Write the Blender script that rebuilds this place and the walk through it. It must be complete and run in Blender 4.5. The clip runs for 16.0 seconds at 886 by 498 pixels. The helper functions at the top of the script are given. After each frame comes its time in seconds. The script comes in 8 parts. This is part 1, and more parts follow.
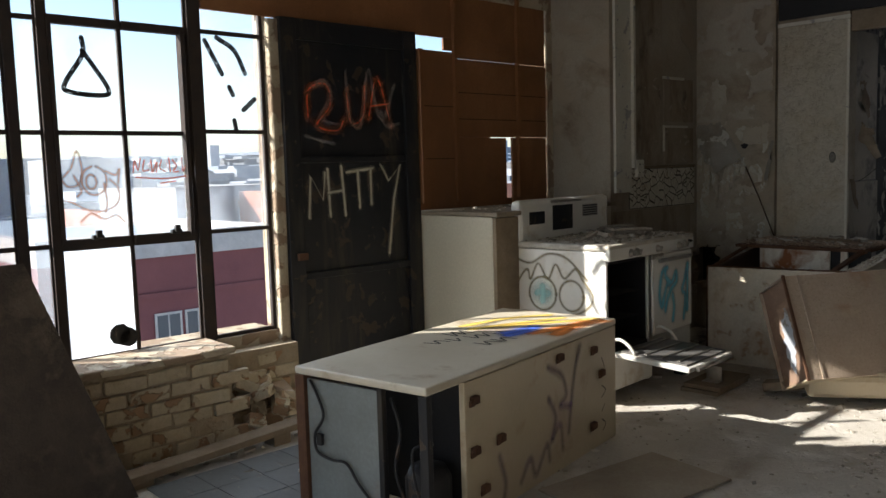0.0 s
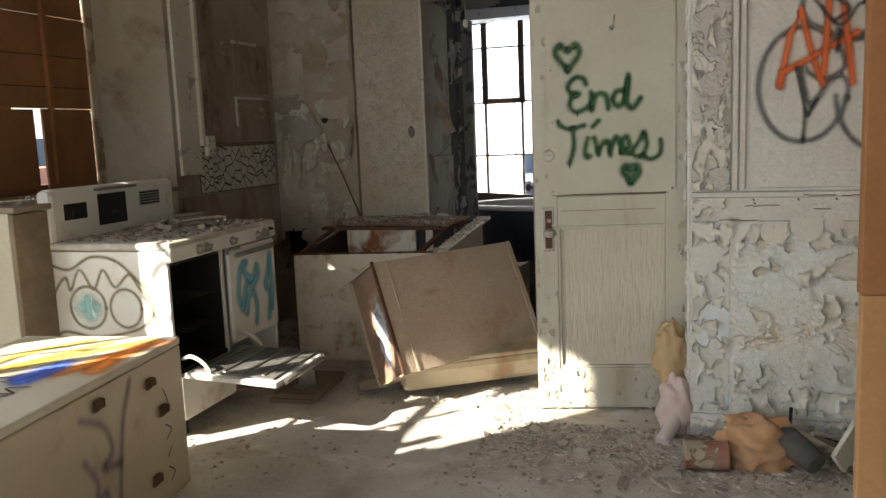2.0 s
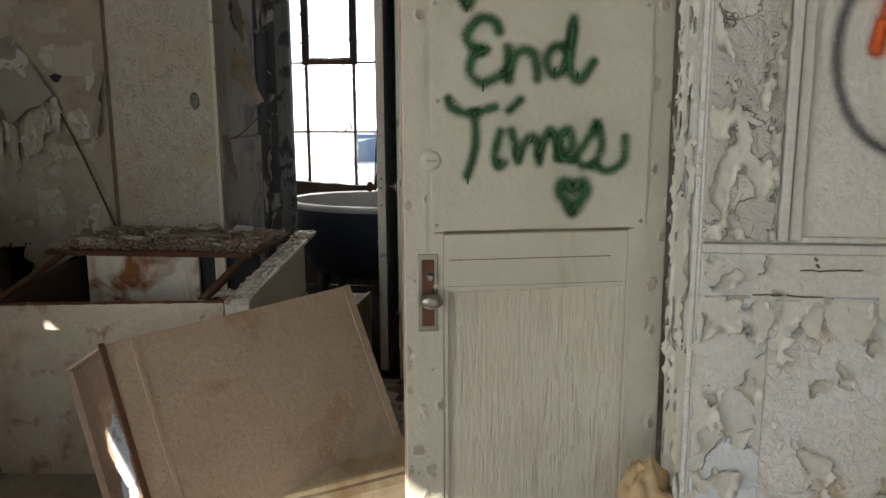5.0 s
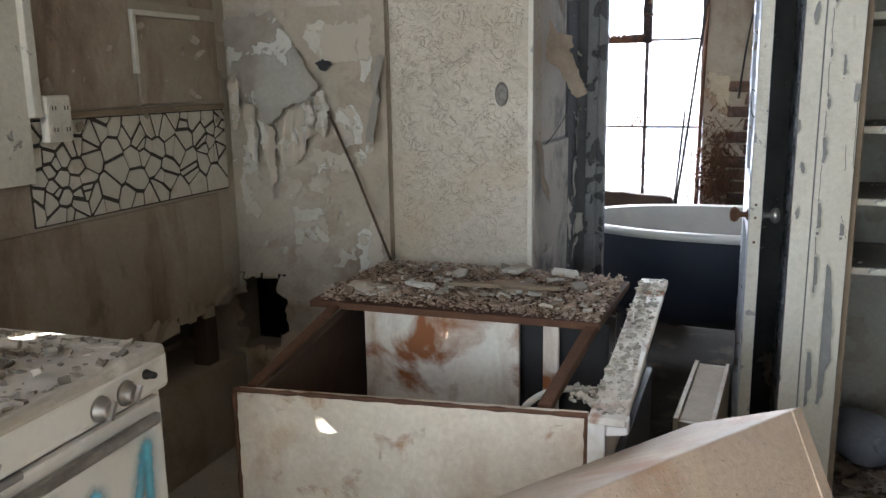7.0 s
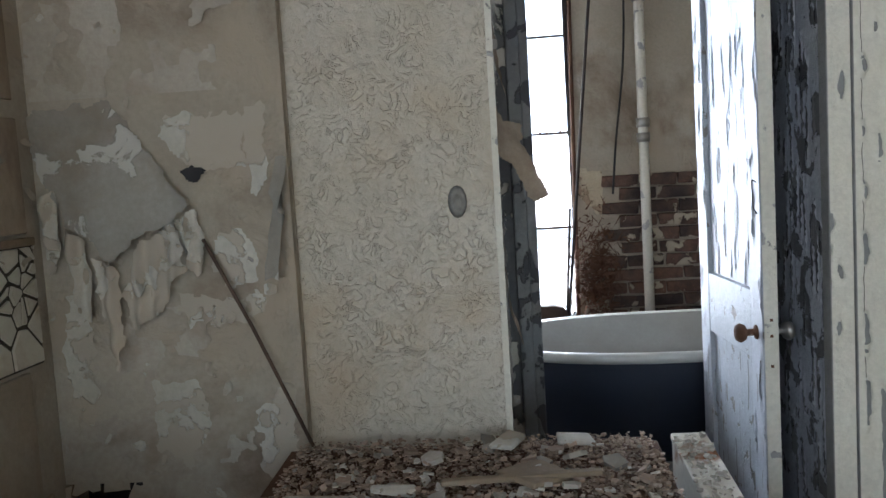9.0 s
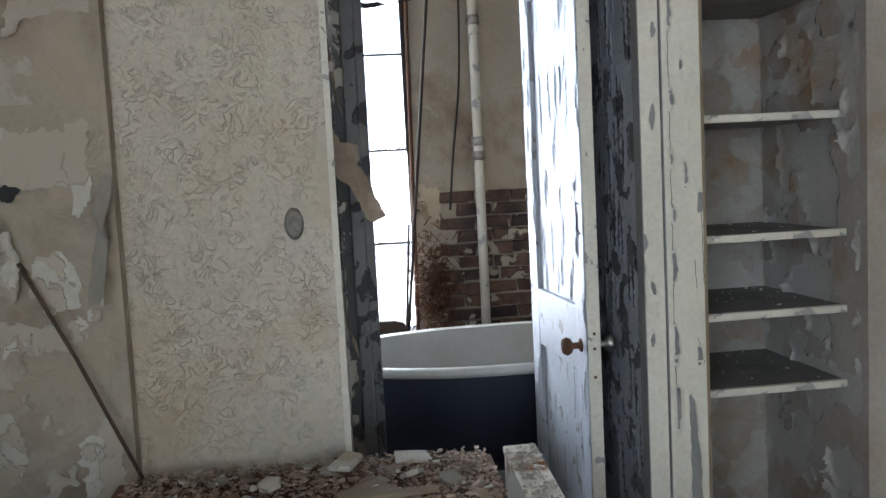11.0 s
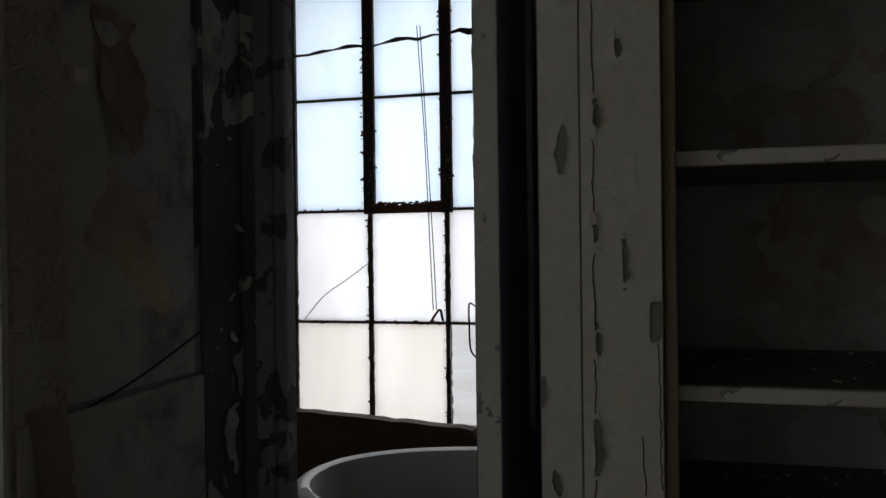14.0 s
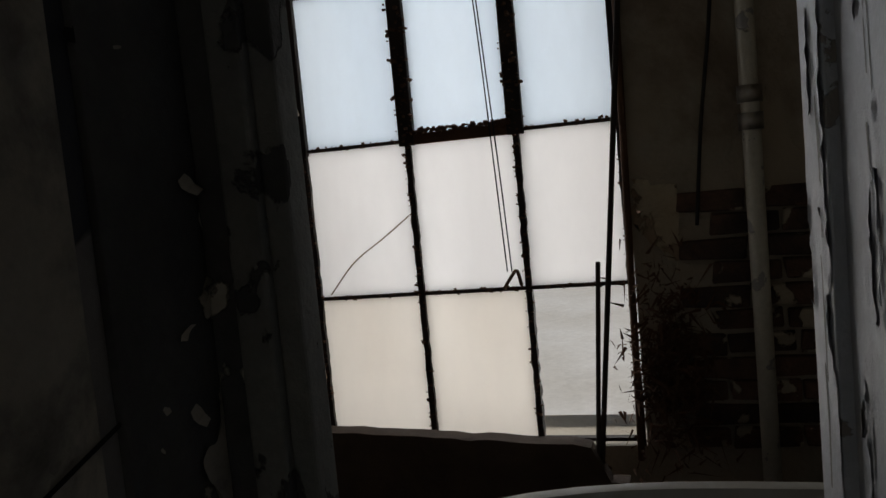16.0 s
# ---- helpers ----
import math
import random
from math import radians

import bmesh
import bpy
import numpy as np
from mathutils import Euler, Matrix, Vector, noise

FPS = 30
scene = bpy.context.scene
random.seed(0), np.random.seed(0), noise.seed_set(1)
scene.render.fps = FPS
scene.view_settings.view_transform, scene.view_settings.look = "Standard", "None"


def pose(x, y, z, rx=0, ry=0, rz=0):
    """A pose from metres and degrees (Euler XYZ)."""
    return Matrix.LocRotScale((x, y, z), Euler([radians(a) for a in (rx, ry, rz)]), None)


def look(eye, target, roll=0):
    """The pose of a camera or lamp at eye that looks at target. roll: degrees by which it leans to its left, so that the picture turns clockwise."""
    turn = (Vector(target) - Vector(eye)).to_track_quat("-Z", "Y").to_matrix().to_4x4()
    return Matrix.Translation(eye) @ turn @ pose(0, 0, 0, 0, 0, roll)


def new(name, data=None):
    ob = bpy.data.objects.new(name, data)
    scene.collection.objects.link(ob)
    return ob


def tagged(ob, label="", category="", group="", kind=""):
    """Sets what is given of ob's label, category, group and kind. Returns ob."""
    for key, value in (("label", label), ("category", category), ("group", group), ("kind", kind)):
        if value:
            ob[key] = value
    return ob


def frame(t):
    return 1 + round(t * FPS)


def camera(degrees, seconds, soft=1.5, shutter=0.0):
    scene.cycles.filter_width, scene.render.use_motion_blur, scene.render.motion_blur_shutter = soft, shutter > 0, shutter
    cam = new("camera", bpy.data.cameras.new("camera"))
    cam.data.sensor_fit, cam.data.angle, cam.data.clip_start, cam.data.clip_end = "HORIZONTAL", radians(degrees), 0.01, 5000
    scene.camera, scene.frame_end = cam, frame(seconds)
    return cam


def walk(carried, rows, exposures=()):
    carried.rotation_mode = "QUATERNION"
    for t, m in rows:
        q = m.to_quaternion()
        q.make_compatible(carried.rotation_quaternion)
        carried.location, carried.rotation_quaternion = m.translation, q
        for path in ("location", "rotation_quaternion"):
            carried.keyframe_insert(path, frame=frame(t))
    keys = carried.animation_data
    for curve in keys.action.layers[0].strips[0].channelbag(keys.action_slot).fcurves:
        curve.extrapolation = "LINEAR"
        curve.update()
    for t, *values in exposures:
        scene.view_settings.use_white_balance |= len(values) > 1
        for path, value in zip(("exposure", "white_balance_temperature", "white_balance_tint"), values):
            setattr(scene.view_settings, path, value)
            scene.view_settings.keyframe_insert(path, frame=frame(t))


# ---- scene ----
cam = camera(57.0, 16.0)
PATH = [
    (0, (4.073, -0.529, 1.377), (2.61, 0.821, 1.184), -1.7),
    (0.3, (3.946, -0.504, 1.382), (2.728, 1.073, 1.206), -2.2),
    (0.5, (3.885, -0.459, 1.383), (2.809, 1.216, 1.189), -2.0),
    (1, (3.849, -0.29, 1.376), (2.959, 1.486, 1.148), -2.2),
    (1.5, (3.84, -0.012, 1.404), (2.993, 1.785, 1.178), -2.6),
    (2, (3.743, 0.216, 1.362), (3.079, 2.082, 1.083), -2.3),
    (2.5, (3.613, 0.462, 1.335), (3.188, 2.395, 1.044), -1.1),
    (3, (3.571, 0.733, 1.361), (3.165, 2.664, 1.035), -1.2),
    (3.2, (3.579, 0.872, 1.349), (3.151, 2.802, 1.047), -1.1),
    (5.3, (3.115, 2.054, 1.411), (2.896, 4.006, 1.036), -0.2),
    (5.5, (3.041, 2.131, 1.398), (2.797, 4.081, 1.025), -0.2),
    (6, (2.771, 2.364, 1.408), (2.339, 4.282, 1.042), -0.2),
    (6.5, (2.582, 2.604, 1.376), (1.906, 4.441, 0.968), -0.6),
    (7, (2.407, 2.931, 1.436), (1.718, 4.764, 1.03), -0.9),
    (7.5, (2.169, 3.166, 1.427), (1.673, 5.075, 1.091), -0.2),
    (8, (1.948, 3.384, 1.422), (1.538, 5.321, 1.138), 0.2),
    (8.5, (1.786, 3.544, 1.424), (1.364, 5.488, 1.216), -1.6),
    (9, (1.721, 3.605, 1.446), (1.568, 5.592, 1.273), -3.5),
    (9.5, (1.657, 3.601, 1.484), (1.889, 5.582, 1.332), -4.3),
    (9.7, (1.618, 3.592, 1.476), (1.912, 5.566, 1.348), -3.6),
    (12, (1.97, 3.583, 1.476), (2.029, 5.552, 1.133), -3.3),
    (12.5, (2.123, 3.712, 1.433), (2.057, 5.661, 0.989), -4.2),
    (13, (2.275, 4.071, 1.464), (2.218, 6.048, 1.168), -1.7),
    (13.5, (2.457, 4.354, 1.451), (2.359, 6.352, 1.445), -0.4),
    (14, (2.703, 4.587, 1.484), (2.204, 6.524, 1.477), -0.7),
    (14.5, (2.748, 4.704, 1.466), (2.216, 6.613, 1.199), -1.7),
    (15, (2.641, 5.012, 1.470), (2.154, 6.928, 1.170), -3.0),
    (15.5, (2.477, 5.279, 1.422), (2.104, 7.243, 1.357), -3.8),
    (16, (2.256, 5.562, 1.513), (1.713, 7.479, 1.345), -5.4),
]
EXPOSURES = [(0, 1.2, 6150, 10), (0.5, 1.68, 6650, 10), (1.0, 2.08, 7100, 10), (1.5, 2.18, 7000, 10), (3.0, 2.02, 6350, 8), (5.5, 2.1, 6600, 10), (6.0, 2.72, 6300, 10), (6.5, 3.48, 5950, 10), (7.0, 3.56, 5800, 10), (9.0, 3.16, 5650, 8), (9.5, 3.02, 5650, 8),
             (12.5, 3.46, 5750, 8), (13.0, 3.12, 5750, 8), (13.5, 1.3, 6000, 10), (14.0, 0.0, 6300, 10), (14.5, 1.05, 7700, 10), (15.0, 2.22, 7850, 10), (15.5, 0.1, 7000, 10), (16.0, -0.65, 6900, 10)]
walk(cam, [(t, look(eye, target, roll)) for t, eye, target, roll in PATH], EXPOSURES)

# ---- light ----
world = bpy.data.worlds.new("sky")
scene.world = world
world.use_nodes = True
SUN_EL, SUN_AZ = radians(31.5), math.atan2(1.11, 1.0)
wn = world.node_tree
sky = wn.nodes.new("ShaderNodeTexSky")
sky.sky_type = "NISHITA"
sky.sun_disc = False
sky.sun_elevation = SUN_EL
sky.sun_rotation = radians(222.8)
wn.links.new(sky.outputs[0], wn.nodes["Background"].inputs[0])
wn.nodes["Background"].inputs[1].default_value = 0.11
sun = new("sun", bpy.data.lights.new("sun", "SUN"))
sun.data.energy, sun.data.angle, sun.data.color = 5.0, radians(0.5), (1.0, 0.93, 0.82)
sun_way = Vector((math.cos(SUN_AZ) * math.cos(SUN_EL), math.sin(SUN_AZ) * math.cos(SUN_EL), -math.sin(SUN_EL)))
sun.matrix_world = look((-6, -6, 8), Vector((-6, -6, 8)) + sun_way)


def window_light(name, x, y, z, tx, ty, tz, w, h, power, color):
    """Sky light that enters by a window's opening."""
    lamp = new(name, bpy.data.lights.new(name, "AREA"))
    lamp.data.shape, lamp.data.size, lamp.data.size_y = "RECTANGLE", w, h
    lamp.data.energy, lamp.data.color = power, color
    lamp.matrix_world = look((x, y, z), (tx, ty, tz))
    return lamp


window_light("sky_light_big_window", 0.07, 1.25, 1.85, 3, 1.25, 1.3, 1.3, 2.6, 11, (0.88, 0.94, 1.0))
window_light("sky_light_bath_window", 1.56, 8.46, 1.65, 1.56, 6, 1.65, 1.12, 2.1, 20, (0.95, 0.97, 1.0))
# Fill lamps in two unseen windows, added to brighten the room.
window_light("fill_light_side_window", 0.05, -1.95, 1.6, 3.0, 0.4, 1.0, 1.5, 2.1, 11, (0.97, 0.97, 0.97))
window_light("fill_light_rear_window", 3.2, -3.12, 1.6, 3.2, 0, 1.2, 4.0, 2.1, 3.5, (1.0, 0.98, 0.95))


# ---- materials ----
def surf(name, base, second=None, under=None, *, scale=1.5, rough=0.8, metal=0.0, bump=0.3, grain=60.0, peel=0.0, peel_scale=4.0,
         stain=None, stain_amount=0.5, stain_scale=2.0, streak=1.0, spec=0.3, island=0.0, relief=0.0, relief_scale=12.0, peel_soft=0.02, relief_streak=1.0, ridge=0.0, ridge_scale=14.0, vary=False):
    m = bpy.data.materials.new(name)
    m.use_nodes = True
    nt = m.node_tree
    bsdf = nt.nodes["Principled BSDF"]
    N, L = nt.nodes.new, nt.links.new
    co = N("ShaderNodeTexCoord").outputs["Object"]

    if vary:
        # each piece takes its own stretch of the pattern
        off, sc_off = N("ShaderNodeVectorMath"), N("ShaderNodeMath")
        sc_off.operation = "MULTIPLY"
        sc_off.inputs[1].default_value = 90.0
        L(N("ShaderNodeObjectInfo").outputs["Random"], sc_off.inputs[0])
        L(co, off.inputs[0])
        L(sc_off.outputs[0], off.inputs[1])
        co = off.outputs[0]

    def noise_at(sc, detail=6.0, rgh=0.6, stretch=1.0, dist=0.0):
        n = N("ShaderNodeTexNoise")
        n.inputs["Scale"].default_value, n.inputs["Detail"].default_value = sc, detail
        n.inputs["Roughness"].default_value, n.inputs["Distortion"].default_value = rgh, dist
        mp = N("ShaderNodeMapping")
        mp.inputs["Scale"].default_value = (1, 1, 1 / stretch)
        L(co, mp.inputs["Vector"])
        L(mp.outputs[0], n.inputs["Vector"])
        return n.outputs["Fac"]

    def ramp(v, a, b):
        r = N("ShaderNodeMapRange")
        r.inputs["From Min"].default_value, r.inputs["From Max"].default_value = a, b
        L(v, r.inputs["Value"])
        return r.outputs[0]

    def mix(f, a, b, mode="MIX"):
        x = N("ShaderNodeMix")
        x.data_type, x.blend_type = "RGBA", mode
        for sock, v in ((x.inputs[0], f), (x.inputs[6], a), (x.inputs[7], b)):
            if hasattr(v, "is_linked") or hasattr(v, "links"):
                L(v, sock)
            elif isinstance(v, (int, float)):
                sock.default_value = v
            else:
                sock.default_value = (*v, 1)
        return x.outputs[2]

    second = second or tuple(c * 0.75 for c in base)
    col = mix(ramp(noise_at(scale, 5, 0.6), 0.35, 0.65), base, second)
    fine = noise_at(grain, 4, 0.7)
    col = mix(ramp(fine, 0.3, 0.75), col, mix(0.22 if rough > 0.45 else 0.07, col, (0.0, 0.0, 0.0)))
    col = mix(0.55, mix(ramp(noise_at(scale * 5, 6, 0.7), 0.3, 0.7), col, second), col)
    if stain:
        s = ramp(noise_at(stain_scale, 7, 0.65, streak, 0.3), 0.62 - 0.3 * stain_amount, 0.72 - 0.1 * stain_amount)
        col = mix(s, col, stain)
    if island:
        gi = N("ShaderNodeNewGeometry").outputs["Random Per Island"]
        col = mix(ramp(gi, 0, 1), col, mix(island, col, (0.02, 0.015, 0.01)))
    height = fine
    if under:
        p = ramp(noise_at(peel_scale, 6, 0.55, 1.0, 0.4), 0.62 - 0.32 * peel, 0.62 - 0.32 * peel + peel_soft)
        col = mix(p, col, under)
        ms = N("ShaderNodeMath")
        ms.operation = "MULTIPLY_ADD"
        L(p, ms.inputs[0])
        ms.inputs[1].default_value = -4.0
        L(fine, ms.inputs[2])
        height = ms.outputs[0]
    if relief:
        ms = N("ShaderNodeMath")
        ms.operation = "MULTIPLY_ADD"
        L(noise_at(relief_scale, 5, 0.6, relief_streak, 0.8), ms.inputs[0])
        ms.inputs[1].default_value = relief * 10
        L(height, ms.inputs[2])
        height = ms.outputs[0]
    if ridge:
        # thin curling ridges, here and there
        sub, ab = N("ShaderNodeMath"), N("ShaderNodeMath")
        sub.operation, ab.operation = "SUBTRACT", "ABSOLUTE"
        L(noise_at(ridge_scale, 2, 0.5, 1.0, 1.6), sub.inputs[0])
        sub.inputs[1].default_value = 0.5
        L(sub.outputs[0], ab.inputs[0])
        mk, mu = N("ShaderNodeMath"), N("ShaderNodeMath")
        mk.operation, mu.operation = "MULTIPLY", "MULTIPLY_ADD"
        L(ramp(ab.outputs[0], 0.035, 0.0), mk.inputs[0])
        L(ramp(noise_at(ridge_scale * 0.6, 3, 0.6), 0.42, 0.58), mk.inputs[1])
        L(mk.outputs[0], mu.inputs[0])
        mu.inputs[1].default_value = ridge
        L(height, mu.inputs[2])
        height = mu.outputs[0]
    bp = N("ShaderNodeBump")
    bp.inputs["Strength"].default_value, bp.inputs["Distance"].default_value = bump, 0.004
    L(height, bp.inputs["Height"])
    L(bp.outputs[0], bsdf.inputs["Normal"])
    L(col, bsdf.inputs["Base Color"])
    bsdf.inputs["Roughness"].default_value, bsdf.inputs["Metallic"].default_value = rough, metal
    bsdf.inputs["Specular IOR Level"].default_value = spec
    return m


M_WALL = surf("peeling_wall_paint", (0.45, 0.40, 0.325), (0.33, 0.285, 0.22), (0.35, 0.295, 0.225), scale=1.2, peel=0.3, peel_scale=3.2, peel_soft=0.12, relief=0.12, relief_scale=18, stain=(0.16, 0.11, 0.07), stain_amount=0.35, stain_scale=1.3, bump=0.5)
M_PANEL = surf("cream_plaster_panel", (0.58, 0.54, 0.46), (0.47, 0.42, 0.33), scale=1.3, bump=0.9, relief=0.40, relief_scale=13, ridge=1.1, ridge_scale=25, stain=(0.42, 0.34, 0.24), stain_amount=0.35, stain_scale=1.4)
M_RWALL = surf("grey_white_paint", (0.66, 0.65, 0.61), (0.58, 0.56, 0.51), scale=1.5, bump=0.6, relief=0.2, relief_scale=40, rough=0.6)
M_RLOW = surf("blistered_pale_paint", (0.67, 0.665, 0.63), (0.61, 0.60, 0.55), (0.64, 0.67, 0.69), scale=2.5, peel=0.22, peel_scale=5, bump=0.8, rough=0.65)
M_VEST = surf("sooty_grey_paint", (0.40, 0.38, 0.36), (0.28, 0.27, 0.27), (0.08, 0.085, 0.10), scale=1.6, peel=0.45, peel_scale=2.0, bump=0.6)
M_FLOOR = surf("dusty_floor", (0.62, 0.59, 0.53), (0.52, 0.48, 0.42), (0.66, 0.63, 0.58), scale=1.5, peel=0.3, peel_scale=3, peel_soft=0.2, bump=0.8, relief=0.15, relief_scale=30, rough=0.95, stain=(0.36, 0.31, 0.25), stain_amount=0.4, stain_scale=2.4)
M_PLY = surf("brown_plywood", (0.34, 0.155, 0.065), (0.24, 0.105, 0.042), scale=2.0, bump=0.2, rough=0.65, stain=(0.20, 0.09, 0.04), stain_amount=0.4, stain_scale=1.5, streak=4)
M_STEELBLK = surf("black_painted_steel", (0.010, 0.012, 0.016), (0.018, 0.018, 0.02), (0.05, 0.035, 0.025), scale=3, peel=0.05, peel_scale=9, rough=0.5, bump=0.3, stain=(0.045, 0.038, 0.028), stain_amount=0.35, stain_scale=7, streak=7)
M_RUSTBAR = surf("rusty_dark_steel_sash", (0.022, 0.021, 0.022), (0.05, 0.034, 0.026), scale=12, rough=0.8, bump=0.6)
M_BRICKPAINT = surf("cream_painted_masonry", (0.56, 0.49, 0.37), (0.44, 0.36, 0.25), (0.30, 0.22, 0.15), scale=3, peel=0.35, peel_scale=6, bump=1.0, relief=0.3, relief_scale=20)
M_DOOR = surf("cream_door_paint", (0.56, 0.54, 0.46), (0.49, 0.47, 0.39), scale=3, bump=0.5, rough=0.45, stain=(0.38, 0.34, 0.25), stain_amount=0.28, stain_scale=4, streak=5, spec=0.5)
M_TRIM = surf("chipped_cream_trim", (0.68, 0.66, 0.58), (0.60, 0.57, 0.48), (0.34, 0.33, 0.32), scale=2.5, peel=0.03, peel_scale=14, bump=0.7, rough=0.55)
M_BLUEDOOR = surf("blue_grey_peeling_door", (0.50, 0.53, 0.57), (0.40, 0.42, 0.46), (0.24, 0.22, 0.20), scale=3, peel=0.03, peel_scale=18, bump=0.6, rough=0.5)
M_ENAMEL = surf("white_enamel", (0.78, 0.77, 0.73), (0.70, 0.68, 0.62), scale=2, bump=0.05, rough=0.25, spec=0.5, stain=(0.55, 0.48, 0.38), stain_amount=0.15, stain_scale=5)
M_FRIDGE = surf("yellowed_enamel", (0.56, 0.48, 0.34), (0.48, 0.40, 0.27), scale=1.5, bump=0.1, rough=0.35, spec=0.5, stain=(0.34, 0.22, 0.12), stain_amount=0.2, stain_scale=3)
M_FRIDGE_TOP = surf("white_dusty_enamel", (0.62, 0.57, 0.46), (0.52, 0.46, 0.35), stain=(0.34, 0.25, 0.15), stain_amount=0.2, stain_scale=4, scale=2.5, bump=0.2, rough=0.4, spec=0.5)
M_RUSTEN = surf("rust_stained_enamel", (0.78, 0.75, 0.68), (0.66, 0.61, 0.52), (0.24, 0.09, 0.03), scale=2, peel=0.2, peel_scale=5, peel_soft=0.12, bump=0.3, rough=0.6, stain=(0.34, 0.24, 0.15), stain_amount=0.4, stain_scale=3, streak=5)
M_BOX = surf("brown_dusty_steel", (0.55, 0.45, 0.36), (0.42, 0.32, 0.235), (0.36, 0.21, 0.125), peel=0.24, peel_scale=3.5, peel_soft=0.2, scale=1.5, bump=0.5, rough=0.7, stain=(0.52, 0.42, 0.30), stain_amount=0.25, stain_scale=3, relief=0.1, relief_scale=40)
M_RUST = surf("rust", (0.15, 0.075, 0.04), (0.09, 0.045, 0.028), scale=8, bump=0.8, rough=0.9)
# Plain black for dark parts, and for shade painted into openings.
M_BLACK = surf("black_parts_and_shade", (0.012, 0.012, 0.014), (0.02, 0.018, 0.018), scale=4, rough=0.6, bump=0.2)
M_TUBBLUE = surf("dark_blue_painted_iron", (0.022, 0.028, 0.045), (0.03, 0.033, 0.045), scale=3, rough=0.45, bump=0.3)
M_DEBRIS = surf("plaster_rubble", (0.72, 0.68, 0.60), (0.56, 0.50, 0.41), scale=10, bump=0.6, rough=0.95, island=0.6)
M_WOODOLD = surf("old_grey_wood", (0.30, 0.24, 0.17), (0.20, 0.15, 0.10), scale=5, bump=0.5, rough=0.85, streak=6)
M_CHROME = surf("tarnished_nickel", (0.45, 0.43, 0.40), (0.30, 0.28, 0.25), scale=20, metal=0.9, rough=0.35, bump=0.2)
M_DARKWOOD = surf("charred_board", (0.06, 0.04, 0.03), (0.10, 0.065, 0.045), scale=6, bump=0.8, rough=0.9)
M_SHELFIN = surf("closet_plaster", (0.42, 0.395, 0.35), (0.34, 0.305, 0.26), scale=2.5, bump=0.6, stain=(0.27, 0.18, 0.105), stain_amount=0.35, stain_scale=3, relief=0.1, relief_scale=20)


def plain(name, col, rough=0.6, metal=0.0, spec=0.4):
    m = bpy.data.materials.new(name)
    m.use_nodes = True
    b = m.node_tree.nodes["Principled BSDF"]
    b.inputs["Base Color"].default_value = (*col, 1)
    b.inputs["Roughness"].default_value, b.inputs["Metallic"].default_value = rough, metal
    b.inputs["Specular IOR Level"].default_value = spec
    return m


# ---- builders ----
def box(bm, x0, y0, z0, x1, y1, z1, m=None, bevel=0.0):
    if bevel:
        b2 = bmesh.new()
        box(b2, x0, y0, z0, x1, y1, z1)
        bmesh.ops.bevel(b2, geom=b2.edges[:], offset=bevel, segments=2, affect="EDGES", profile=0.5)
        add(bm, b2, m)
        return
    m = m or Matrix()
    vs = [bm.verts.new(m @ Vector((x, y, z))) for z in (z0, z1) for y in (y0, y1) for x in (x0, x1)]
    for f in ((0, 2, 3, 1), (4, 5, 7, 6), (0, 1, 5, 4), (2, 6, 7, 3), (0, 4, 6, 2), (1, 3, 7, 5)):
        bm.faces.new([vs[i] for i in f])


def add(bm, other, m=None):
    """Joins other into bm, moved by m."""
    m = m or Matrix()
    made = {v: bm.verts.new(m @ v.co) for v in other.verts}
    for f in other.faces:
        nf = bm.faces.new([made[v] for v in f.verts])
        nf.smooth = f.smooth
    other.free()


def tube(bm, pts, r, n=8, caps=True):
    pts = [Vector(p) for p in pts]
    rings = []
    for i, p in enumerate(pts):
        d = (pts[min(i + 1, len(pts) - 1)] - pts[max(i - 1, 0)]).normalized()
        u = d.orthogonal().normalized() if i == 0 else (u - d * u.dot(d)).normalized()
        v = d.cross(u)
        rr = r[i] if isinstance(r, (list, tuple)) else r
        rings.append([bm.verts.new(p + (u * math.cos(a) + v * math.sin(a)) * rr) for a in [2 * math.pi * k / n for k in range(n)]])
    for a, b in zip(rings, rings[1:]):
        for k in range(n):
            f = bm.faces.new((a[k], a[(k + 1) % n], b[(k + 1) % n], b[k]))
            f.smooth = True
    if caps:
        bm.faces.new(rings[0][::-1])
        bm.faces.new(rings[-1])


def turned(bm, profile, m, n=20):
    """A turned solid: profile of (radius, height) about m's z axis."""
    rings = []
    for r, h in profile:
        rings.append([bm.verts.new(m @ Vector((r * math.cos(2 * math.pi * k / n), r * math.sin(2 * math.pi * k / n), h))) for k in range(n)])
    for a, b in zip(rings, rings[1:]):
        for k in range(n):
            f = bm.faces.new((a[k], a[(k + 1) % n], b[(k + 1) % n], b[k]))
            f.smooth = True
    bm.faces.new(rings[0][::-1])
    bm.faces.new(rings[-1])


def mesh_of(name, bm, material):
    bmesh.ops.recalc_face_normals(bm, faces=bm.faces[:])
    me = bpy.data.meshes.new(name)
    bm.to_mesh(me)
    bm.free()
    for x in material if isinstance(material, (list, tuple)) else [material]:
        me.materials.append(x)
    return me


def part(name, bm, material, parent=None, label="", kind=""):
    """One mesh object, in its parent's own space."""
    ob = new(name, mesh_of(name, bm, material))
    if parent is not None:
        ob.parent = parent
    return tagged(ob, label, kind=kind)


def thing(name, m, label, category, group=""):
    ob = new(name)
    ob.empty_display_size = 0.1
    ob.matrix_world = m
    return tagged(ob, label, category, group)


def structure(name, bm, material, label="", category=""):
    ob = part(name, bm, material, None, label)
    return tagged(ob, label, category or name.split("_")[0], kind="structure")


def B():
    return bmesh.new()


def boxes(*rows):
    bm = bmesh.new()
    for r in rows:
        box(bm, *r)
    return bm


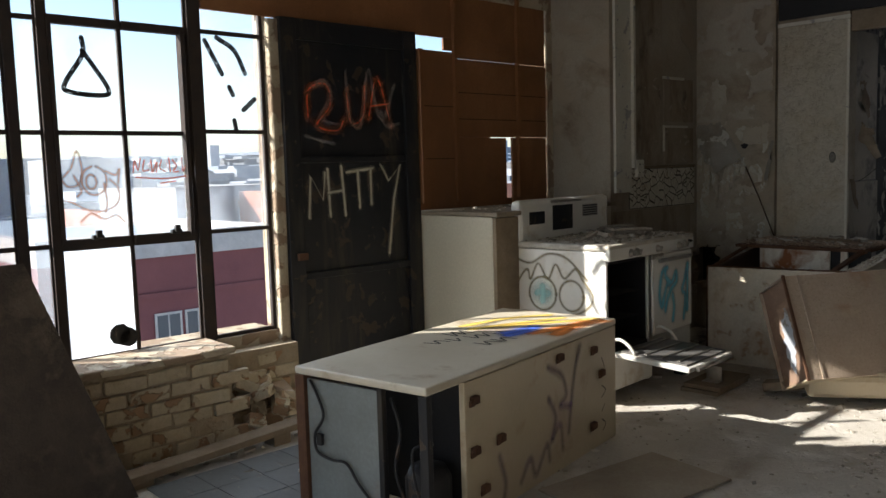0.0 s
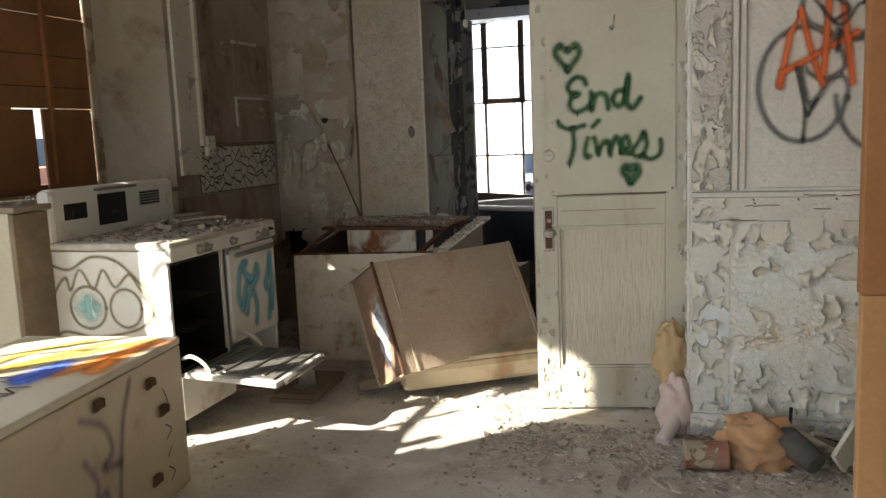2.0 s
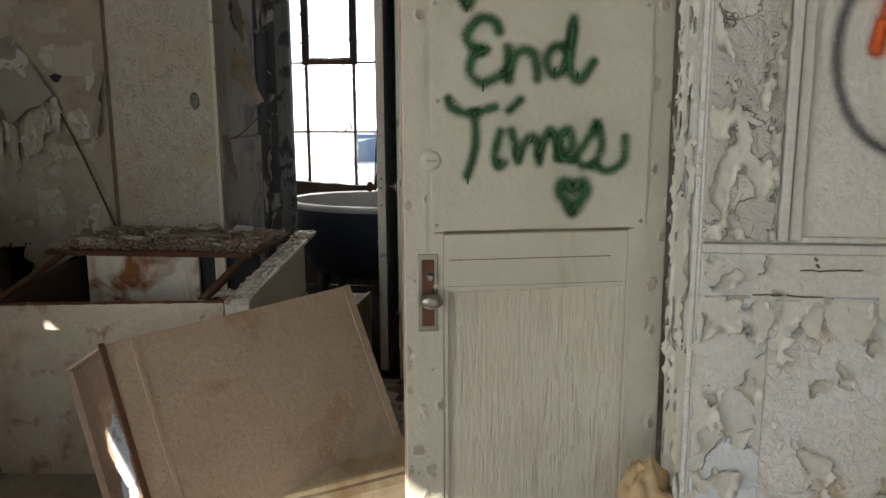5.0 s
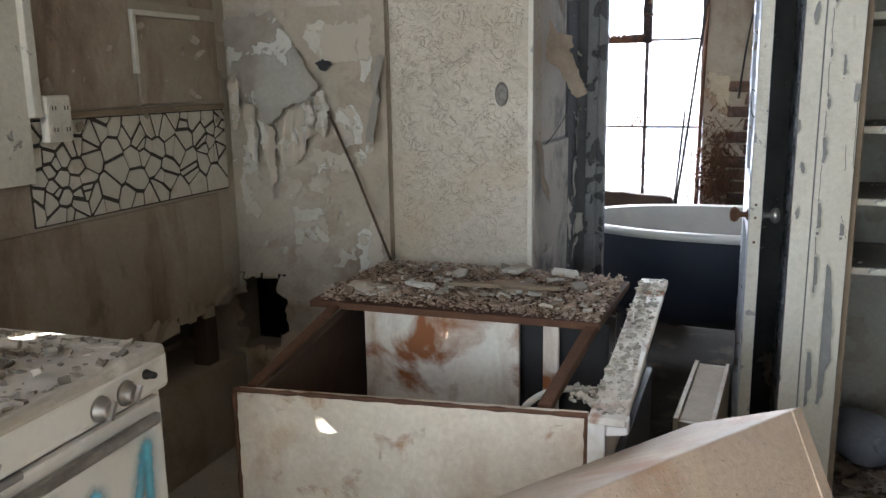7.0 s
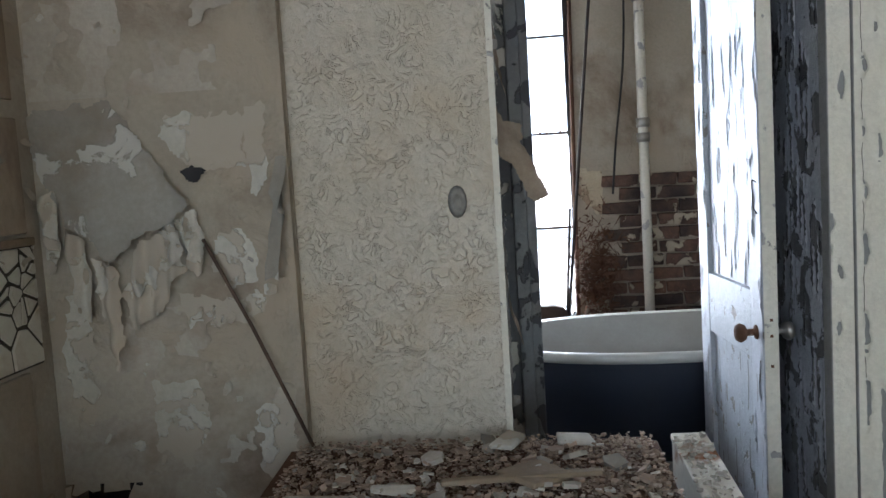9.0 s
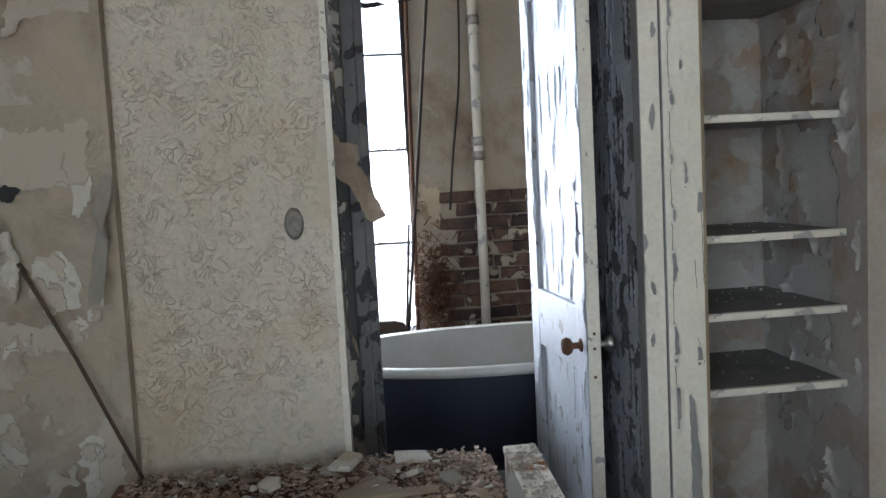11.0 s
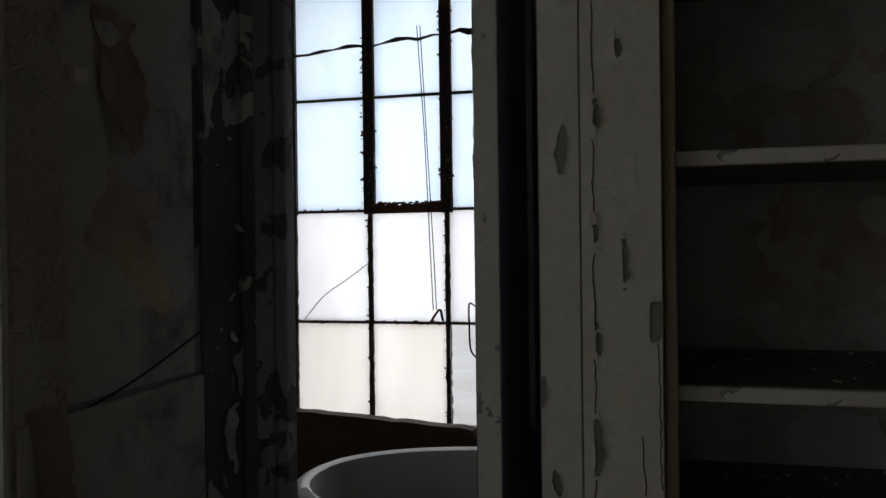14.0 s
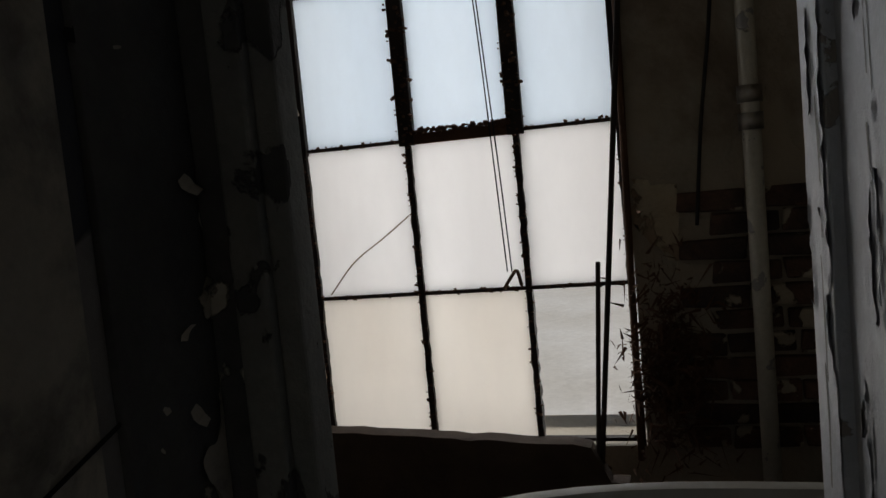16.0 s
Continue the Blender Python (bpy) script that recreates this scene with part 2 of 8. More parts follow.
def debris(bm, rng, n, place, s0, s1, flat=0.35):
    """n broken lumps; place(rng) gives where each one lies."""
    for _ in range(n):
        p = Vector(place(rng))
        s = s0 + (s1 - s0) * rng.random() ** 3
        m = Matrix.Translation(p + Vector((0, 0, s * flat * 0.4))) @ Euler((rng.uniform(-0.4, 0.4), rng.uniform(-0.4, 0.4), rng.uniform(0, 6.3))).to_matrix().to_4x4()
        k = rng.randint(4, 6)
        low = [bm.verts.new(m @ Vector((s * rng.uniform(0.6, 1.1) * math.cos(6.283 * i / k), s * rng.uniform(0.4, 0.9) * math.sin(6.283 * i / k), -s * flat * 0.5))) for i in range(k)]
        top = [bm.verts.new(m @ Vector((m.inverted() @ v.co).to_tuple()[:2] + (s * flat * rng.uniform(0.2, 0.7),))) for v in low]
        bm.faces.new(low[::-1])
        bm.faces.new(top)
        for i in range(k):
            bm.faces.new((low[i], low[(i + 1) % k], top[(i + 1) % k], top[i]))


# ---- setting ----
H = 3.32
structure("floor", boxes((-0.3, -3.2, -0.15, 6.2, 9.0, 0.0)), M_FLOOR, "bare dusty floor covered with plaster grit", "floor")
structure("ceiling", boxes((-0.3, -3.2, H, 6.2, 9.0, H + 0.15)), M_WALL, "stained plaster ceiling", "ceiling")
structure("wall_back", boxes((-0.3, -3.35, 0, 1.2, -3.2, H), (5.2, -3.35, 0, 6.2, -3.2, H), (1.2, -3.35, 0, 5.2, -3.2, 0.55), (1.2, -3.35, 2.7, 5.2, -3.2, H)), M_WALL, "dim plaster wall")
structure("wall_side", boxes((6.2, -3.35, 0, 6.35, 9.0, H)), M_WALL, "dim plaster wall")
# window wall, with its openings
# Edge W0 is unseen, moved so the wall trims the sun patch.
W0, W1 = 0.44, 1.93
structure("wall_window", boxes(
    (-0.3, -3.2, 0, 0.0, -2.75, H), (-0.3, -2.75, 0, 0.0, -1.15, 0.5), (-0.3, -2.75, 2.72, 0.0, -1.15, H), (-0.15, -1.15, 0, 0.0, W0, H), (-0.3, W0, 0, 0.0, W1, 0.49), (-0.3, W0, 3.25, 0.0, W1, H),
    (-0.3, 4.36, 0, 0.0, 4.42, H), (-0.3, W1, 2.55, 0.0, 4.36, H), (-0.14, W1, 0, -0.121, 2.0, 2.55)), M_BRICKPAINT, "cream painted masonry window wall")
structure("wall_right", boxes((3.58, 3.82, 0, 6.2, 4.13, H)), M_RWALL, "blistered white painted wall")
structure("wall_tiled", boxes((0.0, 4.42, 0, 0.53, 5.06, H), (0.0, 5.06, 0.64, 0.53, 5.62, H), (0.0, 5.06, 0, 0.53, 5.62, 0.36), (0.0, 5.06, 0.36, 0.22, 5.62, 0.64)), M_WALL, "stained wall with a strip of mosaic")
structure("wall_far", boxes((0.0, 5.62, 0, 1.19, 5.78, 0.38), (0.0, 5.62, 0.70, 1.19, 5.78, H), (0.74, 5.62, 0.38, 1.19, 5.78, 0.70), (0.0, 5.62, 0.38, 0.50, 5.78, 0.70), (1.19, 5.66, 2.37, 1.71, 5.78, H)), M_WALL, "stained peeling plaster wall")
structure("wall_panel", boxes((1.19, 5.655, 0, 1.71, 5.80, 2.37)), M_PANEL, "textured cream plaster panel")
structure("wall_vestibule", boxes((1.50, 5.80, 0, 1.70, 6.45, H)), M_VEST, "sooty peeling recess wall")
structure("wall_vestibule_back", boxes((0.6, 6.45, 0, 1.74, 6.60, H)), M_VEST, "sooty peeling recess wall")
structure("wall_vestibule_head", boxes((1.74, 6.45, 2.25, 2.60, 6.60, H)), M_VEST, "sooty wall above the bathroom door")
structure("wall_closet_left", boxes((2.62, 5.80, 0, 2.68, 6.348, H)), M_SHELFIN, "stained closet plaster")
structure("wall_closet_right", boxes((3.22, 5.76, 0, 3.9, 6.348, H)), M_SHELFIN, "stained closet plaster")
structure("wall_closet", boxes((2.60, 6.35, 0, 3.9, 6.60, H)), M_SHELFIN, "stained closet plaster")
# Floor colour holds dark debris and the shade under the tub.
structure("floor_bath", boxes((0.6, 6.46, 0.0, 3.3, 8.25, 0.006), (1.72, 5.80, 0.0, 2.544, 6.46, 0.006)), surf("grime_and_shade_floor", (0.055, 0.05, 0.045), (0.035, 0.032, 0.028), scale=3, bump=0.6, rough=0.95, spec=0.1, stain=(0.11, 0.09, 0.07), stain_amount=0.3, stain_scale=4), "bathroom floor, dark debris and the tub's shade in its colour", "floor")
structure("wall_bath_left", boxes((0.45, 6.60, 0, 0.6, 8.25, H)), M_WALL, "bathroom plaster wall")
structure("wall_bath_right", boxes((3.3, 6.60, 0, 3.45, 8.6, H)), M_WALL, "bathroom plaster wall")
structure("wall_bath", boxes((0.45, 8.25, 0, 1.0, 8.6, H), (2.13, 8.25, 0, 3.3, 8.6, H), (1.0, 8.25, 0, 2.13, 8.6, 0.58), (1.0, 8.25, 2.8, 2.13, 8.6, H)), M_WALL, "bathroom plaster wall")
structure("wall_outer", boxes((-0.3, 4.42, 0, -0.002, 9.0, H)), M_BRICKPAINT, "rough masonry behind the plaster")
# Added wall behind the hole; its black stands for the void's shade.
structure("wall_duct", boxes((0.0, 6.10, 0, 1.50, 6.25, H)), M_STEELBLK, "black wall added behind the broken hole to keep it dark")
structure("wall_kitchen_right", boxes((3.9, 4.13, 0, 4.05, 6.6, H)), M_WALL, "plaster wall")


# ---- sprayed lines, flakes, panes ----
def smooth_line(pts, n=6):
    p = [Vector(q) for q in pts]
    p = [p[0] * 2 - p[1]] + p + [p[-1] * 2 - p[-2]]
    out = []
    for i in range(1, len(p) - 2):
        for k in range(n):
            t = k / n
            out.append(0.5 * ((2 * p[i]) + (p[i + 1] - p[i - 1]) * t + (2 * p[i - 1] - 5 * p[i] + 4 * p[i + 1] - p[i + 2]) * t * t + (3 * p[i] - p[i - 1] - 3 * p[i + 1] + p[i + 2]) * t ** 3))
    return out + [p[-2]]


def ribbon(bm, m, pts, w, lift=0.0, curved=True, n=6):
    """A flat line with round ends on the plane of m (x along, y up); its uv runs from 0 on the line to 1 at the rim."""
    uv = bm.loops.layers.uv.verify()
    line = smooth_line([(x, y, 0) for x, y in pts], n) if curved and len(pts) > 2 else [Vector((x, y, 0)) for x, y in pts]

    def face(*vs):
        f = bm.faces.new([v for v, _ in vs])
        for loop, (_, k) in zip(f.loops, vs):
            loop[uv].uv = (k, 0.5)

    row = []
    for i, p in enumerate(line):
        d = (line[min(i + 1, len(line) - 1)] - line[max(i - 1, 0)])
        d = d.normalized() if d.length > 1e-9 else Vector((1, 0, 0))
        s = Vector((-d.y, d.x, 0)) * w * 0.5
        zs = Vector((0, 0, lift + 0.00001 * i))
        row.append(((bm.verts.new(m @ (p + s + zs)), 1.0), (bm.verts.new(m @ (p + zs)), 0.0), (bm.verts.new(m @ (p - s + zs)), 1.0)))
    for a, b in zip(row, row[1:]):
        face(a[0], a[1], b[1], b[0])
        face(a[1], a[2], b[2], b[1])
    for i, sgn in ((0, -1), (-1, 1)):
        d = (line[1] - line[0]) if i == 0 else (line[-1] - line[-2])
        d = d.normalized() * sgn
        s = Vector((-d.y, d.x, 0))
        zs = Vector((0, 0, lift + (0 if i == 0 else 0.00001 * len(line))))
        mid = (bm.verts.new(m @ (line[i] + zs)), 0.0)
        arc = [(bm.verts.new(m @ (line[i] + zs + (s * math.cos(a) + d * math.sin(a)) * w * 0.5)), 1.0) for a in [math.pi * k / 6 for k in range(7)]]
        for a, b in zip(arc, arc[1:]):
            face(mid, a, b)


def ring(cx, cz, rx, rz, a0, a1, n=14):
    return [(cx + rx * math.cos(radians(a0 + (a1 - a0) * i / n)), cz + rz * math.sin(radians(a0 + (a1 - a0) * i / n))) for i in range(n + 1)]


def spray_mat(name, col, alpha=1.0, rough=0.6, core=0.45):
    """Sprayed paint: dense within core of the line's half width, thinning into specks at its rim."""
    m = bpy.data.materials.new(name)
    m.use_nodes = True
    nt = m.node_tree
    N, L = nt.nodes.new, nt.links.new
    b = nt.nodes["Principled BSDF"]
    b.inputs["Roughness"].default_value = rough
    co = N("ShaderNodeTexCoord").outputs["Object"]

    def noise_at(sc):
        n = N("ShaderNodeTexNoise")
        n.inputs["Scale"].default_value, n.inputs["Detail"].default_value = sc, 4
        L(co, n.inputs["Vector"])
        return n.outputs["Fac"]

    def math_of(op, a, b2, c=None):
        x = N("ShaderNodeMath")
        x.operation = op
        for sock, v in zip(x.inputs, (a, b2, c)):
            if isinstance(v, (int, float)):
                sock.default_value = v
            elif v is not None:
                L(v, sock)
        return x.outputs[0]

    tone = N("ShaderNodeMix")
    tone.data_type = "RGBA"
    L(noise_at(14), tone.inputs[0])
    tone.inputs[6].default_value = (*[c * 0.7 for c in col], 1)
    tone.inputs[7].default_value = (*[min(1, c * 1.3) for c in col], 1)
    L(tone.outputs[2], b.inputs["Base Color"])
    sep = N("ShaderNodeSeparateXYZ")
    L(N("ShaderNodeUVMap").outputs[0], sep.inputs[0])
    edge = math_of("MULTIPLY_ADD", math_of("SUBTRACT", noise_at(260), 0.5), 0.45, sep.outputs[0])
    r = N("ShaderNodeMapRange")
    r.interpolation_type = "SMOOTHSTEP"
    r.inputs["From Min"].default_value, r.inputs["From Max"].default_value = core, 1.0
    r.inputs["To Min"].default_value, r.inputs["To Max"].default_value = alpha, 0.0
    L(edge, r.inputs["Value"])
    wear = N("ShaderNodeMapRange")
    wear.inputs["From Min"].default_value, wear.inputs["From Max"].default_value = 0.25, 0.5
    wear.inputs["To Min"].default_value = 0.72
    L(noise_at(45), wear.inputs["Value"])
    L(math_of("MULTIPLY", r.outputs[0], wear.outputs[0]), b.inputs["Alpha"])
    return m


def spray(name, m, lines, w, col, parent, label="", soft=True, lift=0.003, alpha=1.0, curved=True):
    """Sprayed lines with a firm middle and a soft rim."""
    bm = bmesh.new()
    for i, pts in enumerate(lines):
        ribbon(bm, m, pts, w * (2.1 if soft else 1.1), lift * 0.5 + 0.0004 * i, curved)
    return part(name, bm, spray_mat(name, col, alpha, core=-0.15 if soft else 0.8), parent, label)


def flakes(bm, rng, m, w, h, n, s0, s1, curl=0.6, where=None):
    """Curled chips of paint on the plane of m (x along, y up, z out)."""
    k = 0
    while k < n:
        x, y = rng.uniform(0, w), rng.uniform(0, h)
        if where and not where(x, y, rng):
            k += 0.2
            continue
        k += 1
        s = s0 + (s1 - s0) * rng.random() ** 2
        a = rng.uniform(0, 6.28)
        ax, ay = Vector((math.cos(a), math.sin(a), 0)), Vector((-math.sin(a), math.cos(a), 0))
        c = curl * rng.uniform(0.4, 1.3)
        lw = s * rng.uniform(0.4, 1.0)
        rows = []
        for i in range(4):
            t = i / 3
            up = s * c * t * t
            ww = lw * (1 - 0.35 * t * rng.random()) * (0.7 if i in (0, 3) else 1)
            p = Vector((x, y, 0.002)) + ax * s * (t - 0.3) * (1 - 0.25 * c * t) + Vector((0, 0, up))
            rows.append([bm.verts.new(m @ (p + ay * ww * (j - 0.5) + Vector((0, 0, rng.uniform(0, 0.1) * s)))) for j in range(2)])
        for p, q in zip(rows, rows[1:]):
            bm.faces.new((p[0], p[1], q[1], q[0]))


def glass_mat(name, dirt, col=(0.8, 0.85, 0.9), rough=0.05):
    m = bpy.data.materials.new(name)
    m.use_nodes = True
    nt = m.node_tree
    nt.nodes.remove(nt.nodes["Principled BSDF"])
    N, L = nt.nodes.new, nt.links.new
    out = nt.nodes["Material Output"]
    tr, gl, tl, df = N("ShaderNodeBsdfTransparent"), N("ShaderNodeBsdfGlossy"), N("ShaderNodeBsdfTranslucent"), N("ShaderNodeBsdfDiffuse")
    tl.inputs[0].default_value = df.inputs[0].default_value = (*col, 1)
    gl.inputs["Roughness"].default_value = rough
    haze = N("ShaderNodeMixShader")
    haze.inputs[0].default_value = 0.25
    L(tl.outputs[0], haze.inputs[1])
    L(df.outputs[0], haze.inputs[2])
    no = N("ShaderNodeTexNoise")
    no.inputs["Scale"].default_value, no.inputs["Detail"].default_value = 3.0, 8
    mp = N("ShaderNodeMapping")
    mp.inputs["Scale"].default_value = (1, 1, 0.35)
    L(N("ShaderNodeTexCoord").outputs["Object"], mp.inputs[0])
    L(mp.outputs[0], no.inputs["Vector"])
    r = N("ShaderNodeMapRange")
    r.inputs["From Min"].default_value, r.inputs["From Max"].default_value = 0.3, 0.7
    r.inputs["To Min"].default_value, r.inputs["To Max"].default_value = max(0.0, dirt - 0.15), min(1.0, dirt + 0.12)
    L(no.outputs["Fac"], r.inputs["Value"])
    a, b = N("ShaderNodeMixShader"), N("ShaderNodeMixShader")
    L(r.outputs[0], a.inputs[0])
    L(tr.outputs[0], a.inputs[1])
    L(haze.outputs[0], a.inputs[2])
    fr = N("ShaderNodeFresnel")
    L(fr.outputs[0], b.inputs[0])
    L(a.outputs[0], b.inputs[1])
    L(gl.outputs[0], b.inputs[2])
    L(b.outputs[0], out.inputs["Surface"])
    return m


G_CLEAR = glass_mat("dusty_window_glass", 0.11)
G_DIRTY = glass_mat("whitened_window_glass", 0.8)
G_FROST = glass_mat("frosted_window_glass", 0.95, (0.93, 0.91, 0.9), 0.4)
rng = random.Random(7)


def rough_edge(bm, amount, seed=0, scale=9.0):
    """Wears the corners of a mesh a little."""
    for v in bm.verts:
        v.co += noise.noise_vector(v.co * scale + Vector((seed, 0, 0))) * amount


# ---- paint skins and torn sheets ----
def skin(bm, m, x0, y0, x1, y1, res, gone, height):
    """A thin skin on the plane of m (x along, y up, z out), cut away where gone(x, y) > 0 and raised by height(x, y, gone)."""
    nx, ny = max(2, int((x1 - x0) / res)), max(2, int((y1 - y0) / res))
    xs = [x0 + (x1 - x0) * i / nx for i in range(nx + 1)]
    ys = [y0 + (y1 - y0) * j / ny for j in range(ny + 1)]
    f = [[gone(x, y) for x in xs] for y in ys]
    made = {}

    def vert(i, j):
        if (i, j) not in made:
            x, y, v = xs[i], ys[j], f[j][i]
            if v > 0:
                # draw the rim in to where the paint ends
                gx = (f[j][min(i + 1, nx)] - f[j][max(i - 1, 0)]) / (xs[min(i + 1, nx)] - xs[max(i - 1, 0)])
                gy = (f[min(j + 1, ny)][i] - f[max(j - 1, 0)][i]) / (ys[min(j + 1, ny)] - ys[max(j - 1, 0)])
                g2 = gx * gx + gy * gy
                if g2 > 1e-9:
                    dx, dy = -gx * v / g2, -gy * v / g2
                    k = min(1.0, res * 0.9 / max(1e-9, math.hypot(dx, dy)))
                    x, y = x + dx * k, y + dy * k
                v = 0.0
            made[i, j] = bm.verts.new(m @ Vector((x, y, height(x, y, v))))
        return made[i, j]

    for j in range(ny):
        for i in range(nx):
            q = ((i, j), (i + 1, j), (i + 1, j + 1), (i, j + 1))
            if sum(f[b][a] > 0 for a, b in q) < 3:
                fc = bm.faces.new([vert(a, b) for a, b in q])
                fc.smooth = True


def fbm(x, y, seed, octaves=4):
    return noise.fractal(Vector((x, y, seed)), 0.9, 2.1, octaves)


def peeling(bm, m, x0, y0, x1, y1, res, seed, scale, bare, lift, curl=0.06, tall=1.0, bias=None):
    """Paint with lifted, ragged rims round its bare places; bare: from about -0.5 (little) to 0.3 (much)."""
    def gone(x, y):
        v = fbm(x * scale, y * scale / tall, seed) + bare + 0.12 * fbm(x * scale * 4, y * scale * 4 / tall, seed + 9, 2)
        return v + (bias(x, y) if bias else 0.0)

    def height(x, y, v):
        up = max(0.0, 0.55 + 1.6 * noise.noise(Vector((x * scale * 1.7, y * scale * 1.7, seed + 4))))
        return 0.0012 + lift * up * math.exp(v / curl) + 0.0006 * noise.noise(Vector((x * 60, y * 60, seed)))

    skin(bm, m, x0, y0, x1, y1, res, gone, height)


def flaking(bm, m, x0, y0, x1, y1, res, seed, size, tall, share, lift, bias=None):
    """Brittle paint that has cracked into upright shards, a share of which has fallen; the rims of the rest lift."""
    def fallen(p):
        h = math.sin(p.x * 127.1 + p.y * 311.7 + p.z * 74.7) * 43758.5453
        return h - math.floor(h) < share + (bias(p.x * size, p.y * size * tall) if bias else 0.0)

    def gone(x, y):
        w = 0.10 * noise.noise(Vector((x / size, y / size, seed + 2)))
        dist, pts = noise.voronoi(Vector((x / size + w, y / (size * tall) + w, seed)))
        k = dist[1] - dist[0] + 0.04 * noise.noise(Vector((x * 90, y * 90, seed)))
        a, b = fallen(pts[0]), fallen(pts[1])
        return max(0.01, k) if a else -max(0.0, k) if b else -1.0

    def height(x, y, v):
        up = max(0.0, 0.6 + 1.2 * noise.noise(Vector((x / size, y / size, seed + 4))))
        return 0.0012 + lift * up * math.exp(v * 6)

    skin(bm, m, x0, y0, x1, y1, res, gone, height)


def inside(poly, x, y):
    """Distance to the rim of poly, negative within it."""
    d, c = 1e9, False
    for (ax, ay), (bx, by) in zip(poly, poly[1:] + poly[:1]):
        ex, ey = bx - ax, by - ay
        t = max(0.0, min(1.0, ((x - ax) * ex + (y - ay) * ey) / (ex * ex + ey * ey)))
        d = min(d, math.hypot(x - ax - ex * t, y - ay - ey * t))
        if (ay > y) != (by > y) and x < (bx - ax) * (y - ay) / (by - ay) + ax:
            c = not c
    return -d if c else d


def torn(bm, m, poly, res=0.012, ragged=0.012, height=None, seed=0, base=0.004, wave=0.004):
    """A torn sheet with a ragged outline; height(x, y) bends it off the wall."""
    xs, ys = [p[0] for p in poly], [p[1] for p in poly]

    def gone(x, y):
        return inside(poly, x, y) + ragged * fbm(x * 28, y * 28, seed, 3)

    skin(bm, m, min(xs) - 0.02, min(ys) - 0.02, max(xs) + 0.02, max(ys) + 0.02, res, gone,
         lambda x, y, v: base + (height(x, y) if height else 0.0) + wave * noise.noise(Vector((x * 14, y * 14, seed))))


# ---- big window ----
win = structure("window_1", boxes((-0.10, 0.44, 3.17, 0.0, 1.93, 3.25)), M_RUSTBAR, "tall steel factory window with dirty panes, partly broken", "window")
COLS = (0.455, 0.595, 0.745, 1.112, 1.468, 1.91)
ROWS = (0.50, 1.068, 1.607, 2.135, 3.17)
for y in COLS:
    wide = 0.034 if y in (1.468,) else 0.022 if y in (0.745, 0.595) else 0.011
    bm = B()
    y2 = y + (0.03 if y == 1.468 else 0)
    top = 2.31 if 0.5 < y < 1.2 else 3.19  # bars end out of view to keep their shadows off the floor
    box(bm, -0.05, y2 - wide, 0.48, 0.0 if wide > 0.02 else -0.022, y2 + wide, top, bevel=0.004)
    if wide > 0.02:
        box(bm, -0.03, y2 - wide * 1.4, 0.48, -0.018, y2 + wide * 1.4, top)
    part("mullion" if wide > 0.02 else "glazing_bar", bm, M_RUSTBAR, win)
for z in ROWS:
    for a, b in zip(COLS, COLS[1:]):
        th = 0.026 if z in (1.068,) and a in (0.745, 1.112) else 0.02 if z == 2.135 and a in (0.745, 1.112) else 0.011
        zz = z + (0.012 if a == 1.468 and z > 0.6 else 0)
        bm = boxes((-0.04, a + 0.01, zz - th, -0.022 if th < 0.015 else -0.004, b - 0.01, zz + th))
        part("glazing_bar", bm, M_RUSTBAR, win)
for a in (0.745, 1.44):
    part("sash_stile", boxes((-0.045, a + 0.022 if a < 1 else a - 0.022, 1.07, 0.006, a + 0.04 if a < 1 else a - 0.004, 2.13)), M_RUSTBAR, win)
for y in (0.93, 1.33):
    bm = B()
    box(bm, 0.0, y - 0.028, 1.09, 0.03, y + 0.028, 1.112, bevel=0.004)
    box(bm, 0.02, y - 0.014, 1.10, 0.045, y + 0.014, 1.135, bevel=0.004)
    part("sash_catch", bm, M_STEELBLK, win)
for i, (a, b) in enumerate(zip(COLS, COLS[1:])):
    for j, (c, d) in enumerate(zip(ROWS, ROWS[1:])):
        if (a, c) in ((1.112, 0.50), (1.468, 0.50), (1.112, 1.607)) or (c == 2.135 and a < 1.2):
            continue
        ob = part("pane", boxes((-0.034, a + 0.008, c + 0.008, -0.030, b - 0.008, d - 0.008)), G_DIRTY if (a, c) == (0.745, 0.50) else G_CLEAR, win)
        ob.visible_shadow = False
# leftover glass and drips on the panes
WP = Matrix(((0, 0, 1, -0.026), (1, 0, 0, 0), (0, 1, 0, 0), (0, 0, 0, 1)))
spray("sprayed_triangle", WP, [[(0.93, 2.06), (0.93, 1.98), (0.84, 1.84), (0.86, 1.80), (1.02, 1.79), (1.04, 1.83), (0.95, 1.97), (0.93, 2.0)]], 0.024, (0.01, 0.01, 0.01), win, "black sprayed triangle on glass", soft=False)
spray("sprayed_scrawl", WP, [[(0.79, 1.385), (0.84, 1.44), (0.87, 1.52), (0.89, 1.43), (0.87, 1.36), (0.82, 1.35), (0.79, 1.385)], ring(0.945, 1.375, 0.06, 0.07, 100, 440, 12), ring(0.93, 1.37, 0.025, 0.035, 60, 400, 8), [(0.85, 1.40), (0.88, 1.33), (0.86, 1.30)], [(1.0, 1.42), (1.05, 1.40), (1.07, 1.43), (1.06, 1.36)], [(0.79, 1.285), (0.84, 1.27), (0.90, 1.235), (0.98, 1.225), (1.05, 1.26), (1.06, 1.33), (1.02, 1.38)], [(0.99, 1.36), (1.0, 1.27), (0.99, 1.22)], [(0.87, 1.18), (0.92, 1.215), (0.98, 1.185), (1.04, 1.20), (1.08, 1.165)]], 0.012, (0.40, 0.16, 0.07), win, "brown sprayed scrawl on glass", alpha=0.75, lift=0.002)
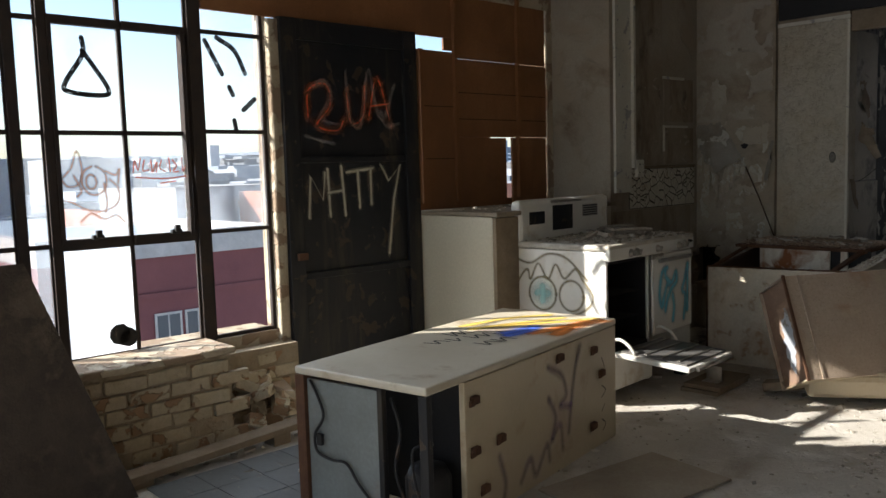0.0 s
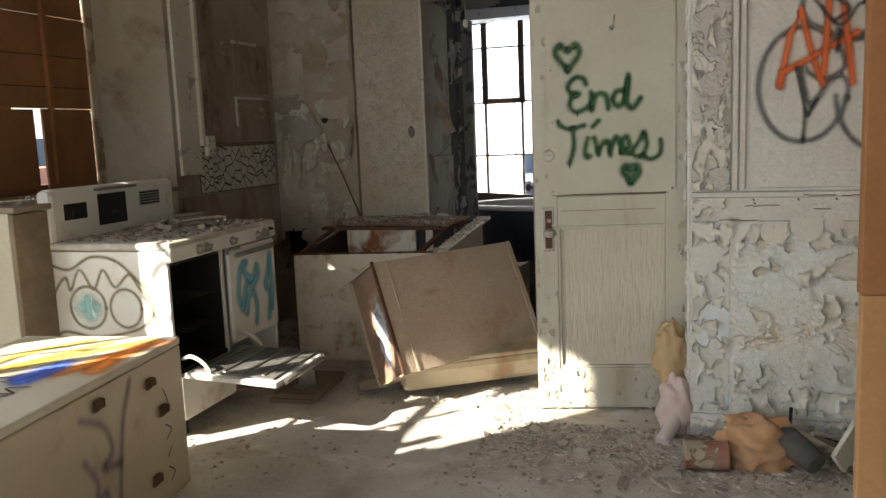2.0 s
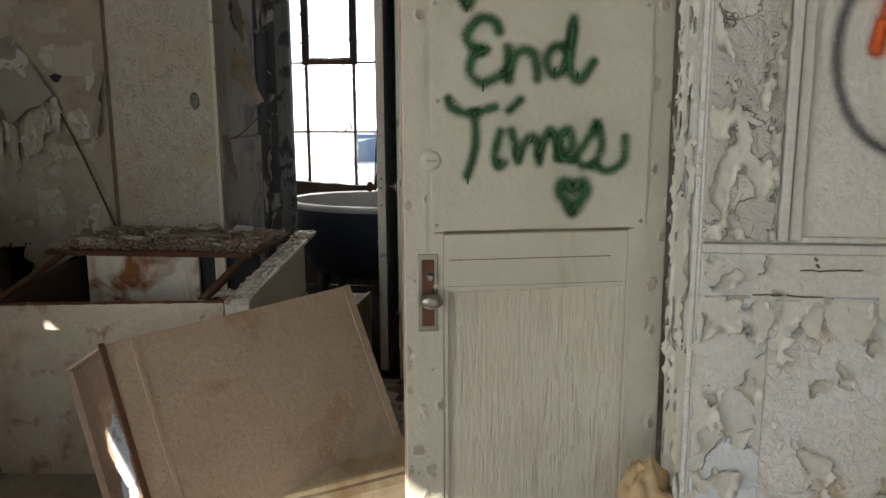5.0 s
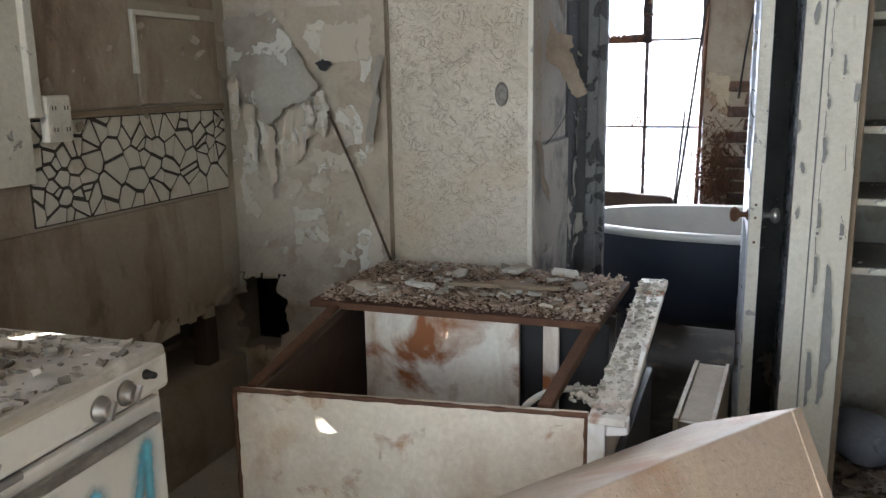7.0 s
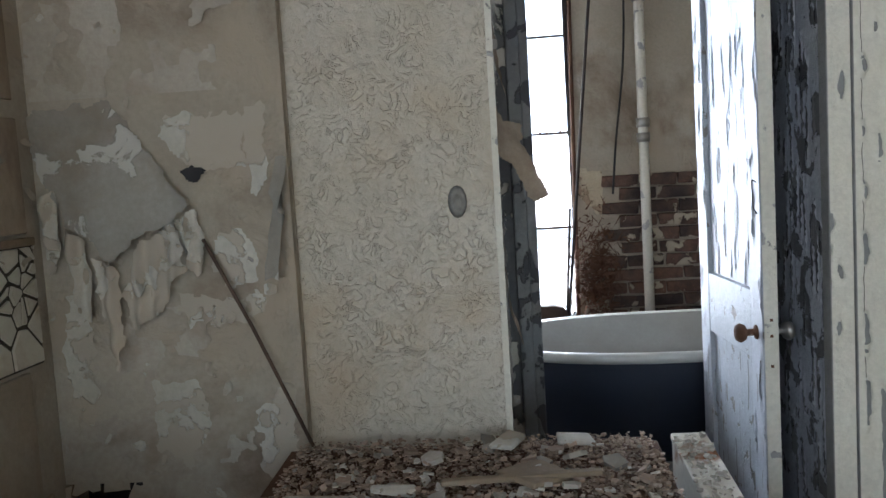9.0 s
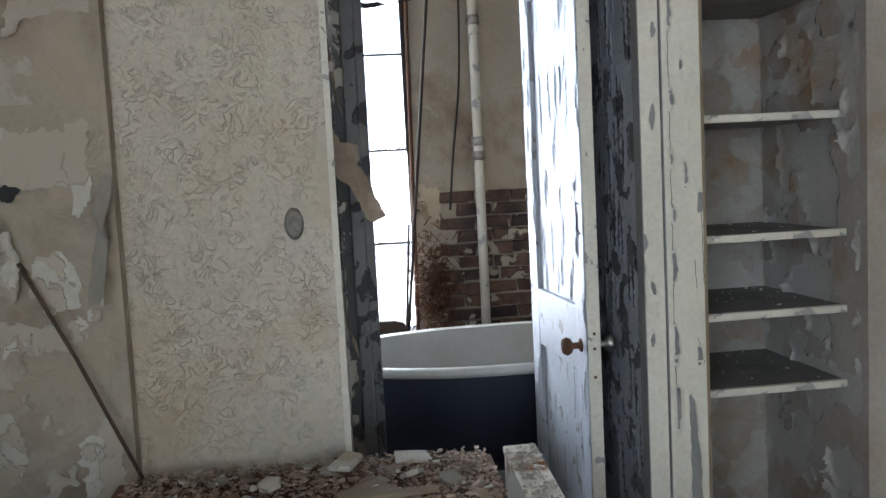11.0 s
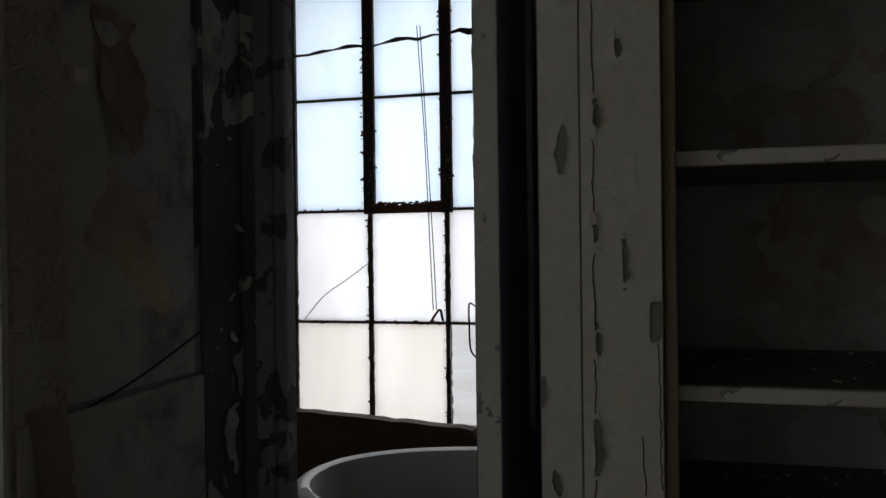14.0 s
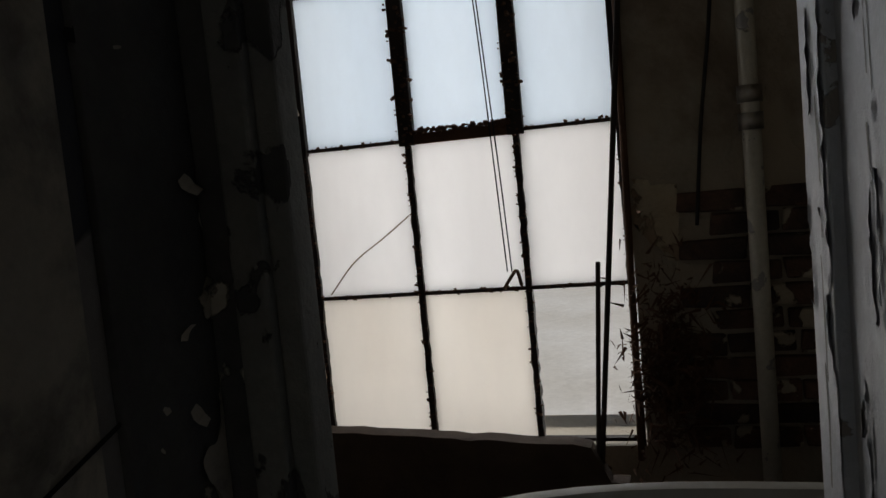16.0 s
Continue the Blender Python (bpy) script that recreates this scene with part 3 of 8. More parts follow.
spray("sprayed_tag", WP, [[(1.14, 1.41), (1.15, 1.47), (1.165, 1.42), (1.18, 1.48)], [(1.20, 1.47), (1.19, 1.42), (1.22, 1.42)], [(1.235, 1.47), (1.24, 1.41), (1.265, 1.46), (1.26, 1.41)], [(1.29, 1.47), (1.28, 1.43), (1.31, 1.41)], [(1.33, 1.48), (1.335, 1.41)], [(1.35, 1.47), (1.37, 1.44), (1.35, 1.41), (1.38, 1.41)], [(1.40, 1.48), (1.405, 1.41), (1.43, 1.46), (1.435, 1.40)], [(1.15, 1.385), (1.30, 1.375), (1.42, 1.385)], [(1.28, 1.352), (1.36, 1.36)]], 0.008, (0.80, 0.10, 0.04), win, "red sprayed tag on glass", alpha=0.8, soft=False)
spray("black_drips", WP, [[(1.57, 2.10), (1.66, 1.93)], [(1.64, 2.12), (1.74, 2.06), (1.80, 1.94)], [(1.70, 1.86), (1.72, 1.82)], [(1.78, 1.74), (1.85, 1.80)], [(1.72, 1.68), (1.73, 1.62)]], 0.028, (0.015, 0.015, 0.02), win, "black paint splashes on glass", soft=False)
bm = B()
rr = random.Random(3)
for y, z, r in ((1.02, 0.60, 0.055), (1.06, 0.58, 0.05)):
    turned(bm, [(r, -0.002), (r, 0.002)], Matrix.Translation((-0.024, y, z)) @ pose(0, 0, 0, 0, 90, 0), 9)
part("broken_hole_cover", bm, M_STEELBLK, win, "dark patch on a broken pane")
# window jamb by the black door
bm = B()
box(bm, -0.12, 1.925, 0.40, 0.035, 1.985, 2.25, bevel=0.006)
bmesh.ops.subdivide_edges(bm, edges=bm.edges[:], cuts=4)
rough_edge(bm, 0.012, 1)
structure("trim_window_jamb", bm, M_BRICKPAINT, "rough white window jamb", "trim")

# sill and low masonry wall
bm = B()
box(bm, 0.0, -1.45, 0.475, 0.325, 1.47, 0.512, bevel=0.01)
bmesh.ops.subdivide_edges(bm, edges=[e for e in bm.edges if abs((e.verts[0].co - e.verts[1].co).y) > 1], cuts=40)
for v in bm.verts:
    if v.co.x > 0.2:
        v.co.x += 0.025 * noise.noise(v.co * 7)
        v.co.z += 0.008 * noise.noise(v.co * 9)
structure("window_sill", bm, M_BRICKPAINT, "thick plastered sill with a broken edge", "sill")
low_wall = structure("wall_low", boxes((0.06, -1.45, 0, 0.27, 1.46, 0.475), (0.0, 1.46, 0, 0.10, 1.98, 0.42)), surf("crumbling_mortar", (0.44, 0.37, 0.27), (0.32, 0.25, 0.17), scale=8, bump=1.0, relief=0.3, relief_scale=30), "low brick wall under the window, cream paint flaking", "wall")
M_BRICKLOW = surf("cream_flaked_brick", (0.58, 0.51, 0.38), (0.46, 0.38, 0.26), (0.34, 0.22, 0.13), vary=True, scale=5, peel=0.16, peel_scale=9, bump=1.0, relief=0.25, relief_scale=25)


def lump(w, d, h, seed, rnd=0.008):
    bm = B()
    box(bm, 0, 0, 0, w, d, h, bevel=0.006)
    rough_edge(bm, rnd, seed, 14)
    return bm


brick_meshes = [mesh_of("brick", lump(0.035, 0.20, 0.064, k, 0.007), M_BRICKLOW) for k in range(5)]
for r in range(6):
    y = -1.44 + (0.1 if r % 2 else 0)
    while y < 1.40:
        if rng.random() > 0.12:
            o = new("brick", brick_meshes[rng.randrange(5)])
            o.parent = low_wall
            o.matrix_world = pose(0.245 + rng.uniform(-0.004, 0.014), y + rng.uniform(-0.004, 0.004), 0.012 + r * 0.074, rng.uniform(-1.5, 1.5), 0, rng.uniform(-1.5, 1.5))
        y += 0.215
for r in range(5):
    for y in (1.50, 1.72):
        if rng.random() > 0.2:
            o = new("brick", brick_meshes[rng.randrange(5)])
            o.parent = low_wall
            o.matrix_world = pose(0.08 + rng.uniform(-0.01, 0.03), y + (0.05 if r % 2 else 0), 0.02 + r * 0.076, rng.uniform(-4, 4), 0, rng.uniform(-4, 4))

# ---- black steel door ----
bd = structure("door_1", boxes((0.0, 1.985, 0.0, 0.035, 2.99, 2.26)), M_STEELBLK, "black steel door covered with sprayed graffiti", "door")
for nm, r in (("stile", (0.035, 1.985, 0, 0.06, 2.09, 2.26)), ("stile", (0.035, 2.885, 0, 0.06, 2.99, 2.26)), ("rail", (0.035, 2.09, 2.14, 0.055, 2.885, 2.26)), ("rail", (0.035, 2.09, 1.44, 0.058, 2.885, 1.475)), ("rail", (0.035, 2.09, 0.76, 0.060, 2.885, 0.80)), ("rail", (0.035, 2.09, 0, 0.055, 2.885, 0.12))):
    bm = B()
    box(bm, *r, bevel=0.004)
    part(nm, bm, M_STEELBLK, bd)
DP = Matrix(((0, 0, 1, 0.036), (1, 0, 0, 0), (0, 1, 0, 0), (0, 0, 0, 1)))
spray("orange_tag", DP, [[(2.16, 1.70), (2.17, 1.86), (2.29, 1.90), (2.32, 1.78), (2.22, 1.66), (2.36, 1.63), (2.42, 1.70)], [(2.44, 1.86), (2.47, 1.68), (2.56, 1.72), (2.58, 1.90)], [(2.60, 1.70), (2.68, 1.95), (2.78, 1.66)], [(2.62, 1.78), (2.76, 1.80)]], 0.035, (0.42, 0.09, 0.03), bd, "orange sprayed tag", alpha=0.7)
spray("grey_tag", DP, [[(2.14, 1.60), (2.24, 1.57), (2.34, 1.55)], [(2.20, 1.88), (2.28, 1.92), (2.33, 1.84), (2.25, 1.70), (2.40, 1.66)], [(2.44, 1.98), (2.46, 1.72), (2.54, 1.66), (2.60, 1.98)], [(2.62, 2.0), (2.70, 1.70), (2.82, 1.92)], [(2.70, 1.75), (2.74, 1.66), (2.84, 1.68)], [(2.88, 1.95), (2.90, 1.70)]], 0.016, (0.45, 0.42, 0.40), bd, "grey sprayed outline", alpha=0.4)
spray("white_tag", DP, [[(2.14, 1.12), (2.16, 1.36), (2.24, 1.22), (2.26, 1.38)], [(2.28, 1.40), (2.29, 1.12)], [(2.28, 1.26), (2.38, 1.27)], [(2.38, 1.42), (2.40, 1.12)], [(2.42, 1.38), (2.62, 1.40)], [(2.50, 1.39), (2.51, 1.16)], [(2.60, 1.39), (2.60, 1.18)], [(2.68, 1.42), (2.74, 1.32), (2.84, 1.42), (2.78, 1.20), (2.73, 0.86)]], 0.024, (0.55, 0.52, 0.42), bd, "pale dripping sprayed letters", alpha=0.65, curved=False)
part("bolt", boxes((0.05, 2.03, 0.88, 0.085, 2.09, 0.92)), M_RUST, bd)

# ---- plywood boards ----
ply = structure("wall_plywood", boxes((-0.10, 2.99, 0, -0.03, 4.36, 1.16)), M_PLY, "brown plywood sheets boarding up an opening", "wall")
# Added to block sun, unseen: two boards at x -0.15, one at y 1.24.
for r in ((-0.03, 3.02, 1.10, -0.01, 3.385, 2.17), (-0.03, 3.39, 1.60, -0.008, 4.35, 2.13), (-0.03, 3.39, 1.10, -0.012, 3.90, 1.594), (-0.15, 3.30, 1.10, -0.13, 3.86, 2.10), (-0.15, 2.80, 2.05, -0.13, 3.15, 2.5), (-0.03, 3.965, 1.10, -0.012, 4.35, 1.598),
          (-0.03, 3.39, 2.134, -0.01, 4.345, 2.60), (-0.03, 1.24, 2.38, -0.008, 1.548, 3.2), (-0.03, 1.55, 2.262, -0.008, 3.385, 2.75), (-0.03, 3.30, 2.18, -0.012, 3.385, 2.26)):
    bm = B()
    box(bm, *r, bevel=0.002)
    part("board", bm, M_PLY, ply)
for y in (3.07, 3.385, 4.02):
    part("batten", boxes((-0.008, y - 0.014, 1.16, 0.018, y + 0.014, 2.6 if y > 3.1 else 2.17)), M_PLY, ply)
bm = B()
for a, z in ((3.02, 1.45), (3.02, 1.80), (3.40, 1.90), (3.40, 1.72)):
    box(bm, -0.009, a, z, -0.0065, 4.34 if a > 3.2 else 3.38, z + 0.006)
part("seam", bm, surf("dark_seam", (0.10, 0.045, 0.02), scale=5), ply)
structure("wall_above", boxes((-0.10, 1.55, 2.75, -0.0, 4.36, H - 0.004)), M_PLY, "brown boards above the door", "wall")

# ---- right wall: corner post, mouldings, wainscot ----
rw = bpy.data.objects["wall_right"]
RW = Matrix(((1, 0, 0, 0), (0, 0, -1, 3.82), (0, 1, 0, 0), (0, 0, 0, 1)))


def rbox(name, x0, z0, x1, z1, out, mat, label="", bevel=0.004):
    bm = B()
    box(bm, x0, 3.82 - out, z0, x1, 3.822, z1, bevel=bevel)
    return part(name, bm, mat, rw, label)


M_POST = surf("flaking_post_paint", (0.66, 0.66, 0.63), (0.58, 0.54, 0.45), (0.48, 0.46, 0.42), scale=3, peel=0.5, peel_scale=11, bump=1.0, relief=0.4, relief_scale=18)
rbox("corner_post", 3.585, 1.08, 3.742, H, 0.012, M_POST, "corner post with badly flaking paint")
rbox("moulding", 3.748, 1.082, 3.770, H, 0.022, M_RWALL)
rbox("moulding", 3.774, 1.082, 3.800, H, 0.012, M_RWALL)
rbox("moulding", 3.80, 1.078, 6.2, 1.092, 0.014, M_RWALL)
rbox("moulding", 3.585, 1.055, 6.2, 1.076, 0.026, M_RWALL)
rbox("chair_rail", 3.585, 0.955, 6.2, 1.054, 0.018, M_RWALL, "horizontal painted rail")
rbox("wainscot", 3.585, 0.115, 6.2, 0.953, 0.008, M_RLOW, "blistered white wainscot", 0.002)
rbox("wainscot_stile", 3.585, 0.115, 3.745, 0.950, 0.014, M_RLOW)
rbox("baseboard", 3.585, 0.045, 6.2, 0.113, 0.022, M_RLOW, "split peeling baseboard")
rbox("exposed_lath", 4.02, 0.0, 4.60, 0.048, 0.014, surf("dark_red_wood", (0.10, 0.035, 0.025), (0.06, 0.025, 0.02), scale=6), "dark bare wood at the foot")
M_UNDERBLUE = surf("pale_blue_undercoat", (0.76, 0.78, 0.78), (0.70, 0.68, 0.62), (0.66, 0.56, 0.44), scale=3.5, peel=0.16, peel_scale=5, peel_soft=0.12, bump=0.9, relief=0.25, relief_scale=45, rough=0.8)
M_SKIN = surf("brittle_white_paint_skin", (0.68, 0.67, 0.61), (0.61, 0.59, 0.52), scale=2.5, bump=0.4, rough=0.55, relief=0.1, relief_scale=30)
rbox("undercoat", 3.600, 0.13, 4.80, 0.945, 0.0125, M_UNDERBLUE, "pale blue undercoat laid bare", 0.001)
bm = B()
# most paint is left at the upper far end
peeling(bm, RW, 3.765, 0.135, 4.80, 0.945, 0.0065, 3.0, 11.0, 0.26, 0.028, 0.10, 1.0,
        lambda x, z: -1.5 * max(0.0, min(1.0, (x - 4.02) * 1.6)) * max(0.0, min(1.0, (z - 0.60) * 5)) - 0.22 * (z < 0.24))
for v in bm.verts:
    v.co.y -= 0.013
part("paint_skin", bm, M_SKIN, rw, "white paint skin, curling off")
bm = B()
peeling(bm, RW, 3.590, 0.13, 3.738, 0.945, 0.006, 8.0, 13.0, 0.02, 0.022, 0.10, 1.6, lambda x, z: 0.5 * (x < 3.612) * noise.noise(Vector((0, z * 9, 2))))
for v in bm.verts:
    v.co.y -= 0.0135
part("paint_skin", bm, M_SKIN, rw)
# scalloped flaps under the rail and one large curl
bm = B()
for k, (x, z, w, h) in enumerate(((3.80, 0.905, 0.055, 0.075), (3.86, 0.90, 0.11, 0.10), (3.975, 0.915, 0.12, 0.085), (4.10, 0.93, 0.07, 0.05), (3.70, 0.91, 0.05, 0.07))):
    out = [(x, z + 0.05), (x + w, z + 0.05), (x + w * 1.02, z), (x + w * 0.75, z - h * 0.45), (x + w * 0.4, z - h * 0.5), (x + w * 0.06, z - h * 0.1)]
    torn(bm, RW, out, 0.007, 0.006, lambda x2, z2, z=z, h=h: 0.010 + 0.55 * max(0.0, z + 0.03 - z2) ** 1.3, k, 0.010, 0.003)
torn(bm, RW, [(4.24, 0.70), (4.42, 0.73), (4.46, 0.64), (4.38, 0.50), (4.33, 0.56), (4.30, 0.49), (4.22, 0.58)], 0.008, 0.010, lambda x2, z2: 0.012 + 0.16 * max(0.0, 0.36 - abs(x2 - 4.34) * 3.2) * max(0.0, 0.72 - z2), 31, 0.010, 0.006)
torn(bm, RW, [(4.36, 0.50), (4.44, 0.49), (4.45, 0.36), (4.40, 0.32), (4.35, 0.42)], 0.008, 0.010, lambda x2, z2: 0.010 + 0.12 * max(0.0, 0.46 - z2), 32, 0.010, 0.004)
part("paint_flap", bm, M_SKIN, rw, "flaps of paint hanging off the wall")
# a ragged lip of paint along the wall's corner, and the split baseboard
bm = B()
for k in range(9):
    z = 0.10 + k * 0.098
    w = 0.012 + 0.028 * random.Random(k + 3).random()
    torn(bm, RW, [(3.600, z), (3.600, z + 0.085), (3.600 - w * 0.5, z + 0.075), (3.600 - w, z + 0.045), (3.600 - w * 0.4, z + 0.01)], 0.007, 0.008, lambda x2, z2: 0.05 * max(0.0, 3.60 - x2), k + 40, 0.016, 0.006)
part("paint_lip", bm, M_SKIN, rw, "ragged paint along the corner")
bm = B()
peeling(bm, RW, 3.590, 0.012, 4.80, 0.118, 0.006, 21.0, 16.0, 0.05, 0.03, 0.14, 0.5)
for v in bm.verts:
    v.co.y -= 0.023
part("paint_skin", bm, M_SKIN, rw, "split paint on the baseboard")
# the corner post above the rail: thick scabs of paint
bm = B()
peeling(bm, RW, 3.588, 1.085, 3.740, 2.30, 0.0055, 5.0, 22.0, 0.04, 0.020, 0.11, 2.2, lambda x, z: 0.35 if 3.63 < x < 3.70 and z > 1.46 else 0.0)
for v in bm.verts:
    v.co.y -= 0.013
part("paint_skin", bm, M_SKIN, rw, "thick scabs of white paint")
bm = B()
peeling(bm, RW, 3.590, 0.960, 3.80, 1.05, 0.005, 6.0, 18.0, 0.10, 0.02, 0.12, 0.8, lambda x, z: -2.0 * max(0.0, x - 3.68) * 4)
for v in bm.verts:
    v.co.y -= 0.019
part("paint_skin", bm, M_SKIN, rw)
bm = B()
box(bm, 3.568, 3.828, 0.0, 3.580, 4.128, H, bevel=0.003)
part("end_face", bm, M_UNDERBLUE, rw, "flaking end of the wall")
bm = B()
EF = Matrix(((0, 0, -1, 3.568), (-1, 0, 0, 4.125), (0, 1, 0, 0), (0, 0, 0, 1)))
flaking(bm, EF, 0.004, 0.05, 0.292, 2.25, 0.007, 12.0, 0.030, 2.4, 0.30, 0.012)
part("paint_skin", bm, M_SKIN, rw)
M_RAWWOOD = surf("dry_split_wood", (0.20, 0.15, 0.10), (0.11, 0.08, 0.055), scale=9, bump=0.6, streak=6)
bm = B()
for a, b in (((3.80, 1.018), (3.93, 1.020)), ((4.02, 1.062), (4.14, 1.060)), ((4.16, 1.058), (4.30, 1.06)), ((3.70, 0.962), (3.85, 0.957)), ((4.24, 0.972), (4.36, 0.966)), ((4.06, 1.005), (4.12, 1.004))):
    n = 10
    ribbon(bm, RW, [(a[0] + (b[0] - a[0]) * k / n, a[1] + (b[1] - a[1]) * k / n + rng.uniform(-0.002, 0.002)) for k in range(n + 1)], 0.004, 0.0275, False)
for x, z in ((3.83, 1.045), (3.835, 1.03), (4.0, 1.045), (4.14, 1.045)):
    ribbon(bm, RW, [(x, z), (x + 0.004, z - 0.004)], 0.007, 0.0215, False)
part("crack", bm, M_RAWWOOD, rw, "dark splits and nail holes")


spray("grey_bubble_outline", RW, [ring(4.01, 1.50, 0.165, 0.225, 20, 345, 22), [(4.172, 1.44), (4.17, 1.50), (4.14, 1.53), (4.10, 1.50), (4.06, 1.44), (4.035, 1.42), (4.02, 1.47), (4.0, 1.56)], ring(4.09, 1.62, 0.085, 0.10, -150, 60, 10), ring(4.285, 1.47, 0.155, 0.235, -175, 125, 20), ring(4.50, 1.30, 0.14, 0.20, 180, 290, 8), ring(4.30, 1.80, 0.30, 0.14, 150, 380, 14)], 0.021, (0.11, 0.11, 0.115), rw, "grey sprayed bubble outline", lift=0.006, alpha=0.85)
spray("orange_letters", RW, [[(3.925, 1.50), (3.96, 1.70), (3.995, 1.80), (4.04, 1.62), (4.08, 1.50)], [(3.925, 1.50), (3.93, 1.55), (4.05, 1.61), (4.20, 1.69)], [(4.10, 1.86), (4.085, 1.54)], [(4.15, 1.80), (4.19, 1.50)], [(4.24, 1.86), (4.26, 1.54)], [(4.24, 1.80), (4.31, 1.56)], [(4.31, 1.56), (4.31, 1.82)], [(4.33, 1.80), (4.37, 1.60), (4.41, 1.82), (4.44, 1.56)], [(4.26, 1.42), (4.36, 1.435), (4.29, 1.37), (4.37, 1.34), (4.335, 1.27), (4.335, 1.18)]], 0.027, (0.62, 0.11, 0.015), rw, "orange sprayed letters", lift=0.012, curved=False)
spray("black_tag", RW, [[(3.985, 1.57), (4.0, 1.50), (4.02, 1.40), (4.03, 1.38)], [(4.03, 1.38), (4.06, 1.44)], [(4.02, 1.40), (4.015, 1.28)], [(4.14, 1.70), (4.13, 1.62)], [(4.255, 1.60), (4.24, 1.42)], [(4.05, 1.82), (4.14, 1.72), (4.22, 1.80), (4.32, 1.70)], [(4.10, 1.84), (4.17, 1.78), (4.12, 1.74)], [(4.27, 1.86), (4.33, 1.78), (4.40, 1.84)]], 0.015, (0.02, 0.02, 0.02), rw, "black sprayed marks", lift=0.018, alpha=0.9)
spray("green_streak", RW, [[(3.675, 1.44), (3.66, 1.30), (3.665, 1.14)], [(3.68, 1.44), (3.672, 1.36)], [(3.658, 1.18), (3.655, 1.12)]], 0.013, (0.025, 0.17, 0.055), rw, "green sprayed streak", lift=0.022, alpha=0.85)

# ---- tiled wall ----
tw = bpy.data.objects["wall_tiled"]
TW = Matrix(((0, 0, 1, 0.53), (1, 0, 0, 0), (0, 1, 0, 0), (0, 0, 0, 1)))
M_BROWNBOARD = surf("stained_brown_board", (0.40, 0.35, 0.275), (0.31, 0.255, 0.19), (0.07, 0.05, 0.04), scale=2.5, peel=0.06, peel_scale=4, peel_soft=0.16, bump=0.5, stain=(0.17, 0.12, 0.08), stain_amount=0.42, stain_scale=4, streak=3)


def tbox(name, y0, z0, y1, z1, out, mat, label="", bevel=0.003):
    bm = B()
    box(bm, 0.529, y0, z0, 0.53 + out, y1, z1, bevel=bevel)
    return part(name, bm, mat, tw, label)


tbox("casing", 4.46, 1.17, 4.66, H, 0.022, M_TRIM, "white painted casing board")
tbox("casing_edge", 4.655, 1.35, 4.685, H, 0.045, M_TRIM)
tbox("upper_board", 4.70, 1.365, 5.10, 2.9, 0.008, M_BROWNBOARD, "soot-stained wall board")
tbox("upper_board", 5.125, 1.372, 5.55, 1.655, 0.010, M_BROWNBOARD)
tbox("upper_board", 5.125, 1.70, 5.55, 2.04, 0.006, M_BROWNBOARD)
tbox("torn_edge", 5.105, 1.655, 5.45, 1.672, 0.020, M_TRIM)
tbox("torn_edge", 5.105, 1.47, 5.122, 1.66, 0.018, M_TRIM)
tbox("torn_edge", 5.105, 2.03, 5.40, 2.05, 0.020, M_TRIM)
tbox("ledge", 4.79, 1.342, 5.56, 1.362, 0.022, M_WOODOLD, "thin wooden ledge")
tbox("grout_bed", 4.65, 1.04, 5.575, 1.342, 0.004, surf("dark_grout", (0.085, 0.075, 0.06), (0.06, 0.05, 0.04), scale=20, bump=0.6), "dark grout bed")
tbox("lower_board", 4.45, 0.62, 5.50, 1.032, 0.012, M_BROWNBOARD, "rust-stained lower wall board")
bm = B()
box(bm, 0.42, 5.43, 0.36, 0.49, 5.50, 0.64, bevel=0.004)
part("stud", bm, M_DARKWOOD, tw, "dark bare stud in the broken hole")
bm = B()
tube(bm, [(0.36, 5.07, 0.50), (0.36, 5.62, 0.47)], 0.03, 10)
part("old_pipe", bm, M_STEELBLK, tw)
rg = random.Random(35)
for k in range(9):
    bm = lump(0.016, rg.uniform(0.05, 0.11), rg.uniform(0.03, 0.10), 300 + k, 0.018)
    o = part("ragged_board", bm, M_BROWNBOARD, tw)
    o.matrix_world = pose(0.526, 5.05 + k * 0.053, 0.59 - 0.05 * rg.random() + 0.03 * (k > 5), rg.uniform(-20, 20), 0, rg.uniform(-6, 6))
# mosaic of broken tile pieces
M_TILE = surf("cream_broken_tile", (0.60, 0.57, 0.48), (0.52, 0.48, 0.39), scale=6, bump=0.15, rough=0.3, spec=0.5, stain=(0.36, 0.28, 0.18), stain_amount=0.3, stain_scale=5)


def mosaic(rg, y0, z0, y1, z1, n):
    """Shards that fill a strip: each cell is what lies nearest to its seed."""
    seeds = [(rg.uniform(y0, y1), rg.uniform(z0, z1)) for _ in range(n)]
    cells = []
    for i, s in enumerate(seeds):
        poly = [(y0, z0), (y1, z0), (y1, z1), (y0, z1)]
        for j, q in enumerate(seeds):
            if i == j or not poly:
                continue
            nx, nz = q[0] - s[0], q[1] - s[1]
            ln = math.hypot(nx, nz) or 1e-6
            lim = (ln / 2 - rg.uniform(0.0025, 0.0075)) * ln
            out = []
            for k, a in enumerate(poly):
                b = poly[(k + 1) % len(poly)]
                da, db = (a[0] - s[0]) * nx + (a[1] - s[1]) * nz - lim, (b[0] - s[0]) * nx + (b[1] - s[1]) * nz - lim
                if da <= 0:
                    out.append(a)
                if da * db < 0:
                    u = da / (da - db)
                    out.append((a[0] + (b[0] - a[0]) * u, a[1] + (b[1] - a[1]) * u))
            poly = out
        if len(poly) > 2:
            cells.append(poly)
    return cells


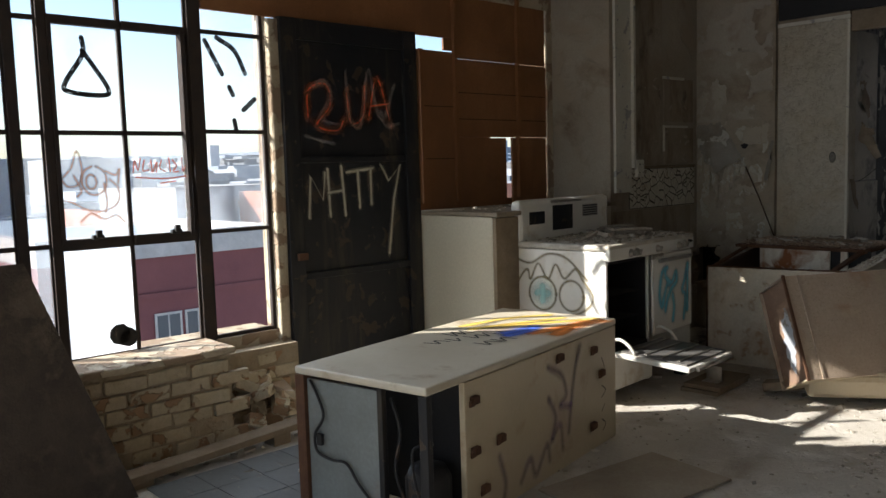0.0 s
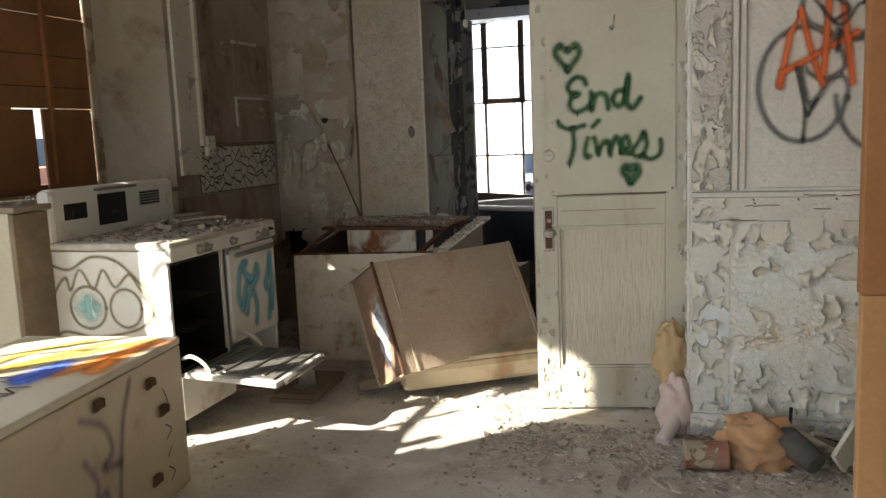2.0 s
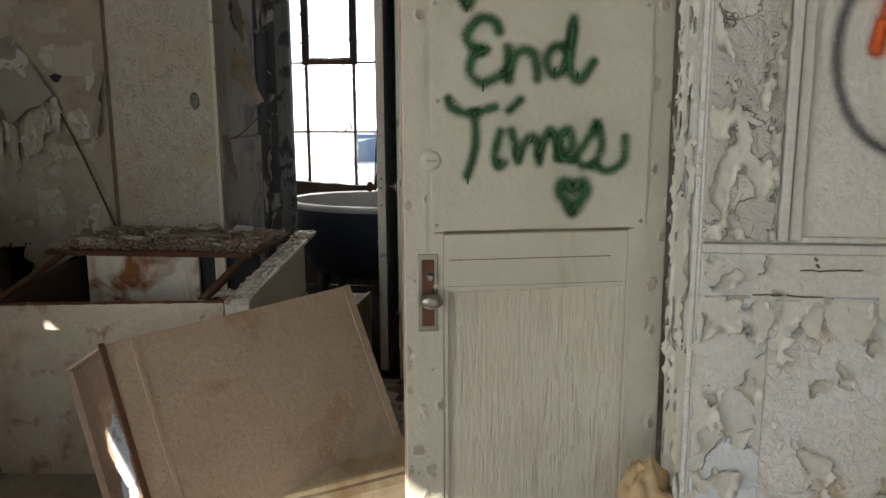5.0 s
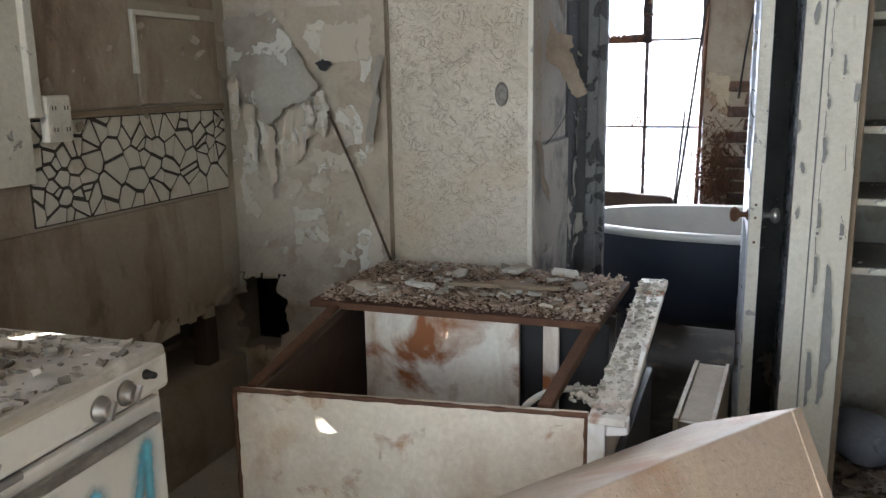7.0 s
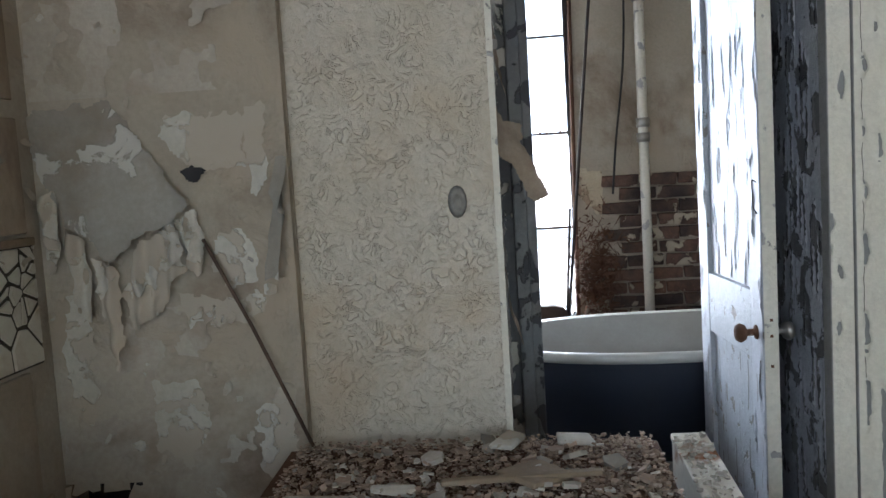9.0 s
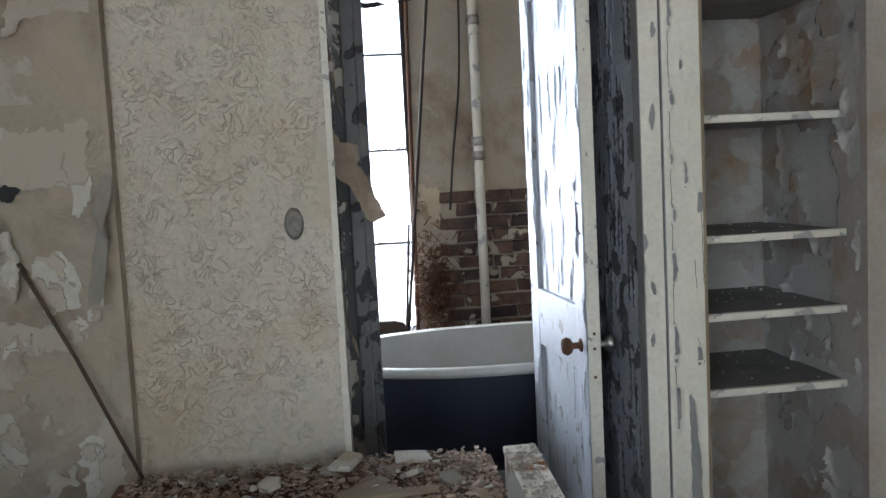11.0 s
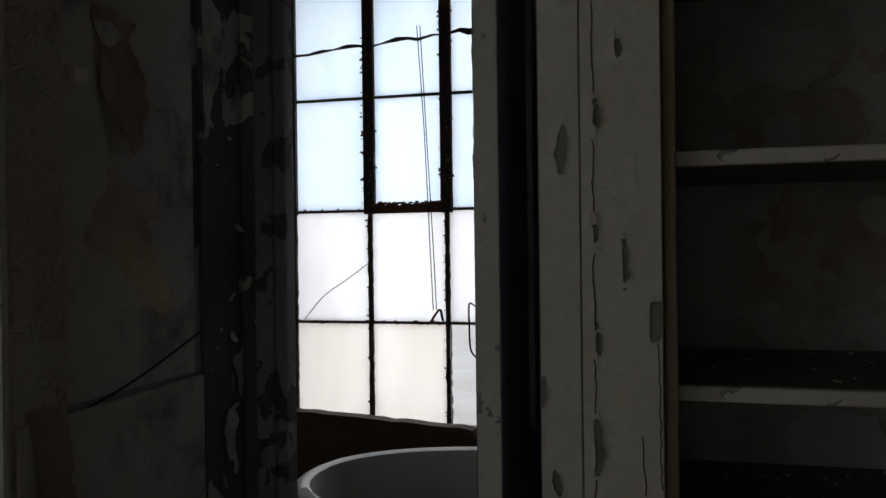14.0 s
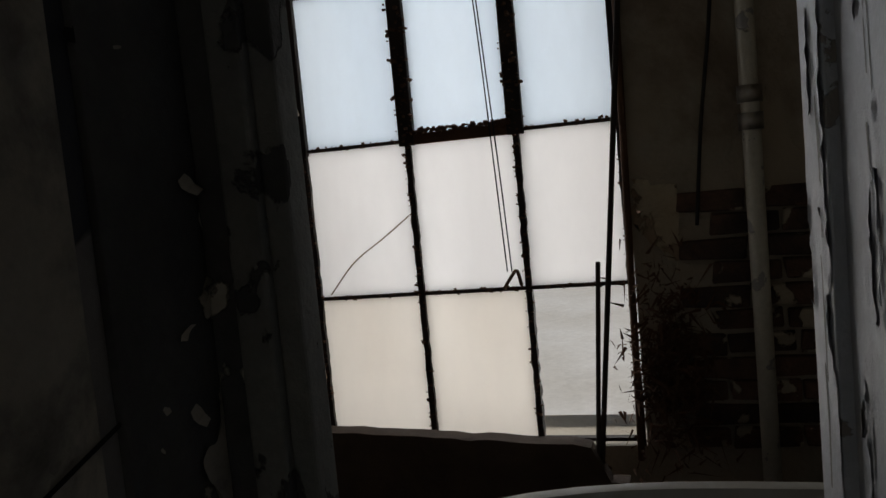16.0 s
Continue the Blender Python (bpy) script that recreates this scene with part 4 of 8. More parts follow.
for cell in mosaic(random.Random(11), 4.655, 1.045, 5.57, 1.338, 92):
    bm = B()
    h = 0.009 + rng.uniform(-0.001, 0.002)
    a = [bm.verts.new((0.533, y, z)) for y, z in cell]
    cy, cz = sum(p[0] for p in cell) / len(cell), sum(p[1] for p in cell) / len(cell)
    b = [bm.verts.new((0.53 + h, cy + (y - cy) * 0.95, cz + (z - cz) * 0.95)) for y, z in cell]
    bm.faces.new(b)
    for k in range(len(a)):
        bm.faces.new((a[k], a[(k + 1) % len(a)], b[(k + 1) % len(a)], b[k]))
    part("tile", bm, M_TILE, tw)
ot = thing("socket_box", pose(0.552, 4.735, 1.345), "cream double electrical socket box, dusty", "socket")
bm = B()
box(bm, 0, -0.045, -0.065, 0.03, 0.045, 0.065, bevel=0.006)
part("plate", bm, M_TRIM, ot)
for y in (-0.022, 0.022):
    for z in (-0.03, 0.03):
        bm = B()
        turned(bm, [(0.017, 0), (0.017, 0.004)], Matrix.Translation((0.03, y, z)) @ pose(0, 0, 0, 0, 90, 0), 14)
        r = part("receptacle", bm, M_TRIM, ot)
        part("slot", boxes((0.0341, y - 0.007, z - 0.006, 0.0352, y - 0.004, z + 0.006), (0.0341, y + 0.004, z - 0.006, 0.0352, y + 0.007, z + 0.006)), M_BLACK, r)
bm = B()
flakes(bm, random.Random(33), TW @ Matrix.Translation((4.7, 1.3, 0.01)), 0.87, 0.8, 40, 0.012, 0.05, 0.5)
part("paint_flakes", bm, M_WALL, tw, kind="stuff")

# ---- far wall: torn paper, plaster blocks ----
fw = bpy.data.objects["wall_far"]
FW = Matrix(((1, 0, 0, 0), (0, 0, -1, 5.62), (0, 1, 0, 0), (0, 0, 0, 1)))


def sheet(bm, m, corners, nu=8, nv=8, wave=0.01, seed=0, curl=0.0, thick=0.003):
    """A bent sheet between four corners (x, y, z out) on the plane of m."""
    c = [Vector(k) for k in corners]
    g = []
    for j in range(nv + 1):
        row = []
        for i in range(nu + 1):
            u, v = i / nu, j / nv
            p = (c[0] * (1 - u) + c[1] * u) * (1 - v) + (c[3] * (1 - u) + c[2] * u) * v
            p = p + Vector((0, 0, wave * noise.noise(Vector((p.x * 9, p.y * 9, seed))) + curl * (1 - v) ** 2))
            e = 0.026 * noise.noise(Vector((p.x * 31, p.y * 31, seed + 5))) if i in (0, nu) or j in (0, nv) else 0
            row.append(bm.verts.new(m @ (p + Vector((e, e, 0)))))
        g.append(row)
    for a, b in zip(g, g[1:]):
        for i in range(nu):
            f = bm.faces.new((a[i], a[i + 1], b[i + 1], b[i]))
            f.smooth = True


M_PAPER = surf("torn_grey_wallpaper", (0.35, 0.33, 0.29), (0.27, 0.245, 0.205), (0.46, 0.44, 0.39), stain=(0.22, 0.18, 0.13), stain_amount=0.25, scale=3, peel=0.08, peel_scale=9, bump=0.5)
M_WHITEPL = surf("white_plaster_patch", (0.56, 0.54, 0.48), (0.46, 0.43, 0.36), (0.40, 0.35, 0.28), scale=4, peel=0.46, peel_scale=9, bump=0.6)
bm = B()
torn(bm, FW, [(0.515, 1.60), (0.505, 1.668), (0.748, 1.690), (0.938, 1.42), (0.90, 1.375), (0.80, 1.345), (0.731, 1.269), (0.69, 1.33), (0.619, 1.381)], 0.010, 0.012,
     lambda x, z: 0.004 + 0.20 * max(0.0, 1.62 - z) * (0.35 + max(0.0, x - 0.6)), 1, 0.006, 0.010)
part("hanging_wallpaper", bm, M_PAPER, fw, "sheet of wallpaper hanging loose")
bm = B()
for k, out in enumerate(([(0.80, 1.33), (0.93, 1.40), (0.97, 1.33), (0.90, 1.24), (0.84, 1.15), (0.76, 1.10), (0.745, 1.20)], [(0.93, 1.40), (0.955, 1.41), (0.975, 1.30), (0.94, 1.22), (0.92, 1.30)],
                         [(0.68, 1.30), (0.73, 1.28), (0.745, 1.12), (0.725, 1.00), (0.70, 1.12)], [(0.60, 1.38), (0.655, 1.34), (0.67, 1.20), (0.64, 1.10), (0.615, 1.22)], [(0.54, 1.46), (0.59, 1.47), (0.60, 1.33), (0.57, 1.26)],
                         [(0.86, 1.36), (0.90, 1.375), (0.915, 1.30), (0.885, 1.25)])):
    torn(bm, FW, out, 0.007, 0.010, lambda x, z, k=k: 0.016 * (1 + math.sin(x * 130 + k)) * (0.6 + 0.6 * noise.noise(Vector((x * 20, z * 20, k)))) + 0.01 * (k % 3), k + 4, 0.006, 0.02)
part("torn_paper", bm, M_WHITEPL, fw, "crumpled strips of torn paper")
bm = B()
for k, out in enumerate(([(0.875, 1.645), (1.085, 1.637), (1.082, 1.510), (1.02, 1.50), (0.95, 1.505), (0.90, 1.54)], [(1.095, 1.655), (1.145, 1.66), (1.135, 1.47), (1.10, 1.42), (1.085, 1.50)], [(1.0, 1.36), (1.09, 1.33), (1.10, 1.22), (1.02, 1.20), (0.98, 1.26)],
                         [(0.88, 1.20), (1.05, 1.17), (1.06, 1.12), (0.90, 1.11)], [(1.06, 1.19), (1.11, 1.20), (1.105, 1.14), (1.07, 1.13)], [(0.56, 1.06), (0.60, 1.20), (0.66, 1.10), (0.64, 0.98), (0.70, 0.90), (0.60, 0.86)], [(0.80, 0.96), (0.92, 0.97), (0.95, 0.86), (0.88, 0.74), (0.79, 0.80)],
                         [(1.06, 0.88), (1.16, 0.92), (1.17, 0.70), (1.08, 0.66)], [(0.89, 0.70), (0.95, 0.66), (0.98, 0.58), (0.92, 0.57)])):
    torn(bm, FW, out, 0.009, 0.022, None, k + 50, 0.007, 0.003)
part("plaster_patch", bm, M_WHITEPL, fw, "patches of white plaster")
bm = B()
peeling(bm, FW, 0.54, 1.70, 1.17, 2.60, 0.011, 40.0, 4.0, -0.05, 0.008, 0.10)
M_OLDCREAM = surf("aged_cream_wall_paint", (0.47, 0.43, 0.36), (0.38, 0.33, 0.27), scale=2, bump=0.5, stain=(0.27, 0.21, 0.15), stain_amount=0.3, stain_scale=2.5, relief=0.12, relief_scale=25)
part("wall_paper_layer", bm, M_OLDCREAM, fw, "stained paint layer")
bm = B()
peeling(bm, FW, 0.54, 0.72, 1.165, 1.16, 0.009, 44.0, 7.0, 0.30, 0.008, 0.10)
part("wall_paper_layer", bm, M_OLDCREAM, fw)
# Black patch on the plaster, painted for a hole's shade.
bm = B()
torn(bm, FW, [(0.92, 1.50), (0.945, 1.515), (0.99, 1.505), (0.96, 1.475), (0.93, 1.47)], 0.006, 0.010, None, 71, 0.012)
part("hole_shade", bm, M_BLACK, fw, "black patch, painted shade of a hole in the plaster")
bm = B()
rg = random.Random(36)
for k in range(10):
    a = k / 10 * 6.283
    x, z = 0.63 + 0.135 * math.cos(a), 0.54 + 0.195 * math.sin(a)
    sheet(bm, FW, [(x - 0.04, z - 0.05, 0.006), (x + 0.04, z - 0.04, 0.012), (x + 0.035, z + 0.05, 0.008), (x - 0.03, z + 0.04, 0.006)], 4, 4, 0.01, k)
part("ragged_plaster", bm, M_WALL, fw, "ragged plaster round a hole")
bm = B()
sheet(bm, FW, [(1.12, 1.22, 0.03), (1.16, 1.22, 0.05), (1.19, 1.52, 0.02), (1.16, 1.52, 0.01)], wave=0.02, seed=12)
part("curled_strip", bm, M_PAPER, fw)
bm = B()
flakes(bm, random.Random(44), FW @ Matrix.Translation((0.54, 0.7, 0.008)), 0.62, 1.8, 45, 0.010, 0.04, 0.5)
part("paint_flakes", bm, M_WHITEPL, fw, kind="stuff")
bm = B()
tube(bm, [(1.217, 5.56, 0.80), (1.08, 5.585, 1.10), (0.965, 5.60, 1.33)], 0.005, 6)
tagged(part("fallen_rod", bm, M_DARKWOOD), "thin wooden rod leaning against the plaster wall", "rod")
pn = bpy.data.objects["wall_panel"]
bm = B()
turned(bm, [(0.02, 0), (0.024, 0.004), (0.012, 0.005), (0.010, 0.001)], Matrix.Translation((1.607, 5.655, 1.385)) @ pose(0, 0, 0, 90, 0, 0) @ Matrix.Diagonal((1, 1.7, 1, 1)), 16)
part("wall_fitting", bm, surf("grimy_grey_paint", (0.30, 0.29, 0.26), (0.18, 0.17, 0.15), scale=30, bump=1.0), pn, "grimy oval wall fitting")
part("edge_strip", boxes((1.700, 5.648, 0.72, 1.716, 5.662, 2.36)), M_TRIM, pn)
part("frame_strip", boxes((1.17, 5.646, 0.0, 1.192, 5.66, 2.39)), M_WALL, pn)
part("frame_strip", boxes((1.17, 5.646, 2.37, 1.72, 5.665, 2.395)), M_TRIM, pn)
# Black sheet stands for the shade in the opening above.
part("niche_shade", boxes((1.20, 5.640, 2.42, 2.60, 5.658, 2.93)), M_BLACK, bpy.data.objects["wall_vestibule"], "black sheet, painted shade of the opening above")
bm = B()
box(bm, 1.70, 5.68, 2.28, 2.62, 5.76, 2.42, bevel=0.006)
structure("trim_lintel", bm, M_WOODOLD, "bare wooden lintel over the recess", "trim")

# ---- vestibule ----
vw = bpy.data.objects["wall_vestibule"]
VW = Matrix(((0, 0, 1, 1.70), (1, 0, 0, 0), (0, 1, 0, 0), (0, 0, 0, 1)))
# Black strip paints the shade inside the crack.
structure("wall_crack", boxes((1.50, 5.79, 0, 1.695, 5.81, 2.37)), M_BLACK, "black strip, painted shade of the crack between wall and panel", "wall")


def vbox(name, y0, z0, y1, z1, out, mat, label="", bevel=0.003):
    bm = B()
    box(bm, 1.699, y0, z0, 1.70 + out, y1, z1, bevel=bevel)
    return part(name, bm, mat, vw, label)


M_JAMBPAPER = surf("grimy_beige_paper", (0.60, 0.56, 0.49), (0.48, 0.44, 0.38), (0.20, 0.19, 0.18), scale=2.5, peel=0.04, peel_scale=3, peel_soft=0.1, bump=0.4, stain=(0.12, 0.115, 0.12), stain_amount=0.32, stain_scale=3, relief=0.08, relief_scale=20)
vbox("lower_sheet", 5.68, 0.0, 6.24, 1.20, 0.016, M_JAMBPAPER, "grimy lower wall sheet")
vbox("upper_sheet", 5.80, 1.21, 6.22, 2.3, 0.006, M_JAMBPAPER, "grimy wall paper with dark stains")
bm = B()
FLAG = Matrix(((0.88, 0, 0.47, 1.70), (0.47, 0, -0.88, 5.88), (0, 1, 0, 0), (0, 0, 0, 1)))
torn(bm, FLAG, [(0.0, 1.66), (0.03, 1.64), (0.055, 1.60), (0.11, 1.585), (0.115, 1.55), (0.10, 1.53), (0.135, 1.42), (0.15, 1.385), (0.125, 1.355), (0.085, 1.40), (0.05, 1.46), (0.0, 1.50)], 0.006, 0.008, lambda u, z: 0.03 * math.sin(z * 22 + u * 14) + 0.25 * u * u, 3, 0.0, 0.02)
torn(bm, VW, [(5.70, 1.24), (5.78, 1.25), (5.80, 1.10), (5.76, 0.98), (5.72, 1.04)], 0.007, 0.010, lambda y, z: 0.22 * max(0.0, 1.22 - z) ** 1.2, 7, 0.012, 0.015)
torn(bm, VW, [(5.88, 1.94), (6.03, 1.93), (6.02, 1.74), (5.95, 1.66), (5.90, 1.76)], 0.008, 0.012, lambda y, z: 0.25 * max(0.0, 1.88 - z) ** 1.3, 17, 0.010, 0.015)
part("torn_paper", bm, surf("brown_paper_back", (0.38, 0.32, 0.25), (0.27, 0.20, 0.14), scale=6, bump=0.4), vw, "torn paper curling off the wall")
bm = B()
ribbon(bm, VW, [(5.80, 1.19), (6.0, 1.23), (6.24, 1.30)], 0.006, 0.012)
ribbon(bm, VW, ring(6.245, 1.735, 0.022, 0.05, 80, -100, 8), 0.014, 0.010)
part("dark_mark", bm, M_BLACK, vw)
M_DARKPEEL = surf("blackened_peeling_paint", (0.085, 0.085, 0.088), (0.14, 0.14, 0.14), (0.46, 0.43, 0.37), scale=4, peel=0.08, peel_scale=6, bump=0.9)
M_JAMBWOOD = surf("weathered_grey_jamb", (0.25, 0.25, 0.24), (0.18, 0.18, 0.18), (0.08, 0.08, 0.082), scale=4, peel=0.25, peel_scale=10, bump=0.9, streak=6)
vbox("dark_strip", 6.25, 0, 6.44, 2.4, 0.012, M_DARKPEEL, "blackened strip with flaking paint")
bm = B()
peeling(bm, VW, 6.252, 0.1, 6.438, 2.35, 0.007, 65.0, 9.0, 0.40, 0.012, 0.10, 2.0)
for v in bm.verts:
    v.co.x += 0.0125
part("paint_skin", bm, M_JAMBPAPER, vw, "last scabs of pale paint")
bm = B()
flakes(bm, random.Random(51), VW @ Matrix.Translation((6.25, 0.3, 0.014)), 0.19, 1.9, 22, 0.006, 0.026, 0.6)
flakes(bm, random.Random(52), VW @ Matrix.Translation((5.70, 0.3, 0.012)), 0.5, 1.9, 26, 0.012, 0.05, 0.6)
part("paint_flakes", bm, M_JAMBPAPER, vw, kind="stuff")
for i, (x0, x1, y0, y1, m) in enumerate(((1.712, 1.755, 6.425, 6.52, M_DARKPEEL), (1.755, 1.80, 6.41, 6.50, M_JAMBWOOD), (1.80, 1.832, 6.425, 6.48, M_JAMBWOOD))):
    bm = B()
    box(bm, x0, y0, 0, x1, y1, 2.3, bevel=0.005)
    structure("trim_bath_jamb_%d" % (i + 1), bm, m, "peeling weathered door jamb", "trim")
bm = B()
box(bm, 1.712, 6.41, 2.22, 2.60, 6.62, 2.30, bevel=0.005)
structure("trim_bath_head", bm, M_BLUEDOOR, "peeling door head", "trim")

# ---- closet post and shelves ----
M_BLUEJAMB = surf("streaked_blue_grey_jamb", (0.46, 0.48, 0.52), (0.31, 0.32, 0.35), (0.10, 0.10, 0.10), scale=3, peel=0.2, peel_scale=9, bump=0.7, rough=0.6)
# Added jamb closes the gap; its dark paint stands for shade there.
bm = B()
box(bm, 2.425, 6.525, 0, 2.554, 6.63, 2.22, bevel=0.004)
structure("trim_hinge_jamb", bm, M_DARKPEEL, "dark jamb added to close the gap on the hinge side", "trim")
for i, (x0, x1, y0, y1, m, lb) in enumerate(((2.556, 2.60, 5.80, 6.62, M_JAMBWOOD, "dark weathered jamb with peeling paint"), (2.545, 2.605, 5.745, 5.80, M_TRIM, "chipped cream trim"), (2.605, 2.716, 5.735, 5.80, M_TRIM, "cream post with paint chipped away"), (2.716, 2.735, 5.755, 5.82, M_WOODOLD, "thin edge strip"))):
    bm = B()
    box(bm, x0, y0, 0, x1, y1, H - 0.01 * i, bevel=0.004)
    structure("trim_post_%d" % (i + 1), bm, m, lb, "trim")
PF = Matrix(((1, 0, 0, 0), (0, 0, -1, 5.735), (0, 1, 0, 0), (0, 0, 0, 1)))
post = bpy.data.objects["trim_post_3"]
M_GREYUNDER = surf("bare_grey_under_paint", (0.30, 0.30, 0.29), (0.22, 0.22, 0.21), scale=8, bump=0.6)


M_POSTSKIN = surf("cream_post_paint", (0.66, 0.64, 0.56), (0.58, 0.55, 0.46), scale=2.5, bump=0.5, rough=0.55, relief=0.1, relief_scale=30)
for ob in (post, bpy.data.objects["trim_post_2"]):
    ob.data.materials[0] = M_GREYUNDER


# angular scars where the paint broke away beside one upright crack, at the edge and low down
scars = []
for k, (x, z, w, h) in enumerate(((2.628, 1.50, 0.010, 0.026), (2.629, 1.345, 0.011, 0.034), (2.627, 1.20, 0.015, 0.045), (2.662, 1.45, 0.010, 0.045), (2.627, 0.985, 0.012, 0.06), (2.628, 0.80, 0.014, 0.07), (2.660, 0.60, 0.034, 0.25), (2.629, 1.66, 0.012, 0.030),
                                  (2.655, 1.76, 0.010, 0.040), (2.628, 1.90, 0.012, 0.05), (2.690, 0.95, 0.012, 0.03), (2.676, 1.58, 0.007, 0.02), (2.628, 0.45, 0.02, 0.10))):
    rg = random.Random(k + 7)
    x -= 0.005 if x < 2.64 else 0.0
    scars.append([(x, z + h), (x + w * rg.uniform(0.3, 0.7), z + h * 0.9), (x + w * rg.uniform(0.5, 0.9), z + h * 0.35), (x + w, z - h * rg.uniform(0.1, 0.4)), (x + w * rg.uniform(0.35, 0.6), z - h * 0.45), (x + w * rg.uniform(0.4, 0.8), z - h * 0.8), (x + 0.001, z - h)])
scars.append([(2.697, 1.405), (2.713, 1.407), (2.712, 1.352), (2.698, 1.349)])


def scarred(x, z):
    v = -0.05
    for p in scars:
        if p[0][0] - 0.03 < x < p[0][0] + 0.06 and p[-1][1] - 0.05 < z < p[0][1] + 0.05:
            v = max(v, -inside(p, x, z))
    return v + 0.0012 * noise.noise(Vector((x * 160, z * 160, 5)))


bm = B()
skin(bm, PF, 2.607, 0.02, 2.714, 2.6, 0.0042, scarred, lambda x, z, v: 0.0014 + 0.010 * math.exp(v / 0.004) * max(0.0, 0.5 + noise.noise(Vector((x * 40, z * 30, 8)))))
part("paint_skin", bm, M_POSTSKIN, post, "cream paint lifting along cracks")
bm = B()
flaking(bm, PF, 2.547, 0.02, 2.603, 2.6, 0.0042, 73.0, 0.014, 3.0, 0.02, 0.006)
for v in bm.verts:
    v.co.y += 0.010
part("paint_skin", bm, M_POSTSKIN, bpy.data.objects["trim_post_2"], "chipped cream paint")
bm = B()
for a, b in (((2.623, 2.05), (2.624, 1.68)), ((2.624, 1.63), (2.623, 1.52)), ((2.623, 1.47), (2.624, 1.24)), ((2.623, 1.16), (2.622, 1.04)), ((2.622, 0.93), (2.623, 0.86)), ((2.69, 1.0), (2.709, 0.93)), ((2.686, 1.22), (2.690, 1.14)), ((2.709, 1.35), (2.711, 1.15))):
    n = max(4, int(abs(a[1] - b[1]) / 0.012))
    ribbon(bm, PF, [(a[0] + (b[0] - a[0]) * q / n + rng.uniform(-0.0016, 0.0016), a[1] + (b[1] - a[1]) * q / n) for q in range(n + 1)], 0.0016, 0.0042, False)
part("paint_crack", bm, M_BLACK, post, "dark upright cracks")
JF = Matrix(((0, 0, -1, 2.556), (-1, 0, 0, 6.6), (0, 1, 0, 0), (0, 0, 0, 1)))
bm = B()
flaking(bm, JF, 0.01, 0.05, 0.79, 2.30, 0.006, 75.0, 0.013, 10.0, 0.22, 0.004)
part("paint_skin", bm, M_BLUEJAMB, bpy.data.objects["trim_post_1"], "long flakes of blue-grey paint")
M_SHELFTOP = surf("sooty_shelf_paint", (0.25, 0.245, 0.23), (0.16, 0.155, 0.145), (0.34, 0.325, 0.29), scale=3, peel=0.10, peel_scale=8, peel_soft=0.2, bump=0.5)
for z in (0.806, 1.036, 1.268, 1.62, 2.0):
    sh = thing("closet_shelf", pose(2.70, 5.86, z), "dusty painted wooden shelf in a closet", "shelf", "closet shelves")
    bm = B()
    box(bm, 0, 0.02, -0.018, 0.53, 0.49, 0.0, bevel=0.002)
    part("board", bm, M_SHELFTOP, sh)
    bm = B()
    box(bm, 0, 0.0, -0.021, 0.53, 0.02, 0.002, bevel=0.003)
    part("front_edge", bm, M_TRIM, sh, "cream front edge")
    bm = B()
    debris(bm, random.Random(int(z * 100)), 60, lambda r: (r.uniform(0.02, 0.52), 0.05 + 0.42 * r.random() ** 0.6, 0.0005), 0.0015, 0.009, 0.25)
    part("paint_chip", bm, M_TRIM, sh, "fallen paint chips", kind="stuff")
CW = Matrix(((1, 0, 0, 0), (0, 0, -1, 6.35), (0, 1, 0, 0), (0, 0, 0, 1)))
cw = bpy.data.objects["wall_closet"]
bm = B()
peeling(bm, CW, 2.70, 0.05, 3.215, 2.40, 0.010, 81.0, 6.0, -0.08, 0.008, 0.08)
RF = Matrix(((0, 0, -1, 3.22), (-1, 0, 0, 6.35), (0, 1, 0, 0), (0, 0, 0, 1)))
peeling(bm, RF, 0.005, 0.05, 0.56, 2.40, 0.010, 83.0, 7.0, -0.12, 0.016, 0.09)
part("paint_skin", bm, surf("grey_white_closet_paint", (0.46, 0.455, 0.42), (0.37, 0.35, 0.31), (0.34, 0.26, 0.17), scale=2.5, peel=0.2, peel_scale=3, peel_soft=0.2, bump=0.5), cw, "grey-white paint blistering off")

# ---- windows behind, unseen, added for fill light ----
bk = structure("window_3", boxes((1.2, -3.30, 2.66, 5.2, -3.22, 2.70)), M_RUSTBAR, "unseen wide steel window added at the back for fill light", "window")
for k in range(11):
    part("glazing_bar", boxes((1.2 + k * 0.396, -3.29, 0.55, 1.24 + k * 0.396, -3.24, 2.66)), M_RUSTBAR, bk)
for z in (0.56, 1.08, 1.61, 2.13):
    part("glazing_bar", boxes((1.2, -3.28, z, 5.2, -3.25, z + 0.025)), M_RUSTBAR, bk)
b4 = structure("window_4", boxes((-0.08, -2.75, 2.68, -0.02, -1.15, 2.72)), M_RUSTBAR, "unseen steel window assumed beside the tall one, for fill light", "window")
for k in range(5):
    part("glazing_bar", boxes((-0.07, -2.75 + k * 0.39, 0.5, -0.03, -2.71 + k * 0.39, 2.68)), M_RUSTBAR, b4)
for z in (0.5, 1.07, 1.6, 2.13):
    part("glazing_bar", boxes((-0.06, -2.75, z, -0.035, -1.15, z + 0.022)), M_RUSTBAR, b4)

